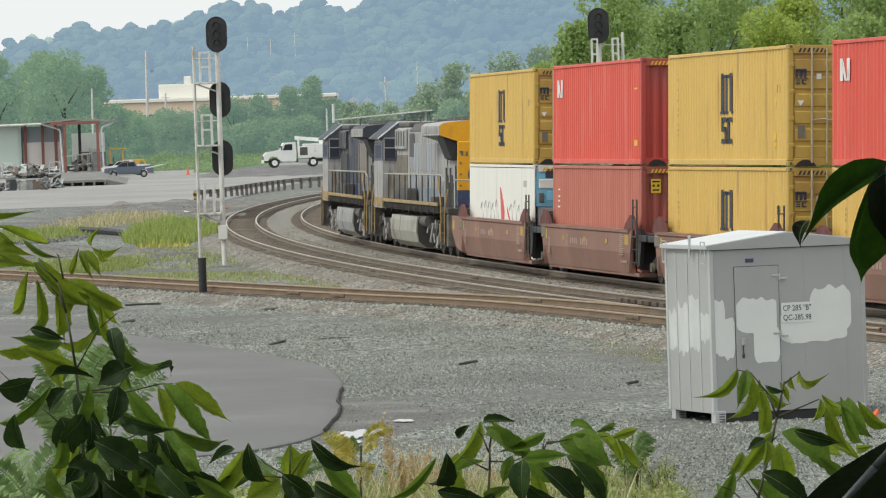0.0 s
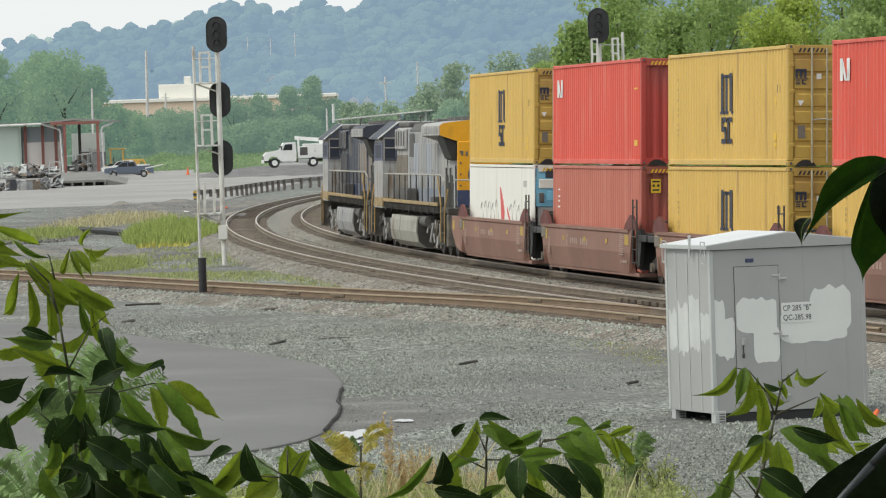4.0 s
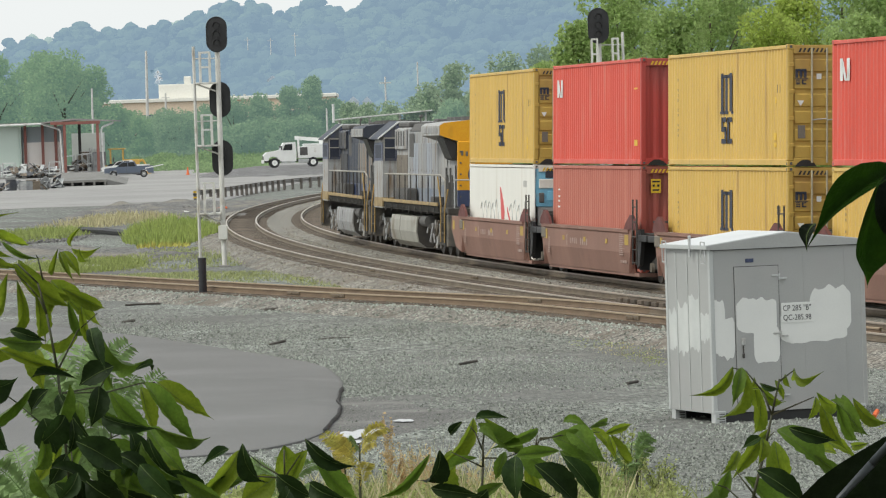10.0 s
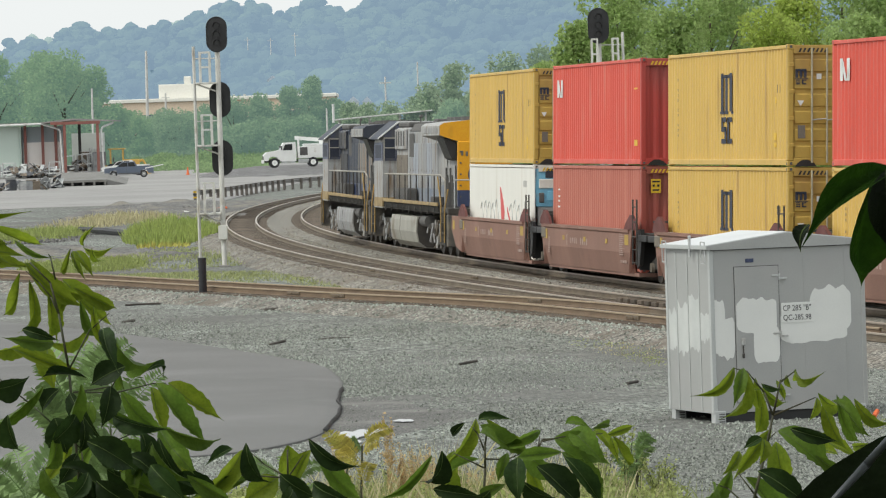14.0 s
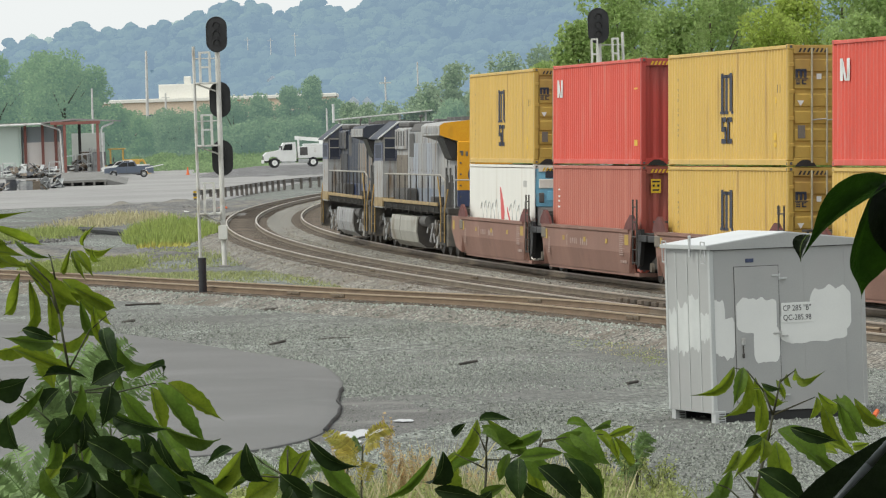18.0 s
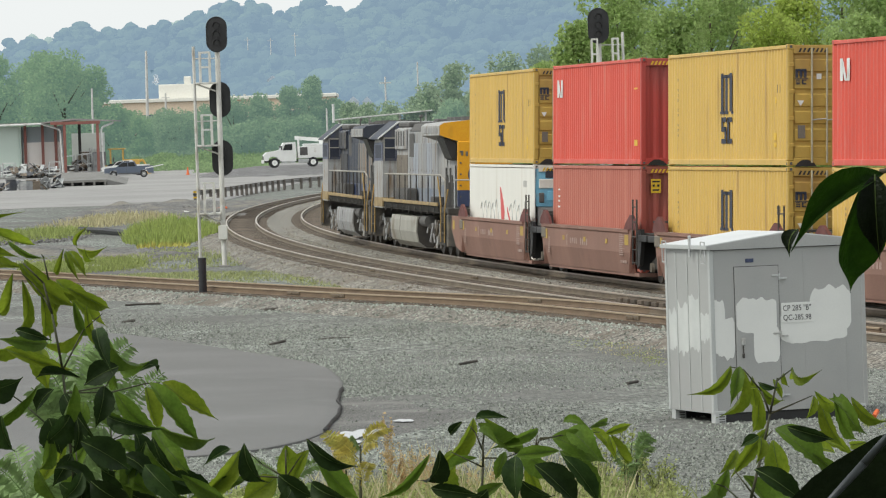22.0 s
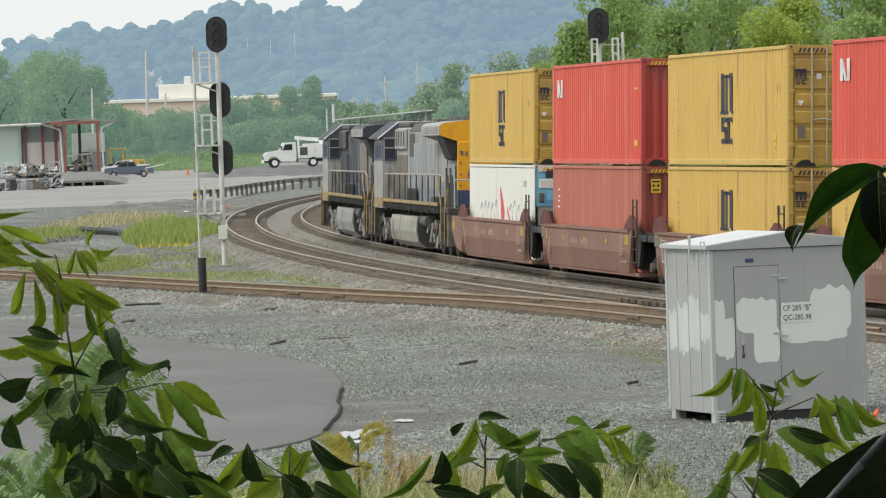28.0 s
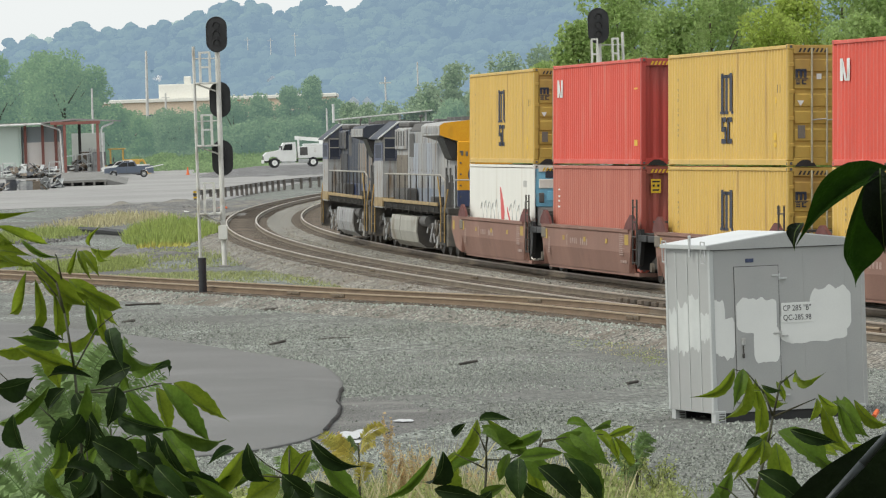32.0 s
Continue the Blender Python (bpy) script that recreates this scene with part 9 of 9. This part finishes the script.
leaf(right_sapling, 0.039, -0.194, 1.337, 0.104, -0.195, 1.316, 0.019, 0, 5, "deep")
leaf(right_sapling, 0.102, 0.203, 1.293, 0.163, 0.156, 1.269, 0.021, 0, -28, "young")
leaf(right_sapling, -0.010, 0.108, 1.287, -0.036, 0.091, 1.256, 0.017, 0.1, 1, "young")
leaf(right_sapling, -0.027, 0.023, 1.267, -0.050, 0.051, 1.218, 0.021, 0, -2, "full")
leaf(right_sapling, -0.056, -0.020, 1.256, -0.082, -0.057, 1.229, 0.018, 0.15, -32, "full")
leaf(right_sapling, -0.005, -0.196, 1.282, 0.064, -0.202, 1.234, 0.030, 0, -17, "deep")
leaf(right_sapling, -0.006, 0.040, 1.256, 0.035, 0.082, 1.205, 0.027, 0, -26, "full")
leaf(right_sapling, 0.053, -0.120, 1.244, 0.020, -0.081, 1.219, 0.030, 0, 36, "full")
leaf(right_sapling, 0.169, 0.088, 1.293, 0.144, 0.117, 1.287, 0.012, 0, 0, "young")
leaf(right_sapling, 0.129, 0.135, 1.276, 0.094, 0.171, 1.283, 0.017, 0, 33, "young")
leaf(right_sapling, 0.082, -0.067, 1.291, 0.118, -0.026, 1.262, 0.020, 0, 6, "full")
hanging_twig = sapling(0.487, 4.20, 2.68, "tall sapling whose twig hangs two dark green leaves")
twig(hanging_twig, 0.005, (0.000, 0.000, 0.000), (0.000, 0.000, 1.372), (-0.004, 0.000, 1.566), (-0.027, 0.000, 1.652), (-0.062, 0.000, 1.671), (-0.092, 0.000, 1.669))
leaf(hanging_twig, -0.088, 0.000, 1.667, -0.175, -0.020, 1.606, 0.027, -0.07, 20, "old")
# added near-black leaf stands in for the first leaf's curled tip
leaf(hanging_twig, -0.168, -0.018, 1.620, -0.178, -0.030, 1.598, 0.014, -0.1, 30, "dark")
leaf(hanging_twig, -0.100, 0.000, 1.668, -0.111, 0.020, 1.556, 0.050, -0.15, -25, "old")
# added near-black leaf paints the shadow at the second leaf's base
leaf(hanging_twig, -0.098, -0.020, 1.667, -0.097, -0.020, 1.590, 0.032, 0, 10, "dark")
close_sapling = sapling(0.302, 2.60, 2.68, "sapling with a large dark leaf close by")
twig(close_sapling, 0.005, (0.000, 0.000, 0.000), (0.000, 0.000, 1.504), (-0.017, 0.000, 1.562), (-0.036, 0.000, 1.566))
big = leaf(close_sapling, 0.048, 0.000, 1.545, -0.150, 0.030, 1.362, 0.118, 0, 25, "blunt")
# a grey tube stands in for the sky's sheen on the leaf
part("fold", B().tube((-0.040, -0.05, 1.570), (-0.078, -0.055, 1.530), 0.0012, 10, 0.0024).tube((-0.078, -0.055, 1.530), (-0.125, -0.045, 1.481), 0.0024, 10, 0.0008), LEAF_SHEEN, big, "grey tube painted in for the leaf's sheen", True)
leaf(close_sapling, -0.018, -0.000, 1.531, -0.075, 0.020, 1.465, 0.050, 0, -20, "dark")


# ---- sumac weeds and tall grass on the foot of the bank ----
def frond(plant, base, tip, droop, pairs, size, material):
    """A feathery leaf: a curved stalk with opposite leaflets."""
    base, tip = Vector(base), Vector(tip)
    b = B()
    d = tip - base
    side = d.cross(Vector((0, 1, 0.5))).normalized()
    pts = [base + d * t + Vector((0, 0, 1)) * (droop * math.sin(math.pi * 0.5 * t) - droop * 1.5 * t * t) for t in (i / 8 for i in range(9))]
    for i in range(8):
        b.tube(pts[i], pts[i + 1], 0.006, 4, caps=False)
    for k in range(pairs):
        f = (0.18 + 0.8 * k / pairs) * 8
        i = min(7, int(f))
        p = pts[i].lerp(pts[i + 1], f - i)
        ax = (pts[i + 1] - pts[i]).normalized()
        ln = size * (0.7 + 0.5 * math.sin(math.pi * (0.15 + 0.8 * k / pairs)))
        for s in (-1, 1):
            q = (ax * 0.45 + side * s + Vector((0, 0, random.uniform(-0.45, 0.05)))).normalized() * ln
            w = ax * ln * 0.15
            b.add([p, p + q * 0.45 - w, p + q, p + q * 0.45 + w], [(0, 1, 2, 3)])
    return tagged(part("frond", b, material, plant), kind="stuff")


def sumac(x, y, h, n, spread, material, label, seed, size=0.095):
    rg = random.Random(seed)
    z = ground_z(x, y)
    s = thing("sumac", pose(x, y, z), label, "shrub", "sumac shrubs on the bank")
    part("stem", B().tube((0, 0, -0.1), (0.02, 0, h * 0.7), 0.02, 6, 0.01), STEM, s)
    for k in range(n):
        a = 2 * math.pi * k / n + rg.uniform(-0.5, 0.5)
        z0 = h * rg.uniform(0.35, 0.75)
        r = spread * rg.uniform(0.7, 1.1)
        frond(s, (0.01, 0, z0), (r * math.cos(a), r * math.sin(a), min(h, z0 + rg.uniform(0.1, 0.45) * h)), 0.12, 19, size, material if rg.random() < 0.8 else FROND)
    return s


GRASS_WEED = mat("weed_green", (0.36, 0.39, 0.14), (0.27, 0.32, 0.11), 1.2, 0.7, 0, 0, 20, spread=0.4, island=True, through_light=0.45)
GRASS_TAN = mat("grass_tan", (0.58, 0.43, 0.24), (0.48, 0.38, 0.20), 0.6, 0.8, 0, 0, 20, spread=0.25, island=True, through_light=0.45)
SUMACS = [sumac(-0.98, 50, 1.34, 6, 0.36, FROND_GOLD, "sumac shrub with yellowing feathery fronds", 1),
          sumac(-1.16, 51, 1.12, 5, 0.26, FROND_GOLD, "sumac shrub with yellowing feathery fronds", 2),
          sumac(-1.75, 49, 0.95, 6, 0.5, FROND, "green sumac shrub with feathery fronds", 3),
          sumac(-3.18, 40, 2.05, 18, 0.5, FROND, "green sumac shrub with feathery fronds", 4, 0.13),
          sumac(-2.98, 41, 1.8, 14, 0.5, FROND, "green sumac shrub with feathery fronds", 5),
          sumac(-3.9, 42, 0.95, 12, 0.6, FROND, "green sumac shrub with feathery fronds", 6),
          sumac(-3.4, 43, 0.75, 10, 0.55, FROND, "green sumac shrub with feathery fronds", 7),
          sumac(-2.72, 30, 1.25, 14, 0.38, FROND, "green sumac shrub with feathery fronds", 9, 0.10),
          sumac(-2.5, 29, 0.95, 12, 0.32, FROND, "green sumac shrub with feathery fronds", 10, 0.10),
          sumac(-2.9, 31, 0.9, 12, 0.36, FROND, "green sumac shrub with feathery fronds", 11, 0.10),
          sumac(2.05, 52, 0.95, 7, 0.3, FROND, "thin green weed with small leaves", 8, 0.09)]
grass("bank_grass", 0.2, 53, 2.6, 5, 3600, 0.5, GRASS_WEED, "tall green weeds at the foot of the bank", 41, 0.4, 0.006)
grass("bank_grass", 0.0, 52, 2.4, 5, 1900, 0.8, GRASS_DRY, "buff grass stalks among the weeds", 42, 0.25, 0.0035)
grass("bank_grass", -4.2, 48, 2.4, 8, 2600, 0.6, GRASS_GREEN, "tall green weeds at the foot of the bank", 43, 0.35, 0.012)
grass("bank_flowers", 0.6, 53, 2.4, 5, 700, 0.6, GRASS_WEED, "yellow-green flower stalks among the weeds", 44, 0.3, 0.005)
def tall_weed(x, y, h, seed):
    """A thin upright weed with small loose leaves and budding tips."""
    rg = np.random.default_rng(seed)
    w = thing("tall_weed", pose(x, y, ground_z(x, y)), "thin tall weed with small yellow-green leaves", "weed", "tall weeds on the bank")
    stem, pts = B(), []
    for k in range(5):
        a, lean = rg.uniform(0, 6.28), rg.uniform(0.05, 0.22)
        z0, z1 = h * rg.uniform(0.15, 0.5), h * rg.uniform(0.75, 1.0)
        p, q = Vector((0, 0, z0 if k else -0.05)), Vector((lean * math.cos(a), lean * math.sin(a), z1))
        stem.tube(p, q, 0.005, 5, 0.002)
        for t in rg.uniform(0.15, 1.0, 46):
            c = p.lerp(q, t)
            pts.append((c.x + rg.normal(0, 0.035), c.y + rg.normal(0, 0.035), c.z + rg.normal(0, 0.03)))
    part("stem", stem, STEM, w)
    tagged(part("leaves", fast_mesh("leaves", cards(rg, np.array(pts), 0.022), 4, GRASS_WEED), None, w), kind="stuff")


for i, (x, y, h) in enumerate([(1.72, 53, 0.95), (1.95, 52, 1.05), (2.12, 53, 0.9), (2.3, 52, 0.7), (1.55, 54, 0.7), (-0.6, 53, 0.7), (-0.25, 53, 0.75), (0.15, 54, 0.6), (2.5, 53, 0.6), (1.2, 54, 0.55)]):
    tall_weed(x, y, h, 900 + i)
def seed_plume(x, y, h, w, seed):
    """A loose tan grass plume: thin leaning stalks, each ending in a soft feathery head."""
    rg = np.random.default_rng(seed)
    g = thing("dry_plume", pose(x, y, ground_z(x, y)), "soft orange-tan dry grass plume", "grass", "dry grass plumes on the bank")
    stem, pts = B(), []
    for k in range(7):
        q = Vector((rg.normal(0, w), rg.normal(0, w), h * rg.uniform(0.62, 1.0)))
        p = Vector((q.x * 0.25, q.y * 0.25, -0.05))
        stem.tube(p, q, 0.003, 4, 0.0015)
        for t in 1 - 0.38 * rg.uniform(0, 1, 60) ** 0.8:
            c = p.lerp(q, t)
            spread = 0.006 + 0.03 * (1 - t) / 0.38
            pts.append((c.x + rg.normal(0, spread), c.y + rg.normal(0, spread), c.z + rg.normal(0, 0.02)))
    part("stem", stem, GRASS_TAN, g)
    tagged(part("seed_head", fast_mesh("seed_head", cards(rg, np.array(pts), 0.016), 4, GRASS_TAN), None, g), kind="stuff")


for i, (x, y, h, w) in enumerate([(-0.64, 51, 1.26, 0.03), (-0.56, 51, 0.95, 0.06), (-0.42, 51, 0.95, 0.09), (-0.30, 51.5, 0.9, 0.09), (-0.18, 52, 0.8, 0.1), (-0.36, 52, 0.7, 0.12), (-0.05, 52, 0.68, 0.12), (-1.2, 51, 1.12, 0.03), (0.25, 52.5, 0.65, 0.12)]):
    seed_plume(x, y, h, w, 950 + i)
rng = np.random.default_rng(91)
p = np.stack([rng.uniform(-2.6, 2.5, 15000), rng.uniform(48.5, 57, 15000), np.zeros(15000)], 1)
p[:, 2] = [ground_z(a, b) + 0.55 * rng.uniform(0.1, 1) * (0.7 + 0.4 * noise.noise(Vector((a * 1.6, b * 0.4, 3)))) for a, b in p[:, :2]]
tagged(new("bank_herbs", fast_mesh("bank_herbs", cards(rng, p, 0.03), 4, GRASS_WEED)), "small-leaved yellow-green herbs at the foot of the bank", "weeds", kind="stuff")

# the bank itself: dark soil under grass
BANK = mat("bank_soil", (0.10, 0.12, 0.05), (0.14, 0.12, 0.08), 0.6, 0.95, 0, 0.8, 14, (0.07, 0.075, 0.04), 0.4, 0.4)
bx, by = spaced(-45, 45, 60), spaced(-30, 57, 58)
solid("bank", B().sheet([[(x, y, ground_z(x, y) + (0.03 if -29 < y < 56 else -0.03)) for x in bx] for y in by]), BANK, "grassy earth bank on which the trees stand", "bank", kind="structure", smooth=True)
grass("bank_turf", 0, 26, 14, 24, 14000, 0.3, GRASS_GREEN, "rough grass covering the bank", 45, 0.4, 0.008)
grass("bank_turf", 0, 2, 12, 14, 6000, 0.3, GRASS_GREEN, "rough grass covering the bank", 46, 0.4, 0.015)

# unseen trees that close over the camera, added to darken the near leaves
tree(-2.4, -5.5, 12.0, 5.2, 5200, 0.2, LEAF_NEAR, "unseen leafy tree over the bank, added for its shade", 501, 16, 0.34, group="trees of the bank", z=2.7)
tree(3.6, -4.5, 11.0, 4.8, 5200, 0.2, LEAF_NEAR, "unseen leafy tree over the bank, added for its shade", 502, 16, 0.36, group="trees of the bank", z=2.7)
tree(0.4, -9.0, 12.0, 5.5, 5200, 0.22, LEAF_NEAR, "unseen leafy tree over the bank, added for its shade", 503, 18, 0.12, group="trees of the bank", z=2.7)


# ---- what the wind moves ----
def sway(plant, span, scale, rows):
    """rows: seconds, sideways and downward shift in the picture's units; span: height of the leaves over the root;
    scale: those units per metre. The plant leans about its root."""
    home = plant.matrix_basis.copy()
    keyed = []
    for t, dx, dy in rows:
        lean = math.atan2(dx / scale, span)
        keyed.append((t, Matrix.Translation((0, 0, -dy / scale)) @ home @ Matrix.Rotation(lean, 4, "Y")))
    walk(plant, keyed)


def motions():
    left = [(0, 7), (1, 9), (1.5, 12), (2, 3), (3, -5), (3.5, -8), (5.5, -3), (6, -3), (7, -6), (7.5, 0), (8, -3), (8.5, -8), (9, -32), (9.5, -28), (10, -26), (10.5, -23), (11, -29), (11.5, -26), (12, -14), (12.5, -20), (13, -9), (13.5, 0), (14, -6), (14.5, -3),
            (16.5, -2), (17, -12), (18, -6), (19, -9), (20, -9), (21, -9), (21.5, -16), (22, -17), (23, 0), (23.5, -5), (24, 4), (25, 3), (27.5, 4), (28, 3), (30, 4), (32, 4)]
    sway(left_sapling, 1.43, 1186, [(t, d, 0) for t, d in left])
    sway(second_sapling, 1.3, 1092, [(t, d * 0.3, 0) for t, d in left])
    mid = [(0, 5), (1, 6), (1.5, 11), (2, 5), (2.5, 5), (3, 0), (3.5, -1), (5.5, 0), (6, 3), (7, 0), (8, 6), (8.5, 9), (9, -7), (9.5, 0), (10, -7), (10.5, -11), (11, -7), (11.5, -7), (12, 0), (12.5, -7), (13, 0), (14, -3), (14.5, -1),
           (16.5, 0), (17, -3), (18, -1), (19, -4), (20, -3), (21, -3), (21.5, -9), (22, -7), (23, 0), (23.5, -6), (24, -1), (25, -3), (27.5, -1), (28, -3), (30, -1), (32, -1)]
    sway(center_sapling, 1.3, 1121, [(t, d, 0.55 * d) for t, d in mid])
    right = [(0, 9, 3), (0.5, 10, 5), (1, 6, 0), (2, 7, 2), (3, 7, 0), (3.5, 6, -1), (5.5, 7, 0), (6, 7, 0), (6.5, 4, -4), (7, 9, -1), (8, 10, -1), (8.5, 16, 6), (9, 3, -1), (9.5, 0, -4), (10, 1, -1), (11, 9, 2), (11.5, -2, -6), (12, 9, 6), (12.5, 1, -1), (13, 4, 0), (14, 3, 0), (14.5, 1, 0)]
    right += [(16.5, 1, 0), (17, 3, 0), (18, 3, -1), (19, 3, -4), (20, 3, 0), (21, 0, -1), (22, -2, -3), (23, 0, 0), (24, -2, -1), (25, 0, 0), (28, 0, 0), (30, 1, 0), (32, 3, 2)]
    sway(right_sapling, 1.25, 1297, right)
    hang = [(0, 15, -11), (1, 15, -13), (2, 17, -12), (3, 19, -15), (3.5, 17, -15), (5.5, 22, -15), (6, 22, -9), (7, 29, -3), (8, 34, 8), (8.5, 42, 14), (9, 40, 15), (9.5, 26, 2), (10, 26, -4), (10.5, 32, -15), (11, 25, -20), (12, 22, -8), (12.5, 26, 14), (13, -1, 2), (13.5, 8, 5), (14, 15, -4), (14.5, 11, -1)]
    hang += [(16.5, 8, 0), (17, 12, 2), (18, 15, 14), (18.5, 17, 15), (19, 12, 15), (19.5, 3, 14), (20, -4, 5), (21, 0, 5), (22, -4, 2), (23, 0, 0), (24, 8, 6), (25, 3, 0), (27.5, 0, -3), (28, 2, -4), (29, 0, -4), (30, -1, -15), (31, 2, -11), (32, 5, -8)]
    sway(hanging_twig, 1.55, 1976, hang)
    sway(close_sapling, 1.4, 3190, [(0, 20, 8), (3, 16, 4), (6, 14, 3), (8.5, 26, 8), (9, 12, 0), (10, 14, 2), (12, 12, 4), (13, 8, 2), (14.5, 6, 2), (16.5, 9, 5), (17, 5, 2), (18.5, 12, 3), (19, 8, -3), (20, 6, 0), (22, 2, 0), (23, 0, 0), (24.5, 5, 3), (25.5, 0, 2), (28, -1, 0), (31, -8, -3), (32, -1, 0)])
    # wisps of steam: each leaves the vent in the upper storey, drifts off and is drawn back under the roof
    puffs = [(0.2, 0.8, 0.6), (1.0, 2.0, 2.4), (1.5, 2.6, 3.4), (4.6, 2.2, 2.2), (5.0, 3.6, 3.0), (5.4, 2.2, 1.4), (7.4, 0.9, 1.2), (9.2, 2.8, 0.4), (9.5, 1.6, 0.3), (11.5, 1.2, 0.6), (14.8, 1.4, 1.6), (18.5, 0.8, 0.5), (20.4, 0.5, 0.5), (23.4, 0.5, 0.9), (26.4, 1.8, 1.6), (27.5, 0.6, 0.3), (30.5, 1.1, 0.2)]
    inside = pose(-58.2, 1007, 14.2)
    for k, puff in enumerate(PUFFS):
        rows = [(0.0, inside)]
        for t0, rise, drift in puffs[k::len(PUFFS)]:
            rows += [(t0 - 0.05, inside), (t0 + 0.25, pose(-59.3, 1007, 15.7)), (t0 + 1.2, pose(-59.7 - 0.8 * drift, 1007, 15.9 + rise, 0, 40, 0)), (t0 + 1.7, pose(-59.8 - drift, 1007, 16.0 + 1.1 * rise, 0, 60, 0)), (t0 + 1.9, pose(-58.2, 1007, 14.2, 0, 20, 0)), (t0 + 2.2, inside)]
        rows.append((34.0, inside))
        rows = [r for r in rows if r[0] <= 32.0] + [(32.0, inside)] if rows[-2][0] < 31.9 else rows
        walk(puff, rows)
    for k, plant in enumerate(SUMACS[:3]):
        sway(plant, 1.0, 166, [(0, 3, 0), (2, 2, 0), (3.5, 3, 0), (5.5, 1, 0), (8.5, 4 - k, 0), (10, 0, 0), (12, 4, 0), (14.5, 5, 0), (16.5, 5, 0), (18, 6, 0), (19, -2, 0), (20.5, -8, 0), (22, 2, 0), (23, 0, 0), (25.5, -4, 0), (28, -3, 0), (32, -2, 0)])


motions()
